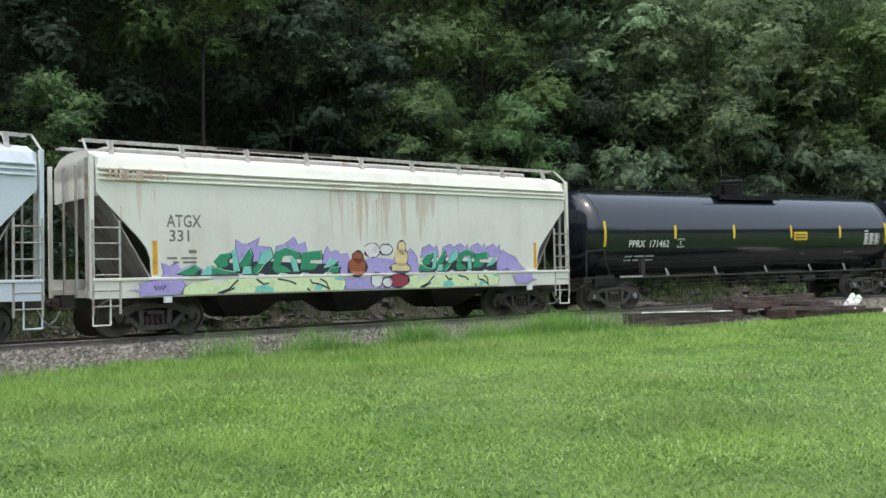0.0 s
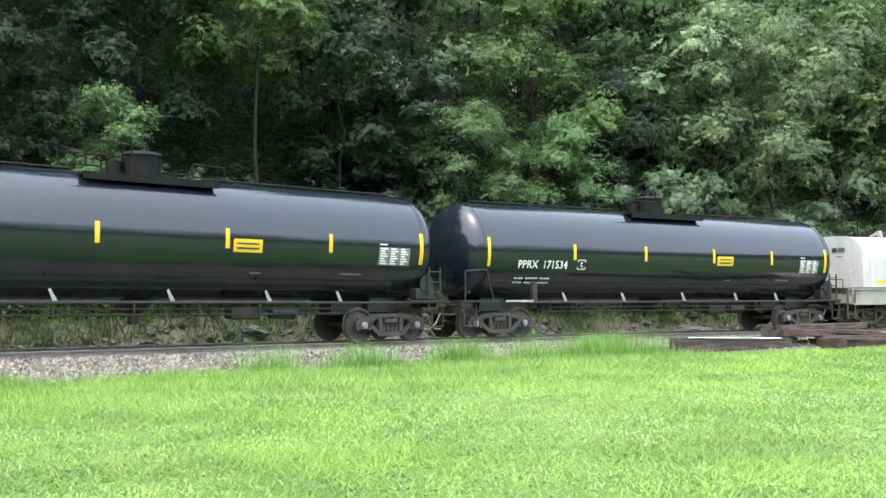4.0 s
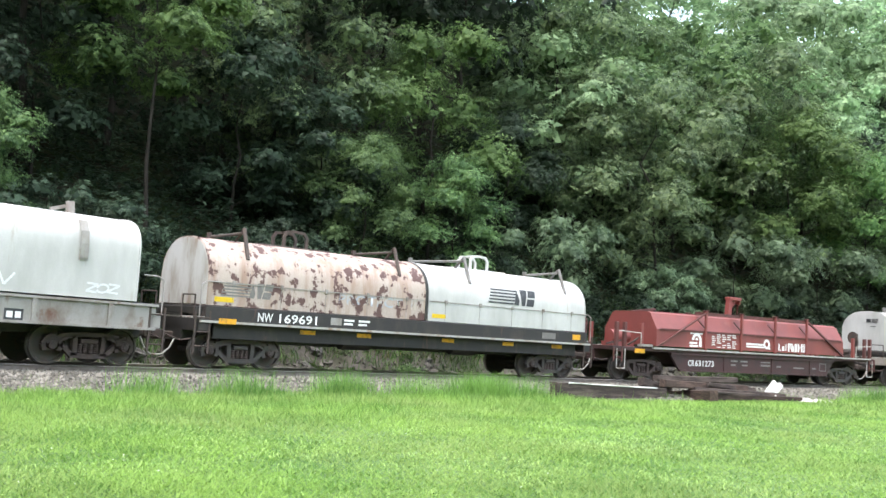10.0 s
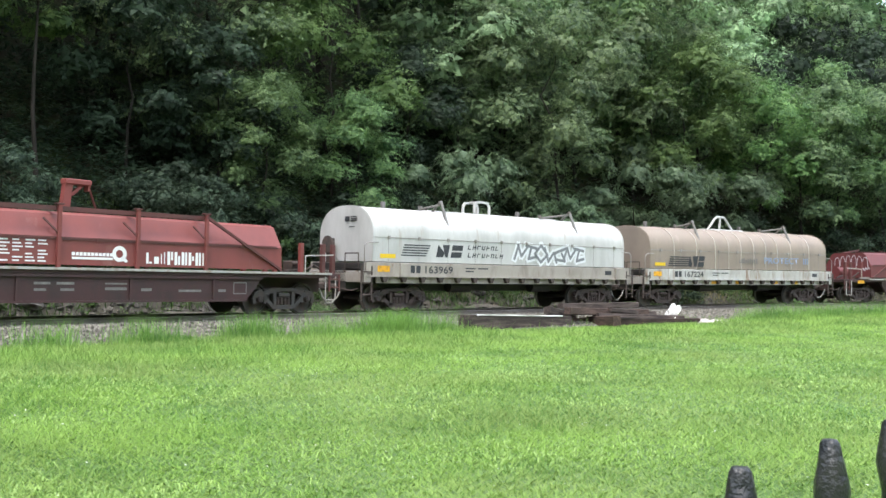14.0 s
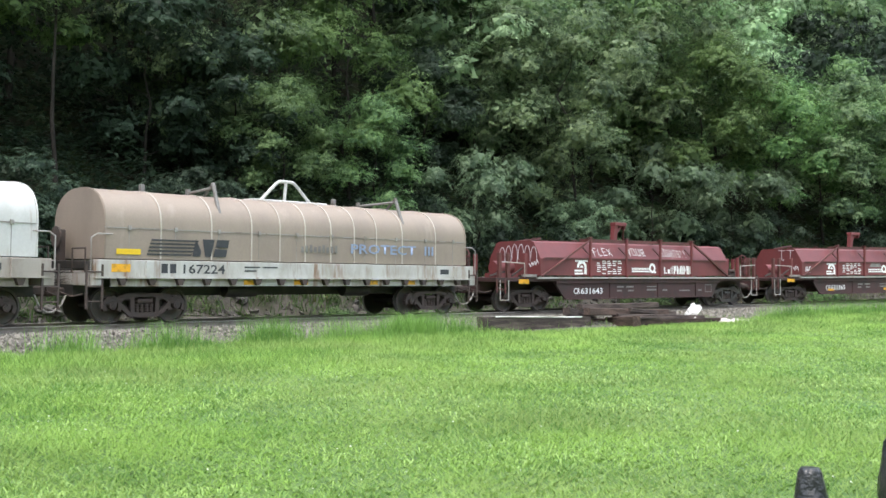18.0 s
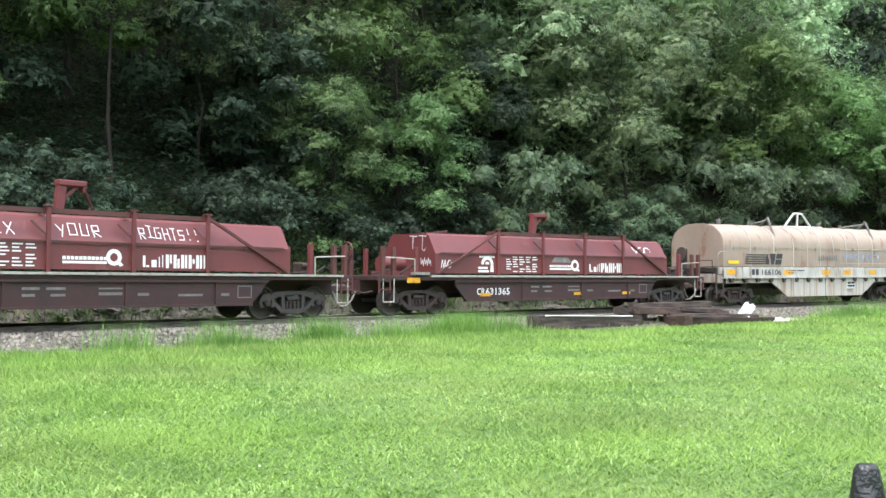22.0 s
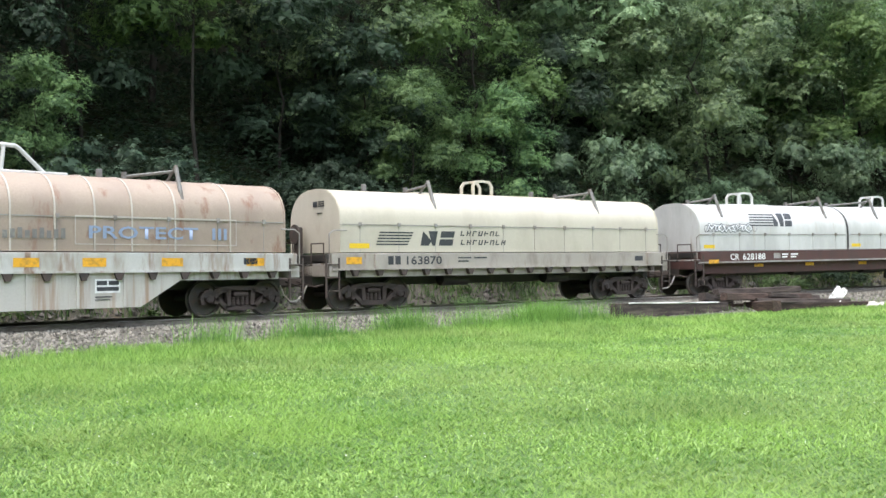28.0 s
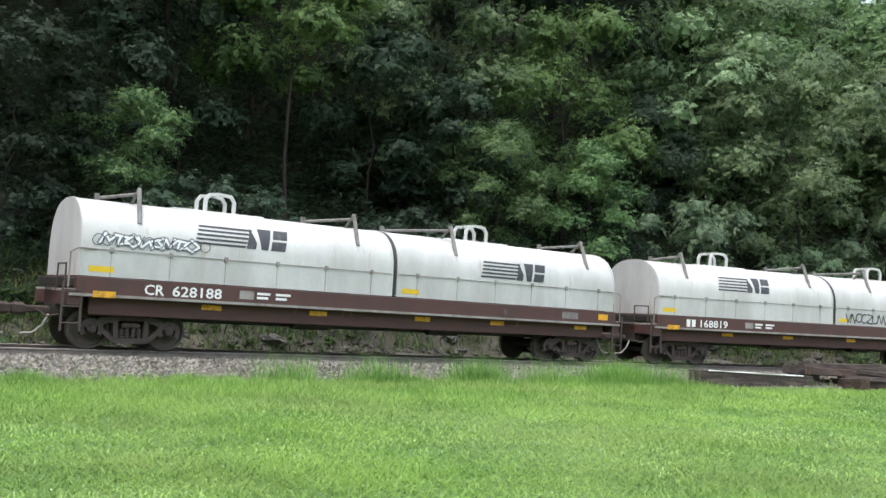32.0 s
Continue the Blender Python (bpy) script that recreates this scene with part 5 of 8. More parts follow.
def hopper_car(s, tone, marked):
    car = new_car("covered_hopper_car", "cream covered hopper car with bright graffiti along its lower side" if marked else "pale blue-white covered hopper car", s, 5.95)
    m = M[tone]
    W = 1.55
    H0, H1, TOP = 0.95, 1.42, 4.42
    half = 7.6
    # body: sides run full length above, end sheets slope inwards below
    sec = [(-W, H1), (-W, 3.78), (-W + 0.03, 3.95), (-W + 0.14, 4.2), (-1.0, 4.38), (-0.4, 4.45), (0.4, 4.45), (1.0, 4.38), (W - 0.14, 4.2), (W - 0.03, 3.95), (W, 3.78), (W, H1)]
    low, up = 6.22, half - 0.1
    v, n = [], len(sec)
    for e in (-1, 1):
        for y, z in sec:
            k = min(1.0, max(0.0, (z - 1.95) / (3.45 - 1.95)))
            v.append((e * (low + (up - low) * k), y, z))
    # side sheets with a cut corner at each end
    side = [(-low, H1), (low, H1), (low + 0.03, 1.85), (low + 0.12, 2.1), (low + 0.32, 2.36), (up, 3.38), (up, 3.80), (-up, 3.80), (-up, 3.38), (-low - 0.32, 2.36), (-low - 0.12, 2.1), (-low - 0.03, 1.85)]
    for y0, y1 in ((-W, -W + 0.05), (W - 0.05, W)):
        part("side_sheet", Shape().slab(side, y0, y1), m, car)
    roof = Shape().prism([(y, z) for y, z in sec[1:-1]], -up, up)
    part("roof", roof, m, car, smooth=40)
    for e in (-1, 1):
        # grey paint holds the sloping sheet's shade as well as its grime
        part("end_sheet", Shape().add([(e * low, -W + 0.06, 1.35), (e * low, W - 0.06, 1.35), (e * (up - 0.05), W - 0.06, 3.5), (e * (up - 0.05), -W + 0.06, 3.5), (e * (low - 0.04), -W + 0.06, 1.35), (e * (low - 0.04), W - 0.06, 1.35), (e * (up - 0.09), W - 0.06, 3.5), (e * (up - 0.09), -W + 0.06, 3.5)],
                                  [(0, 1, 2, 3), (7, 6, 5, 4), (0, 3, 7, 4), (1, 5, 6, 2)]), M["sill_grey"], car, "sloping end sheet, grime and shade in its grey paint")
        part("end_panel", Shape().box(min(e * up, e * (up - 0.06)), max(e * up, e * (up - 0.06)), -W + 0.06, W - 0.06, 3.3, 4.2), m, car)
    # ribs pressed into the upper side
    for z in (3.66, 3.78, 3.90):
        for y in (-W - 0.025, W - 0.005):
            part("side_rib", Shape().box(-up + 0.05, up - 0.05, y - 0.02, y + 0.05, z, z + 0.05, 0.012), m, car)
    part("side_sill", Shape().box(-half, half, -W - 0.03, -W + 0.09, H0, H1 - 0.06, 0.01).box(-half, half, -W - 0.06, -W + 0.09, H1 - 0.07, H1, 0.01), m, car)
    part("side_sill", Shape().box(-half, half, W - 0.09, W + 0.03, H0, H1, 0.01), m, car)
    part("centre_sill", Shape().box(-half - 0.3, half + 0.3, -0.3, 0.3, 0.72, 1.05), M["black"], car)
    for x in (-3.4, 0.0, 3.4):
        part("hopper_bay", Shape().add([(x - 1.35, -W + 0.1, 1.2), (x + 1.35, -W + 0.1, 1.2), (x + 1.35, W - 0.1, 1.2), (x - 1.35, W - 0.1, 1.2), (x - 0.45, -0.5, 0.38), (x + 0.45, -0.5, 0.38), (x + 0.45, 0.5, 0.38), (x - 0.45, 0.5, 0.38)],
                                       [(0, 4, 5, 1), (1, 5, 6, 2), (2, 6, 7, 3), (3, 7, 4, 0), (4, 7, 6, 5)]), M["black"], car)
    for e in (-1, 1):
        truck(car, e * 5.95)
        coupler(car, e * (half + 0.25), e)
        for y in (-W + 0.03, W - 0.03):
            part("end_post", Shape().box(e * half - 0.045, e * half + 0.045, y - 0.05, y + 0.05, 0.95, 4.25, 0.01), m, car)
        for y in (-0.46, 0.46):
            part("end_post", Shape().box(e * half - 0.025, e * half + 0.025, y - 0.03, y + 0.03, 1.0, 4.1), M["galv"], car)
        part("end_sill", Shape().box(min(e * half, e * (half - 0.25)), max(e * half, e * (half - 0.25)), -W, W, 0.98, 1.16), m, car)
        x = e * (half - 0.62)
        ladder(car, min(x, e * half), max(x, e * half), -W - 0.02, 0.6, 2.75, 6, M["galv"])
        ladder(car, e * half - 0.02, e * half + 0.02, -1.2, 1.0, 4.2, 9, M["galv"], "end_ladder")
        step(car, e * (half - 0.2), -W, 0.35, 0.95, m)
        strip(car, [(e * 6.14 - 0.06, e * 6.14 + 0.06, 1.48, 2.28)], M["orange"], lambda x, z: (x, -W - 0.005, z), "reflective_stripe", "yellow reflective stripe")
    # roof walk and hatches
    walk_ = Shape()
    for y in (-1.02, -0.72, 0.72, 1.02):
        walk_.box(-up - 0.1, up + 0.1, y - 0.03, y + 0.03, 4.62, 4.66)
    for i in range(40):
        x = -up + 2 * up * i / 39
        walk_.box(x - 0.02, x + 0.02, -1.05, -0.69, 4.61, 4.65)
    for i in range(9):
        x = -up + 0.5 + (2 * up - 1.0) * i / 8
        walk_.add([(x - 0.09, -1.05, 4.64), (x + 0.09, -1.05, 4.64), (x + 0.05, -1.2, 4.3), (x - 0.05, -1.2, 4.3)], [(0, 1, 2, 3)])
        walk_.bar((x, -1.1, 4.3), (x, -1.1, 4.64), 0.1, 0.06)
    part("roof_walk", walk_, M["galv"], car)
    part("hatch_cover", Shape().box(-up + 0.6, up - 0.6, -0.35, 0.35, 4.44, 4.6, 0.05), M["galv"], car)
    for e in (-1, 1):
        grab(car, [(e * (up + 0.1), -1.0, 4.64), (e * (half + 0.05), -W + 0.05, 4.2)], M["galv"], 0.03, "handrail")
    if marked:
        side_put = lambda out: (lambda x, z: (x, -W - out - (0.062 if z < H1 else 0.0), z))
        put = side_put(0.004)
        lettering(car, "ATGX", -5.85, 2.61, 0.42, M["grey_letter"], put, 0.88, "reporting_mark")
        lettering(car, "331", -5.78, 2.27, 0.38, M["grey_letter"], put, 0.50, "reporting_mark")
        strip(car, [(-5.3, -5.1, 1.98, 2.06), (-5.85, -5.6, 1.84, 1.89), (-5.5, -5.1, 1.84, 1.89), (-5.7, -5.55, 1.74, 1.79), (-5.45, -5.1, 1.74, 1.79)], M["grey_letter"], put, "small_print")
        graffiti(car, side_put)
        rng = random.Random(8)
        wash = surface("rust_wash", (0.66, 0.61, 0.52), (0.56, 0.46, 0.37), 2.2, 0.40, 0.66, 40, 0.6, 0, 0.02, 0.06, (4, 1, 0.3))
        for i in range(22):
            x = rng.choice((-0.9, -0.3, 0.35, 1.1, 1.9, -6.3)) + rng.gauss(0, 0.22)
            ln, w = rng.uniform(0.5, 1.5), rng.uniform(0.03, 0.10)
            polys(car, [[(x - w, 3.64), (x + w, 3.64), (x + w * 0.8, 3.64 - ln * 0.4), (x + w * 0.3, 3.64 - ln * 0.8), (x, 3.64 - ln), (x - w * 0.5, 3.64 - ln * 0.7), (x - w * 0.9, 3.64 - ln * 0.3)]], wash, side_put(0.0012 + 0.00004 * i), "rust_wash")
        stain = surface("rust_runs", (0.52, 0.37, 0.30), (0.64, 0.56, 0.47), 3, 0.35, 0.65, 40, 0.6, 0, 0.02)
        for i in range(18):
            x = rng.choice((-0.9, -0.7, -0.2, 0.3, 0.6, -6.6, 3.4)) + rng.gauss(0, 0.35)
            z1 = 3.64 if abs(x) < 5 else rng.uniform(3.0, 3.6)
            ln, w = rng.uniform(0.4, 1.5) * (1.0 if abs(x) < 2 else 0.5), rng.uniform(0.006, 0.024)
            polys(car, [[(x - w, z1), (x + w, z1), (x + w * 0.4, z1 - ln * 0.3), (x + w * 0.25, z1 - ln * 0.7), (x, z1 - ln), (x - w * 0.3, z1 - ln * 0.6), (x - w * 0.7, z1 - ln * 0.2)]], stain, side_put(0.0025), "rust_run")
        for i in range(12):
            x, z1 = rng.choice((-0.55, -0.35, 0.25)) + rng.gauss(0, 0.12), rng.uniform(3.3, 3.64)
            ln, w = rng.uniform(0.5, 1.7), rng.uniform(0.008, 0.02)
            polys(car, [[(x - w, z1), (x + w, z1 - 0.03), (x + w * 0.6, z1 - ln * 0.5), (x, z1 - ln), (x - w * 0.5, z1 - ln * 0.5)]], stain, side_put(0.0025 + 0.00004 * i), "rust_run")
        for i in range(16):
            x, w = rng.gauss(-6.55, 0.4), rng.uniform(0.008, 0.05)
            z1 = rng.uniform(3.8, 3.98)
            polys(car, [[(x - w, z1), (x + w, z1 - 0.02), (x + w * 0.6, 3.70), (x, 3.64), (x - w * 0.8, 3.72)]], stain, side_put(0.0485), "rust_run")
        band = surface("rib_rust", (0.40, 0.24, 0.15), (0.60, 0.52, 0.42), 5, 0.42, 0.62, 40, 0.7, 0, 0.05, 0.1, (0.4, 1, 2))
        for a, b, z in ((-7.3, -5.4, 3.89), (-7.35, -5.9, 3.77), (-7.3, -6.3, 3.65), (-1.4, -0.7, 3.77), (-1.3, -0.8, 3.65), (0.2, 0.9, 3.77), (1.0, 1.35, 3.89)):
            part("rib_rust", Shape().box(a, b, -W - 0.05, -W - 0.044, z + 0.008, z + 0.042), band, car)
        part("walk_rust", Shape().box(-4.3, -0.9, -1.06, -0.95, 4.662, 4.672), M["running_red"], car, "rusted edge of the roof walk")
        part("walk_rust", Shape().box(-4.3, -0.9, -1.056, -1.051, 4.60, 4.662), M["running_red"], car)
        part("jack_pad", Shape().box(-5.95, -5.75, -W - 0.05, -W, 0.82, 0.97).box(5.75, 5.95, -W - 0.05, -W, 0.82, 0.97), M["white"], car)
    return car


# -- coil cars --
def arch(half=1.42, z0=1.65, shoulder=2.25, top=3.45, power=0.8, n=20):
    pts = [(-half, z0)]
    for i in range(n + 1):
        a = math.pi * (1 - i / n)
        c, s_ = math.cos(a), math.sin(a)
        pts.append((half * math.copysign(abs(c) ** power, c), shoulder + (top - shoulder) * abs(s_) ** power))
    return pts + [(half, z0)]


def arch_side(out=0.004, half=1.42, z0=1.65, shoulder=2.25, top=3.45, power=0.8):
    def put(x, z):
        if z <= shoulder:
            return (x, -half - out, z)
        k = min(0.999, (z - shoulder) / (top - shoulder)) ** (1 / power)
        return (x, -half * math.sqrt(max(0.0, 1 - k * k)) ** power - out, z + out * 0.5)
    return put


def hood(car, x0, x1, mat, label, seam=True, ribs=0, **kw):
    sec = arch(**kw)
    body = part("hood", Shape().prism(sec, x0, x1), mat, car, label, 40)
    shoulder, half, top = kw.get("shoulder", 2.25), kw.get("half", 1.42), kw.get("top", 3.45)
    if seam:
        sh = Shape()
        for y in (-half - 0.012, half - 0.012):
            sh.box(x0, x1, y, y + 0.024, shoulder - 0.012, shoulder + 0.012)
        part("seam", sh, M["sill_grey"], body)
        n = max(3, int((x1 - x0) / 1.25))
        for i in range(n):
            x = x0 + (x1 - x0) * (i + 0.5) / n
            part("panel_joint", Shape().box(x - 0.007, x + 0.007, -half - 0.004, -half + 0.01, kw.get("z0", 1.65), shoulder - 0.02), M["sill_grey"], body)
            part("lug", Shape().box(x - 0.04, x + 0.04, -half - 0.05, -half, shoulder - 0.05, shoulder + 0.06), M["sill_grey"], body)
    for x in (x0 + 0.02, x1 - 0.05):
        rim = [(y * 1.012, z + (0.02 if z > 1.7 else 0)) for y, z in sec]
        part("end_rim", Shape().prism(rim, x, x + 0.04), mat, body, smooth=40)
    for i in range(ribs):
        x = (-4.94, -3.45, -2.18, -1.23, -0.34, 0.61, 1.51, 2.4, 3.49, 4.98)[i]
        rim = [(y * 1.016, z + (0.025 if z > 1.7 else 0)) for y, z in sec]
        part("rib", Shape().prism(rim, x - 0.02, x + 0.02), M["rib_tan"], body, "pale rib", 40)
    return body


def lift_loop(body, x, z, mat, w=0.42, h=0.5, gap=0.3):
    for y in (-gap, gap):
        pts = [(-w, 0), (-w, h * 0.62), (-w * 0.72, h * 0.95), (0, h), (w * 0.72, h * 0.95), (w, h * 0.62), (w, 0)]
        inner = [(-w + 0.09, 0), (-w + 0.09, h * 0.58), (-w * 0.6, h * 0.80), (0, h * 0.85), (w * 0.6, h * 0.80), (w - 0.09, h * 0.58), (w - 0.09, 0)]
        sh = Shape().slab([(x + a, z + c) for a, c in pts + inner[::-1]], y - 0.03, y + 0.03)
        part("lifting_loop", sh, mat, body)
    part("loop_plate", Shape().box(x - 0.1, x + 0.1, -gap, gap, z + h - 0.05, z + h), mat, body)
    part("ridge_plate", Shape().box(x - 1.2, x + 1.2, -0.35, 0.35, z - 0.12, z + 0.02, 0.02), mat, body)


def lift_frame(body, x, z, mat):
    """A-shaped lifting frame with spread legs."""
    sh = Shape()
    for sx in (-1, 1):
        sh.path([(x + sx * 0.95, 0, z - 0.02), (x + sx * 0.36, 0, z + 0.54), (x + sx * 0.26, 0, z + 0.61), (x, 0, z + 0.62)], 0.05, 8)
    sh.path([(x, 0, z + 0.62), (x - 0.06, 0, z)], 0.05, 8)
    part("lifting_frame", sh, mat, body, "pale A-shaped lifting frame", 50)
    part("ridge_plate", Shape().box(x - 1.35, x + 1.35, -0.3, 0.3, z - 0.1, z + 0.03, 0.02), mat, body)


def guides(body, x, end, z, mat, tall=0.55, half=1.42):
    """A stacking post on the shoulder with an arm running to the hood's end."""
    part("guide_post", Shape().path([(x, -half * 0.90, z - 0.52), (x + 0.06, -half * 0.60, z + 0.34)], 0.055, 8).path([(x + 0.02, -half * 0.3, z - 0.05), (x + 0.06, -half * 0.60, z + 0.34)], 0.04, 6), mat, body)
    part("guide_arm", Shape().path([(x + 0.08, -half * 0.55, z + 0.22), (end, -0.25, z + 0.06)], 0.04, 6), mat, body)
    part("guide_tab", Shape().box(end - 0.05, end + 0.05, -0.3, -0.2, z - 0.05, z + 0.18), mat, body)


def end_mark(car, x, z, put_half=0.3):
    """Small bars and blocks on the hood's end."""
    for y0, y1, a, b in ((-0.62, -0.28, 0.0, 0.035), (-0.62, -0.28, 0.06, 0.095), (-0.62, -0.28, 0.12, 0.155), (-0.22, 0.02, 0.0, 0.155), (-0.5, -0.2, -0.2, -0.17)):
        part("end_mark", Shape().box(x - 0.006, x, y0, y1, z + a, z + b), M["letter"], car)


def bars_logo(car, x, z, w, h, mat, put, letters=True):
    """Five speed bars running into two plain slanted blocks."""
    n = 5
    lw = w * 0.50
    outl = []
    for i in range(n):
        a, b = z + h * (i + 0.12) / n, z + h * (i + 0.62) / n
        outl.append([(x + 0.03 * i, a), (x + lw + 0.05 * i, a), (x + lw + 0.05 * i + 0.05, b), (x + 0.03 * i, b)])
    for bar in outl:
        polys(car, [bar], mat, put, "speed_bar")
    if letters:
        t = w * 0.07
        for o, kind in ((x + lw + 0.04, 0), (x + w * 0.77, 1)):
            lw2 = w * 0.155
            sl = h * 0.25
            if kind == 0:
                shp = [[(o, z), (o + lw2 * 0.62, z), (o + lw2 * 0.62 + sl * 0.3, z + h * 0.3), (o + sl, z + h)], [(o + lw2 * 0.5 + sl, z + h), (o + lw2 + t + sl, z + h), (o + lw2 + t, z), (o + lw2, z)]]
            else:
                shp = [[(o + sl * q, z + h * q), (o + sl * q + lw2, z + h * q), (o + sl * q2 + lw2, z + h * q2), (o + sl * q2, z + h * q2)] for q, q2 in ((0, 0.45), (0.55, 1.0))]
            for block in shp:
                polys(car, [block], mat, put, "logo_shape")


def deck_and_ends(car, half, sill, tone, trk, z_deck=1.62, dark="black", brake=True):
    part("deck", Shape().box(-half, half, -1.3, 1.3, z_deck - 0.22, z_deck - 0.02, 0.02), M[dark], car)
    part("centre_sill", Shape().box(-half, half, -0.55, 0.55, 0.70, z_deck - 0.2, 0.03), M["black"], car)
    for e in (-1, 1):
        truck(car, e * trk, tone)
        coupler(car, e * half, e)
        part("end_sill", Shape().box(min(e * half, e * (half - 0.3)), max(e * half, e * (half - 0.3)), -1.5, 1.5, 0.98, 1.3, 0.02), M[sill], car)
        ladder(car, e * (half - 0.1) - 0.2, e * (half - 0.1) + 0.2, -1.5, 0.42, 1.5, 3, M["running_red"])
        grab(car, [(e * half, -1.5, 1.35), (e * half, -1.5, 2.15), (e * (half - 0.15), -1.5, 2.25), (e * (half - 0.55), -1.5, 2.25)], M["sill_grey"], 0.018, "handrail")
        grab(car, [(e * half, -1.2, 1.3), (e * half, -1.2, 1.9), (e * half, -0.5, 1.9), (e * half, -0.5, 1.3)], M["running_red"], 0.02)
        part("walkway", Shape().box(min(e * half, e * (half - 0.45)), max(e * half, e * (half - 0.45)), -1.45, 1.45, 1.3, 1.35), M["galv"], car)
        part("air_reservoir", Shape().tube((e * 2.1 - 0.5, -0.75, 0.85), (e * 2.1 + 0.5, -0.75, 0.85), 0.2, 0.2, 14), M["black"], car, smooth=40)
    if brake:
        part("brake_stand", Shape().box(-half + 0.05, -half + 0.2, 0.35, 0.6, 1.3, 2.4, 0.02).tube((-half, 0.5, 2.2), (-half + 0.05, 0.5, 2.2), 0.28, 0.28, 16), M["running_red"], car)


def bracket_sill(car, half, mat, z0=0.96, z1=1.62, y=-1.5, brackets=16, belly=None):
    """Upper side plate, a ledge, and a row of triangular brackets under it."""
    for k in (-1, 1):
        yy = y if k < 0 else -y
        part("side_sill", Shape().box(-half, half, min(yy, yy - k * 0.08), max(yy, yy - k * 0.08), z0 + 0.24, z1, 0.01).box(-half, half, min(yy + k * 0.05, yy - k * 0.1), max(yy + k * 0.05, yy - k * 0.1), z0 + 0.2, z0 + 0.25), M[mat], car)
        part("lower_sill", Shape().box(-half + 0.5, half - 0.5, min(yy - k * 0.1, yy - k * 0.16), max(yy - k * 0.1, yy - k * 0.16), z0, z0 + 0.21), M[mat], car)
    for i in range(brackets):
        x = -half + 0.75 + (2 * half - 1.5) * i / (brackets - 1)
        # dark brown puts the shadow under the ledge into the brackets' colour
        part("bracket", Shape().slab([(x - 0.12, z0 + 0.2), (x + 0.12, z0 + 0.2), (x + 0.05, z0 + 0.03), (x - 0.05, z0 + 0.03)], y - 0.04, y + 0.1), M["running_red"], car)


PLAIN = lambda y: (lambda x, z: (x, y, z))


def marker_row(car, xs, z, y, w=0.42, h=0.15):
    for x in xs:
        strip(car, [(x, x + w, z, z + h)], M["orange"], PLAIN(y - 0.006), "reflector", "amber reflective tape")


def coil_white_long(s):
    """Long smooth white hood over a plain grey side sill."""
    car = new_car("coil_car", "railway coil car with one long white hood on a grey sill", s, 5.0)
    kw = dict(half=1.44, z0=1.60, shoulder=2.55, top=3.6, power=0.62)
    b = hood(car, -5.75, 5.9, M["hood_white"], "smooth white steel hood", False, **kw)
    put = arch_side(0.005, **kw)
    bars_logo(car, -2.4, 2.45, 1.73, 0.34, M["letter"], put)
    end_mark(car, -5.77, 3.0)
    for x in (-3.72, 4.45):
        sh = Shape()
        for z0, z1 in ((2.5, 2.8), (2.8, 3.1), (3.1, 3.35), (3.35, 3.6)):
            a, c = put(x, z0), put(x, min(z1, 3.595))
            sh.add([(a[0] - 0.1, a[1] - 0.05, a[2]), (a[0] + 0.1, a[1] - 0.05, a[2]), (c[0] + 0.1, c[1] - 0.05, c[2] + 0.03), (c[0] - 0.1, c[1] - 0.05, c[2] + 0.03)], [(0, 1, 2, 3)])
        sh.bar((x, -1.42, 2.45), (x, -1.42, 2.7), 0.12, 0.2).bar((x, -0.62, 3.38), (x, -0.5, 3.86), 0.14, 0.16).bar((x - 0.42, -0.4, 3.62), (x, -0.4, 3.76), 0.08, 0.08)
        part("guide_strap", sh, M["sill_grey"], b, "grey strap over the hood")
    part("lifting_box", Shape().lathe_x([(-1.3, 0.29), (-1.3, 0.33), (-0.62, 0.33), (-0.62, 0.29), (-1.3, 0.29)], 0, 3.72, 20).box(-1.75, -0.25, -0.3, 0.3, 3.5, 3.64, 0.03), M["hood_white"], b, "white barrel-shaped lifting bracket", 40)
    strip(car, [(-5.03, -4.07, 1.74, 1.87)], M["yellow"], put, "notice", "faded yellow notice")
    deck_and_ends(car, 6.55, "sill_grey", "running_red", 5.0, 1.6)
    for y0, y1 in ((-1.5, -1.42), (1.42, 1.5)):
        part("side_sill", Shape().box(-6.4, 6.4, y0, y1, 0.95, 1.5, 0.01).box(-6.45, 6.45, y0 - 0.05, y1 + 0.05, 1.5, 1.56), M["sill_grey"], car)
    part("sill_lip", Shape().box(-6.4, 6.4, -1.56, -1.42, 0.93, 0.99), M["sill_grey"], car)
    for x in (-4.52, -2.6, -0.8, 1.16, 3.4, 5.2):
        part("stiffener", Shape().box(x - 0.05, x + 0.05, -1.55, -1.5, 0.97, 1.5), M["sill_grey"], car)
    p = PLAIN(-1.506)
    strip(car, [(-3.49, -3.3, 1.05, 1.27), (-3.24, -3.06, 1.05, 1.27)], M["grey_letter"], p, "mark_block")
    lettering(car, "168630", -2.88, 1.12, 0.31, M["letter"], p, 1.15, "car_number")
    strip(car, [(2.76, 3.18, 0.98, 1.24)], M["letter"], p, "data_panel")
    strip(car, [(2.81, 2.95, 1.04, 1.18), (3.0, 3.13, 1.04, 1.18)], M["white"], PLAIN(-1.509), "small_print")
    scrawl(car, -3.0, -0.6, 0.97, 1.12, "faded_blue", p, 3, 0.03)
    scrawl(car, 1.6, 2.9, 1.75, 2.05, "chalk", put, 4)
    scrawl(car, 4.6, 5.4, 1.72, 1.95, "chalk", put, 9)
    return car


SPRAYS = {}


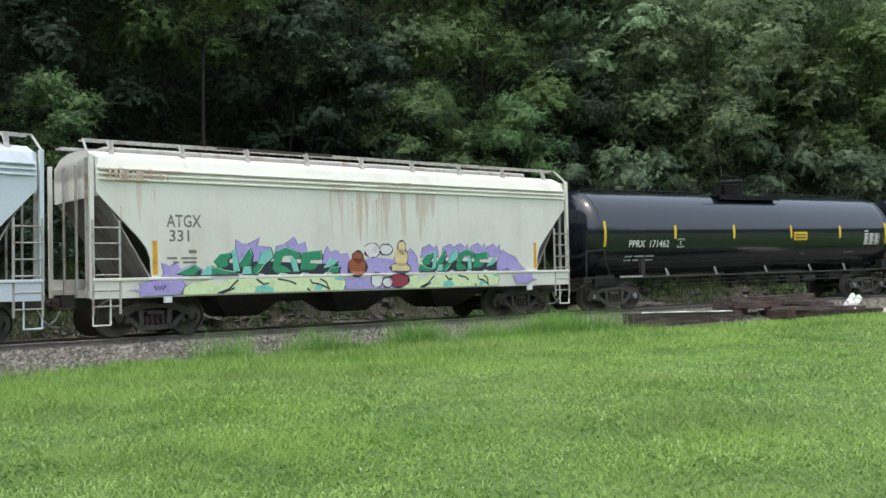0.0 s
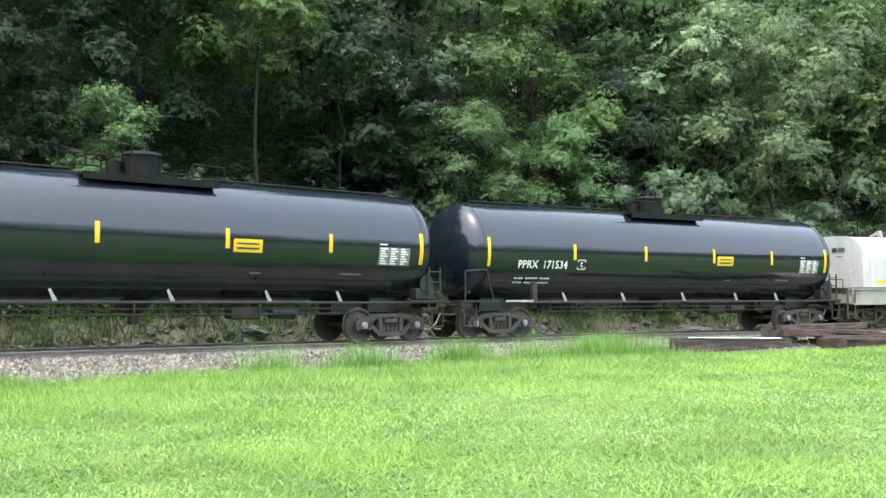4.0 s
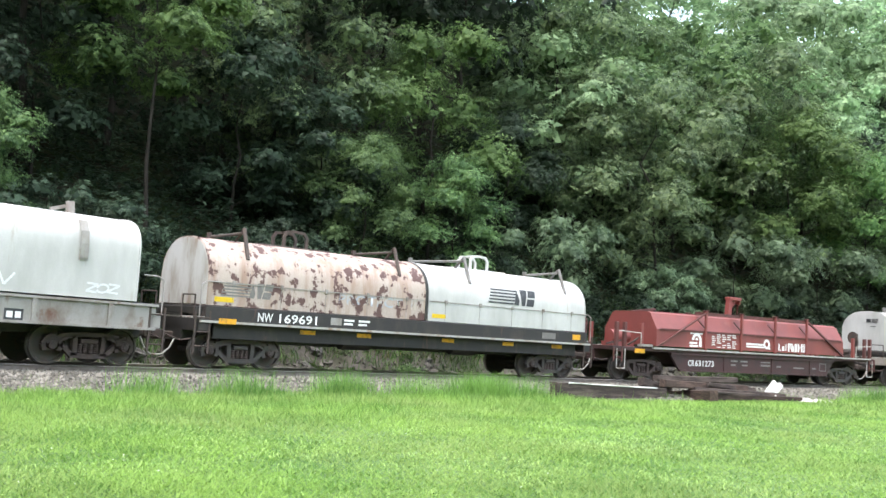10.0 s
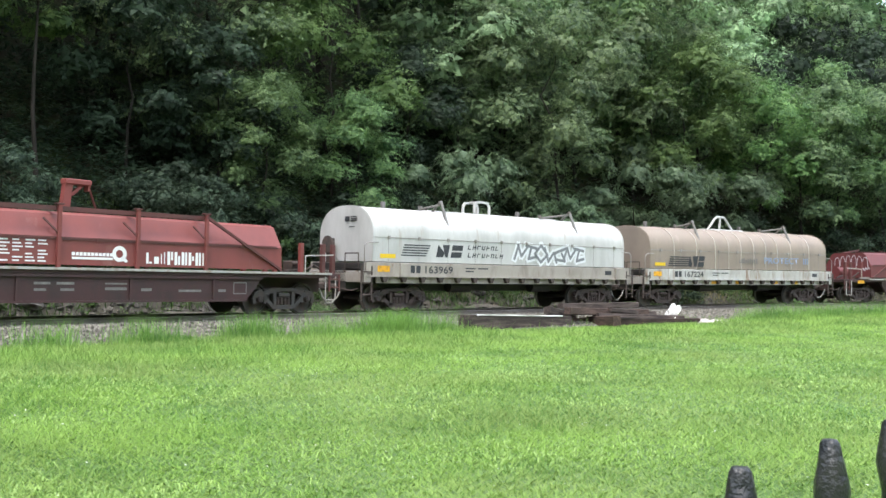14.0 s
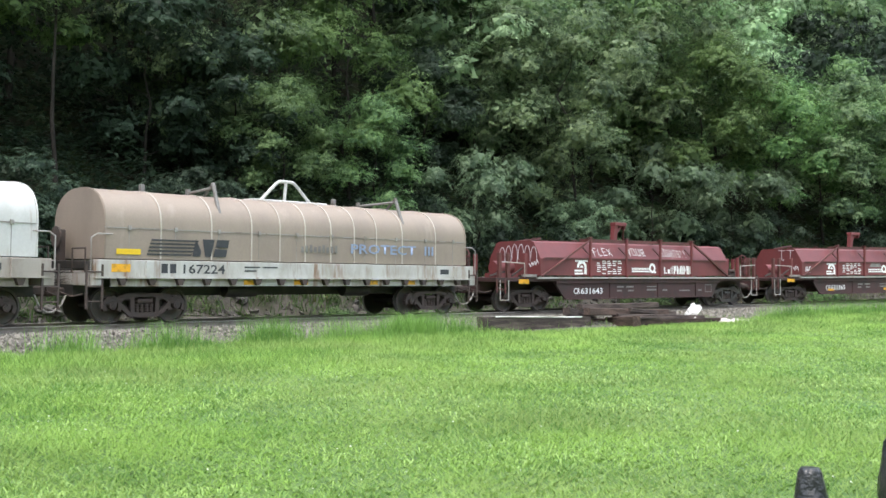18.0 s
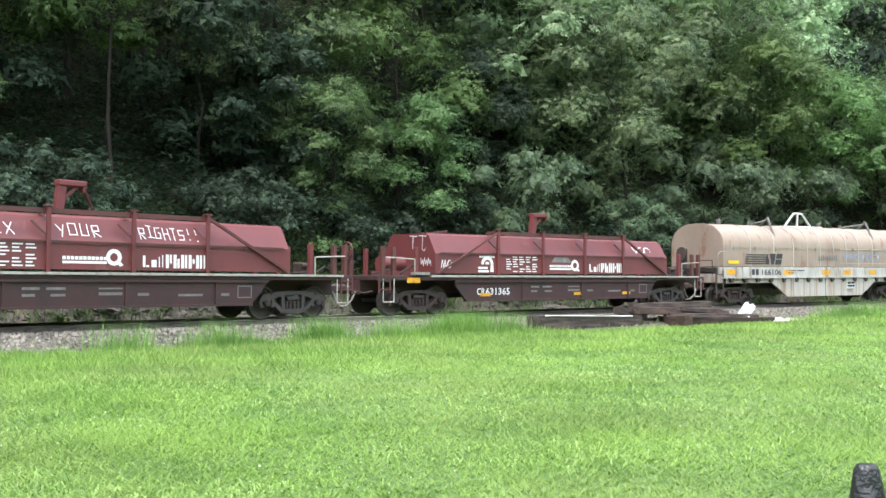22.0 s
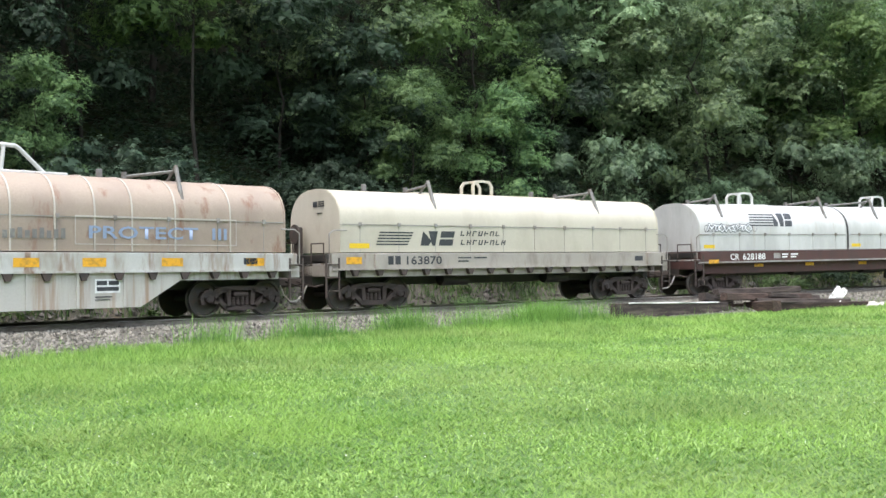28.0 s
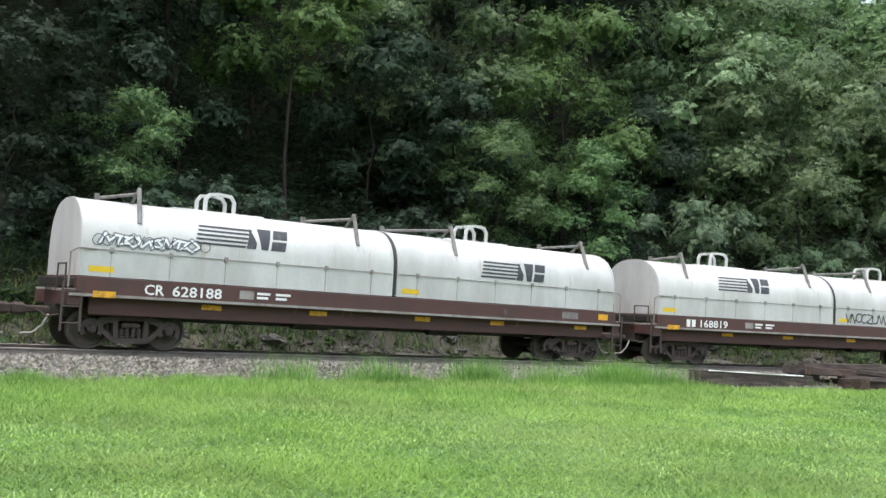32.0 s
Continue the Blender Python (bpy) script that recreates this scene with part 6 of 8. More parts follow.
def spray(name):
    cols = {"chalk": (0.72, 0.73, 0.74), "ink": (0.04, 0.04, 0.05), "smoke": (0.20, 0.205, 0.215), "faded_blue": (0.24, 0.30, 0.42)}
    if name not in SPRAYS:
        SPRAYS[name] = surface("spray_paint_" + name, cols[name], None, fine=30, rough=0.6, bump=0.0)
    return SPRAYS[name]


def scrawl(car, x0, x1, z0, z1, tone, put, seed, width=0.05, strokes=None):
    """Hand-drawn loops and strokes, no words."""
    rng = random.Random(seed)
    n = strokes or max(3, int((x1 - x0) / 0.32))
    sh = Shape()

    def line(pts):
        for a, b in zip(pts, pts[1:]):
            d = Vector((b[0] - a[0], b[1] - a[1]))
            if d.length > 1e-4:
                nn = Vector((-d.y, d.x)).normalized() * width / 2
                sh.add([put(a[0] - nn.x, a[1] - nn.y), put(b[0] - nn.x, b[1] - nn.y), put(b[0] + nn.x, b[1] + nn.y), put(a[0] + nn.x, a[1] + nn.y)], [(0, 1, 2, 3)])

    h = z1 - z0
    for i in range(n):
        cx, w = x0 + (x1 - x0) * (i + 0.5) / n, (x1 - x0) / n * 0.55
        kind = rng.choice("oovzn")
        zc, lean = z0 + h * rng.uniform(0.42, 0.58), rng.uniform(0.0, 0.3)
        if kind == "o":
            a0, a1 = rng.uniform(0, 6), rng.uniform(4.2, 6.3)
            line([(cx + w * math.cos(a0 + a1 * k / 12) + lean * h * 0.4 * math.sin(a0 + a1 * k / 12), zc + h * 0.42 * math.sin(a0 + a1 * k / 12)) for k in range(13)])
        else:
            pts = {"v": ((-1, 1), (0, -1), (1, 1)), "z": ((-1, 1), (1, 0.8), (-1, -0.8), (1, -1)), "n": ((-1, -1), (-0.7, 1), (0.6, -1), (1, 1))}[kind]
            fine = []
            for (ax, az), (bx, bz) in zip(pts, pts[1:]):
                fine += [(ax + (bx - ax) * k / 4, az + (bz - az) * k / 4) for k in range(5)]
            line([(cx + w * x * rng.uniform(0.9, 1.0) + lean * h * 0.3 * z, zc + h * 0.45 * z) for x, z in fine])
    return tagged(part("spray_scrawl", sh, spray(tone), car, "sprayed scrawl"), kind="stuff")


def block_tag(car, x0, x1, z0, z1, put, seed, n, rim, fill, edge=0.05):
    """A sprayed tag: fat angular strokes with a pale rim, no words."""
    rng = random.Random(seed)
    forms = (((0.0, 0.1, 0.3, 0.95), (0.3, 0.95, 0.55, 0.3), (0.55, 0.3, 1.0, 0.85)), ((0.1, 0.9, 0.9, 0.75), (0.5, 0.8, 0.3, 0.1), (0.3, 0.1, 0.95, 0.25)),
             ((0.0, 0.5, 0.5, 1.0), (0.5, 1.0, 1.0, 0.5), (0.0, 0.5, 0.5, 0.0), (0.5, 0.0, 1.0, 0.45)), ((0.05, 0.9, 0.3, 0.05), (0.3, 0.05, 0.75, 0.6), (0.75, 0.6, 0.95, 0.0)), ((0.1, 0.2, 0.9, 0.1), (0.9, 0.1, 0.6, 0.6), (0.1, 0.6, 0.95, 0.9)))
    w, h = (x1 - x0) / n, z1 - z0
    for i in range(n):
        lines = []
        lift = rng.uniform(-0.06, 0.06) * h
        for ax, az, bx, bz in forms[i % 5]:
            lines.append((x0 + w * (i - 0.15 + 1.3 * ax) + rng.uniform(-0.04, 0.04) * w, z0 + lift + h * az, x0 + w * (i - 0.15 + 1.3 * bx) + rng.uniform(-0.04, 0.04) * w, z0 + lift + h * bz))
        for tone, wide, out in ((rim, 0.11 * h + 1.5 * edge, 0.006), (fill, 0.055 * h + 0.4 * edge, 0.010)):
            for k, (ax, az, bx, bz) in enumerate(lines):
                d = Vector((bx - ax, bz - az)).normalized() * wide
                c = [(ax + (bx - ax) * q / 4, az + (bz - az) * q / 4) for q in range(5)]
                c[0], c[4] = (c[0][0] - d.x * 0.7, c[0][1] - d.y * 0.7), (c[4][0] + d.x * 0.7, c[4][1] + d.y * 0.7)
                sh = Shape()
                f = put(out + 0.0005 * k)
                for p, q in zip(c, c[1:]):
                    sh.add([f(p[0] + d.y, p[1] - d.x), f(q[0] + d.y, q[1] - d.x), f(q[0] - d.y, q[1] + d.x), f(p[0] - d.y, p[1] + d.x)], [(0, 1, 2, 3)])
                part("tag_stroke", sh, spray(tone), car)


def coil_two_hoods(s, L, trk, tones, sill, number, label):
    car = new_car("coil_car", label, s, trk)
    # lip is paler than the sill to hold the light its flange catches
    lip = {"sill_black": "galv", "sill_brown": "sill_grey"}[sill]
    for k, (tone, x0, x1) in enumerate(((tones[0], -L, -0.05), (tones[1], 0.05, L))):
        b = hood(car, x0, x1, M[tone], {"hood_rust": "peeling rust-stained hood", "hood_white": "white steel hood"}[tone])
        w = x1 - x0
        if tone == "hood_rust":
            part("end_panel", Shape().prism([(y * 0.97, z - 0.02 if z > 2 else z + 0.02) for y, z in arch()], x0 - 0.012, x0 + 0.01), M["sill_white"], b, "white stained end sheet")
        iron = M["post_steel"] if tone != "hood_rust" else M["running_red"]
        guides(b, x0 + w * (0.16 + 0.09 * k), x0 + w * (0.07 if k == 0 else 0.02), 3.42, iron)
        guides(b, x0 + w * 0.87, x0 + w * 0.73, 3.42, iron)
        lift_loop(b, x0 + w * (0.44 - 0.02 * k), 3.45, M["hood_white"] if tone != "hood_rust" else M["running_red"])
        put = arch_side()
        bars_logo(car, x0 + w * ((0.32, 0.35)[k] if tone != "hood_rust" else 0.05), (2.56, 2.36)[k] if tone != "hood_rust" else 1.9, w * (0.31 if tone != "hood_rust" else 0.22), 0.52 if tone != "hood_rust" else 0.40, M["letter" if tone != "hood_rust" else "grey_letter"], put)
        strip(car, [(x0 + 0.2, x0 + 0.75, 1.75, 1.88)], M["yellow"], put, "notice", "yellow notice")
        if tone == "hood_rust":
            lettering(car, "PROTECT  II", -3.2, 1.95, 0.40, M["worn_blue"], put, 2.8, "wording", "worn pale blue block letters")
    deck_and_ends(car, L + 0.22, sill, "running_red" if sill == "sill_brown" else "running", trk, 1.62, brake=False)
    for k in (-1, 1):
        part("side_sill", Shape().box(-L - 0.04, L + 0.04, *sorted((k * 1.5, k * 1.42)), 1.24, 1.63, 0.01), M[sill], car)
        part("sill_lip", Shape().box(-L - 0.2, L + 0.2, *sorted((k * 1.56, k * 1.38)), 1.20, 1.26), M[lip], car)
        part("under_sill", Shape().box(-L + 0.3, L - 0.3, *sorted((k * 1.3, k * 1.2)), 0.80, 1.2, 0.01), M[sill], car)
    p = PLAIN(-1.506)
    pre, num = number
    if pre:
        lettering(car, pre, -L + 1.45, 1.31, 0.33, M["white"], p, 0.46, "reporting_mark")
    else:
        strip(car, [(-L + 1.15, -L + 1.31, 1.30, 1.54), (-L + 1.37, -L + 1.53, 1.30, 1.54)], M["white"], p, "mark_block")
    lettering(car, num, -L + (2.1 if pre else 1.75), 1.31, 0.33, M["white"], p, 1.2, "car_number")
    strip(car, [(-L + 4.2, -L + 4.55, 1.46, 1.52), (-L + 4.7, -L + 5.1, 1.46, 1.52), (-L + 4.2, -L + 4.5, 1.36, 1.42), (-L + 4.7, -L + 5.0, 1.36, 1.42)], M["white"], p, "small_print")
    strip(car, [(L - 2.2, L - 1.55, 1.34, 1.54)], M["grey_letter"], p, "data_panel")
    for k in (-1, 1):
        part("end_plate", Shape().box(min(k * L, k * (L + 0.05)), max(k * L, k * (L + 0.05)), -1.42, 1.42, 1.3, 1.63, 0.01), M[sill], car)
    part("end_number", Shape().box(-L - 0.058, -L - 0.05, -1.15, -0.55, 1.42, 1.54), M["letter"], car)
    for j in range(5):
        part("end_mark", Shape().box(-L - 0.063, -L - 0.058, -1.10 + 0.1 * j, -1.04 + 0.1 * j, 1.45, 1.51), M["white"], car)
    strip(car, [(-L + 3.75, -L + 4.12, 1.34, 1.54)], M["sill_grey"], p, "data_panel")
    marker_row(car, (-L + 0.3,), 1.19, -1.56, 0.5, 0.14)
    marker_row(car, (-L + 2.9, -2.4, 0.8, 3.4, L - 1.5), 1.03, -1.3, 0.5, 0.12)
    marker_row(car, (L - 0.7,), 1.36, -1.5, 0.4, 0.18)
    part("coupling_gap_ring", Shape().prism([(y * 1.02, z + 0.02) for y, z in arch()], -0.045, 0.045), M["black"], car, smooth=40)
    return car


def coil_single(s, L, trk, hood_tone, sill, number, label, style):
    """One hood over a ledge sill with a row of brackets; style picks lettering and lifting gear."""
    car = new_car("coil_car", label, s, trk)
    tan = hood_tone in ("hood_tan", "hood_peach")
    top = 3.45
    b = hood(car, -L, L, M[hood_tone], {"hood_tan": "dusty tan ribbed hood", "hood_peach": "peach ribbed hood with rust stains", "hood_cream": "cream steel hood", "hood_white": "white steel hood"}[hood_tone], True, 10 if tan else 0, top=top, shoulder=2.42)
    put = arch_side(0.030 if tan else 0.005, top=top, shoulder=2.42)
    for x, reach in ((-L * 0.485, 0.35), (L * 0.565, 1.0)):
        guides(b, x, x - reach, top - 0.02, M["post_steel"])
        part("far_guide", Shape().box(x - 1.25, x - 1.13, 0.7, 0.82, top - 0.4, top + 0.3, 0.02), M["post_steel"], b)
    if tan:
        lift_frame(b, 0.0, top + 0.02, M["hood_white"])
        bars_logo(car, -5.33, 1.74, 2.5, 0.46, M["letter"], put)
        strip(car, [(-0.5 + 0.155 * i, -0.40 + 0.155 * i, 1.93, 2.10 + 0.03 * (i % 3)) for i in range(9)], M["grey_letter"], put, "name_marking", "dark script-like bars")
        lettering(car, "PROTECT  III", 1.37, 1.95, 0.40, spray("faded_blue"), put, 3.5, "sprayed_wording", "faded blue block letters")
        if hood_tone == "hood_peach":
            strip(car, [(1.05, 5.15, 1.80, 1.825), (1.05, 5.15, 2.42, 2.445), (1.05, 1.075, 1.80, 2.44), (5.125, 5.15, 1.80, 2.44)], M["rib_tan"], put, "wording_frame", "thin pale painted frame round the letters", 3)
    else:
        lift_loop(b, -0.55, top, M[hood_tone])
        part("ridge_plate", Shape().box(-L * 0.5, L * 0.55, -0.3, 0.3, top - 0.1, top + 0.03, 0.02), M[hood_tone], b)
        bars_logo(car, -5.3, 1.84, 2.1, 0.42, M["letter"], put, False)
        sl = lambda o, q, d0, d1, q2: [(o + 0.1 * q + d0, 1.84 + 0.42 * q), (o + 0.1 * q + d1, 1.84 + 0.42 * q), (o + 0.1 * q2 + d1, 1.84 + 0.42 * q2), (o + 0.1 * q2 + d0, 1.84 + 0.42 * q2)]
        o = -3.78
        for block in ([[(o, 1.84), (o + 0.3, 1.84), (o + 0.4, 1.98), (o + 0.1, 2.26)], [(o + 0.3, 2.26), (o + 0.63, 2.26), (o + 0.53, 1.84), (o + 0.42, 1.84)]] + [sl(o + 0.66, 0, 0, 0.5, 0.44), sl(o + 0.66, 0.56, 0, 0.5, 1)]):
            polys(car, [block], M["letter"], put, "logo_shape")
        marks = []
        for z, n in ((2.13, 7), (1.86, 8)):
            for i in range(n):
                a = -2.32 + 0.225 * i
                tilt = lambda x0, x1, z0, z1: [(x0 + z0 * 0.28, z + z0), (x1 + z0 * 0.28, z + z0), (x1 + z1 * 0.28, z + z1), (x0 + z1 * 0.28, z + z1)]
                marks += [tilt(a, a + 0.045, 0, 0.15), tilt(a + 0.045, a + 0.15, *((0.0, 0.035), (0.06, 0.095), (0.115, 0.15))[i % 3])]
                if i % 2:
                    marks.append(tilt(a + 0.11, a + 0.155, 0.0, 0.15))
        polys(car, marks, M["letter"], put, "name_marking", "two rows of dark slanted letter-sized strokes")
    strip(car, [(-L + 0.3, -L + 0.95, 1.76, 1.9)], M["yellow"], put, "notice", "yellow notice")
    deck_and_ends(car, L + 0.38, sill, "running_red", trk, 1.62)
    bracket_sill(car, L + 0.3, sill, brackets=16)
    p = PLAIN(-1.506)
    strip(car, [(-4.95, -4.77, 1.30, 1.54), (-4.71, -4.53, 1.30, 1.54)], M["letter"], p, "mark_block")
    lettering(car, number, -4.32, 1.30, 0.33, M["letter"], p, 1.25, "car_number")
    strip(car, [(-L + 4.0, -L + 4.5, 1.46, 1.50), (-L + 4.6, -L + 5.1, 1.46, 1.50), (-L + 4.0, -L + 4.4, 1.36, 1.40), (L - 1.3, L - 0.9, 1.34, 1.5)], M["letter"], p, "small_print")
    marker_row(car, (-L + 0.15,), 1.32, -1.5, 0.5, 0.2)
    part("jack_plate", Shape().box(-L + 1.05, -L + 1.4, -1.58, -1.5, 1.15, 1.62, 0.02), M[sill], car)
    part("jack_plate", Shape().box(L - 0.7, L - 0.4, -1.58, -1.5, 1.15, 1.62, 0.02), M[sill], car)
    return car


STROKES = {
    "F": "00-02-12 01-71", "L": "02-00-10", "E": "12-02-00-10 01-71", "X": "00-12 02-10", "Y": "02-51 12-50", "O": "00-02-12-10-00", "U": "02-00-10-12",
    "R": "00-02-92-91-01-10", "I": "02-12 52-50 00-10", "G": "12-02-00-10-11-61", "H": "00-02 10-12 01-11", "T": "02-12 52-50", "S": "12-02-01-11-10-00", "!": "52-51 50-60"}


def hand_word(car, word, x, z, width, height, put):
    """A word sprayed by hand in thin capitals; the stroke table gives tenths across and halves up."""
    rng = random.Random(word)
    sh = Shape()
    adv = width / len(word)
    for i, ch in enumerate(word):
        dz, k = rng.uniform(-0.03, 0.03), rng.uniform(0.9, 1.1)
        for stroke in STROKES[ch].split():
            pts = []
            for p in stroke.split("-"):
                u = {"0": 0.0, "1": 1.0}.get(p[0], int(p[0]) / 10)
                pts.append((x + adv * (i + 0.12 + 0.62 * u) + rng.uniform(-0.015, 0.015), z + dz + k * height * int(p[1]) / 2 + rng.uniform(-0.012, 0.012)))
            for a, b in zip(pts, pts[1:]):
                d = Vector((b[0] - a[0], b[1] - a[1])).normalized() * 0.0115
                sh.add([put(a[0] + d.y - d.x, a[1] - d.x - d.y), put(b[0] + d.y + d.x, b[1] - d.x + d.y), put(b[0] - d.y + d.x, b[1] + d.x + d.y), put(a[0] - d.y - d.x, a[1] + d.x - d.y)], [(0, 1, 2, 3)])
    return tagged(part("sprayed_word", sh, M["white"], car, "white hand-sprayed word"), kind="stuff")


# -- red coil cars with an outside frame --
def coil_red(s, number, scrawls):
    car = new_car("coil_car", "oxide red coil car with faceted hood and outside frame", s, 6.15)
    m, dk = M["red" if scrawls else "red_fresh"], M["red_dark"]
    sec = [(-1.40, 1.32), (-1.38, 1.95), (-1.02, 2.53), (-0.86, 2.60), (0.86, 2.60), (1.02, 2.53), (1.38, 1.95), (1.40, 1.32)]
    v = [(x, y, z) for x in (-5.75, 5.75) for y, z in sec]
    n = len(sec)
    # ends lean in a little towards the top
    v = [(x * (1 - 0.004 * max(0.0, (z - 1.32) / 1.42)), y, z) for x, y, z in v]
    f = [(i, (i + 1) % n, n + (i + 1) % n, n + i) for i in range(n)] + [tuple(range(n - 1, -1, -1)), tuple(range(n, 2 * n))]
    part("hood", Shape().add(v, f), m, car, "faceted oxide red hood")
    seam = Shape()
    for y in (-1.405, 1.385):
        seam.box(-5.6, 5.6, y, y + 0.02, 1.91, 1.95)
    part("seam", seam, dk, car)
    tops = (-3.12, -1.03, 1.06, 3.12)
    for y in (-1.5, 1.5):
        k = 1 if y > 0 else -1
        for x in tops:
            part("frame_post", Shape().box(x - 0.045, x + 0.045, *sorted((k * 1.39, k * 1.47)), 1.25, 2.74, 0.008), m, car)
            part("post_stub", Shape().box(x - 0.05, x + 0.05, *sorted((k * 1.40, k * 0.9)), 2.62, 2.72), dk, car)
            part("post_cap", Shape().box(x - 0.09, x + 0.09, *sorted((k * 1.33, k * 1.49)), 2.74, 2.78, 0.008), dk, car)
            if abs(x) < 3.5:
                part("gusset", Shape().bar((x - 0.34, k * 1.30, 2.42), (x - 0.04, k * 1.42, 2.10), 0.04, 0.04), dk, car)
        part("top_rail", Shape().box(-3.15, 3.15, *sorted((k * 1.30, k * 1.36)), 2.60, 2.71), dk, car)
        part("brace", Shape().bar((-5.70, k * 1.44, 1.30), (-3.12, k * 1.44, 2.68), 0.07, 0.06), dk, car)
        part("brace", Shape().bar((5.70, k * 1.44, 1.30), (3.12, k * 1.44, 2.68), 0.07, 0.07), dk, car)
        part("knee_rib", Shape().box(-5.55, 5.55, *sorted((k * 1.39, k * 1.415)), 1.955, 1.985), dk, car)
        for x in (-4.3, -2.2, 0.0, 2.2, 4.3):
            part("cross_bolt", Shape().box(x - 0.06, x + 0.06, *sorted((k * 1.38, k * 1.43)), 1.90, 1.95), dk, car)
    part("top_walk", Shape().box(-3.2, 3.2, 0.9, 1.25, 2.66, 2.70).bar((-4.6, 1.2, 2.62), (-3.1, 1.3, 2.80), 0.06, 0.08), dk, car)
    part("lifting_bracket", Shape().bar((-0.18, 0, 2.72), (-0.10, 0, 3.42), 0.2, 0.2).box(-0.22, 0.48, -0.14, 0.14, 3.36, 3.5, 0.02).bar((0.0, 0, 3.1), (0.3, 0, 3.38), 0.08, 0.08).bar((0.42, 0, 3.22), (0.45, 0, 3.4), 0.2, 0.06), m, car, "red crane-hook bracket")
    if scrawls < 2:
        part("bracket_leg", Shape().bar((0.46, 0, 3.36), (0.98, 0.5, 2.78), 0.05, 0.05), dk, car)
    # deck with a pale edge, deep side girder between the trucks
    # deck in dark girder paint, standing for the shadow recess under its edge
    part("deck", Shape().box(-8.0, 8.0, -1.45, 1.45, 1.10, 1.24, 0.01), M["girder"], car)
    part("deck_edge", Shape().box(-6.0, 7.6, -1.53, -1.44, 1.20, 1.26), M["galv"], car, "worn pale deck edge")
    part("deck_edge", Shape().box(-6.0, 7.6, 1.44, 1.53, 1.20, 1.26), M["galv"], car)
    g = [(-4.95, 0.95), (-4.5, 0.46), (4.5, 0.46), (4.95, 0.95), (4.95, 1.06), (-4.95, 1.06)]
    for y0, y1 in ((-1.42, -1.34), (1.34, 1.42)):
        part("side_girder", Shape().slab(g, y0, y1), M["girder"], car)
    part("girder_flange", Shape().box(-4.5, 4.5, -1.48, -1.3, 0.42, 0.47).box(-5.0, 5.0, -1.48, -1.3, 1.03, 1.1), M["girder"], car)
    for x in (-2.0, 0.9, 3.4):
        part("stiffener", Shape().box(x - 0.04, x + 0.04, -1.46, -1.42, 0.47, 1.04), M["girder"], car)
    part("centre_sill", Shape().box(-8.0, 8.0, -0.5, 0.5, 0.66, 1.1, 0.02), M["girder"], car)
    for e in (-1, 1):
        truck(car, e * 6.15, "running_red" if e < 0 else "running")
        coupler(car, e * 8.0, e)
        for x in (6.5, 7.35, 7.75):
            part("stake", Shape().box(e * x - 0.06, e * x + 0.06, -1.42, -1.3, 1.2, 2.12, 0.01), dk if x > 7 else m, car)
            part("stake", Shape().box(e * x - 0.06, e * x + 0.06, 1.3, 1.42, 1.2, 2.12, 0.01), m, car)
        grab(car, [(e * 6.6, -1.45, 1.25), (e * 6.6, -1.45, 1.75), (e * 7.7, -1.45, 1.8)], M["galv"], 0.02, "handrail")
        step(car, e * 7.6, -1.47, 0.45, 1.15, M["galv"])
        ladder(car, e * 7.75 - 0.2, e * 7.75 + 0.2, -1.47, 0.7, 1.2, 2, dk)
    part("air_cylinder", Shape().tube((-7.2, -0.4, 1.6), (-6.3, -0.4, 1.6), 0.24, 0.24, 16).box(-7.3, -6.2, -0.7, -0.1, 1.24, 1.4), m, car, smooth=40)
    rim = [(-7.92, 0.3 + 0.27 * math.cos(2 * math.pi * i / 18), 2.0 + 0.27 * math.sin(2 * math.pi * i / 18)) for i in range(19)]
    part("brake_wheel", Shape().path(rim, 0.025, 6), dk, car)
    for i in range(5):
        q = 2 * math.pi * i / 5
        part("wheel_spoke", Shape().bar((-7.92, 0.3, 2.0), (-7.92, 0.3 + 0.26 * math.cos(q), 2.0 + 0.26 * math.sin(q)), 0.03, 0.03), dk, car)
    part("brake_stand", Shape().box(-7.9, -7.76, 0.2, 0.4, 1.24, 2.06, 0.01), dk, car)
    part("brake_lever", Shape().bar((-7.8, -0.9, 1.3), (-6.5, -0.5, 1.5), 0.05, 0.07).bar((-6.9, -1.1, 1.3), (-6.4, -1.2, 1.62), 0.05, 0.06), M["running_red"], car)
    part("brake_valve", Shape().box(6.5, 6.95, -0.95, -0.55, 1.24, 1.60, 0.03).tube((6.6, -0.9, 1.5), (6.6, -1.15, 1.5), 0.07, 0.07, 10), M["running_red"], car)
    part("air_pipe", Shape().path([(6.1, -1.1, 1.3), (6.9, -1.15, 1.34), (7.3, -1.0, 1.5), (7.8, -0.9, 1.3)], 0.025), M["running_red"], car)
    part("deck_plate", Shape().box(-6.75, -6.05, -1.52, -1.43, 1.27, 1.36), M["sill_grey"], car, "pale worn edge plate")
    p = lambda x, z: (x, -1.40 - 0.006 + 0.02 * max(0.0, min(1.0, (z - 1.32) / 0.7)), z)
    # maker's emblem drawn as plain shapes, notice block and slogans as bars
    arc = lambda r, i: (-3.57 + r * math.cos(math.pi * i / 10), 1.62 + r * math.sin(math.pi * i / 10))
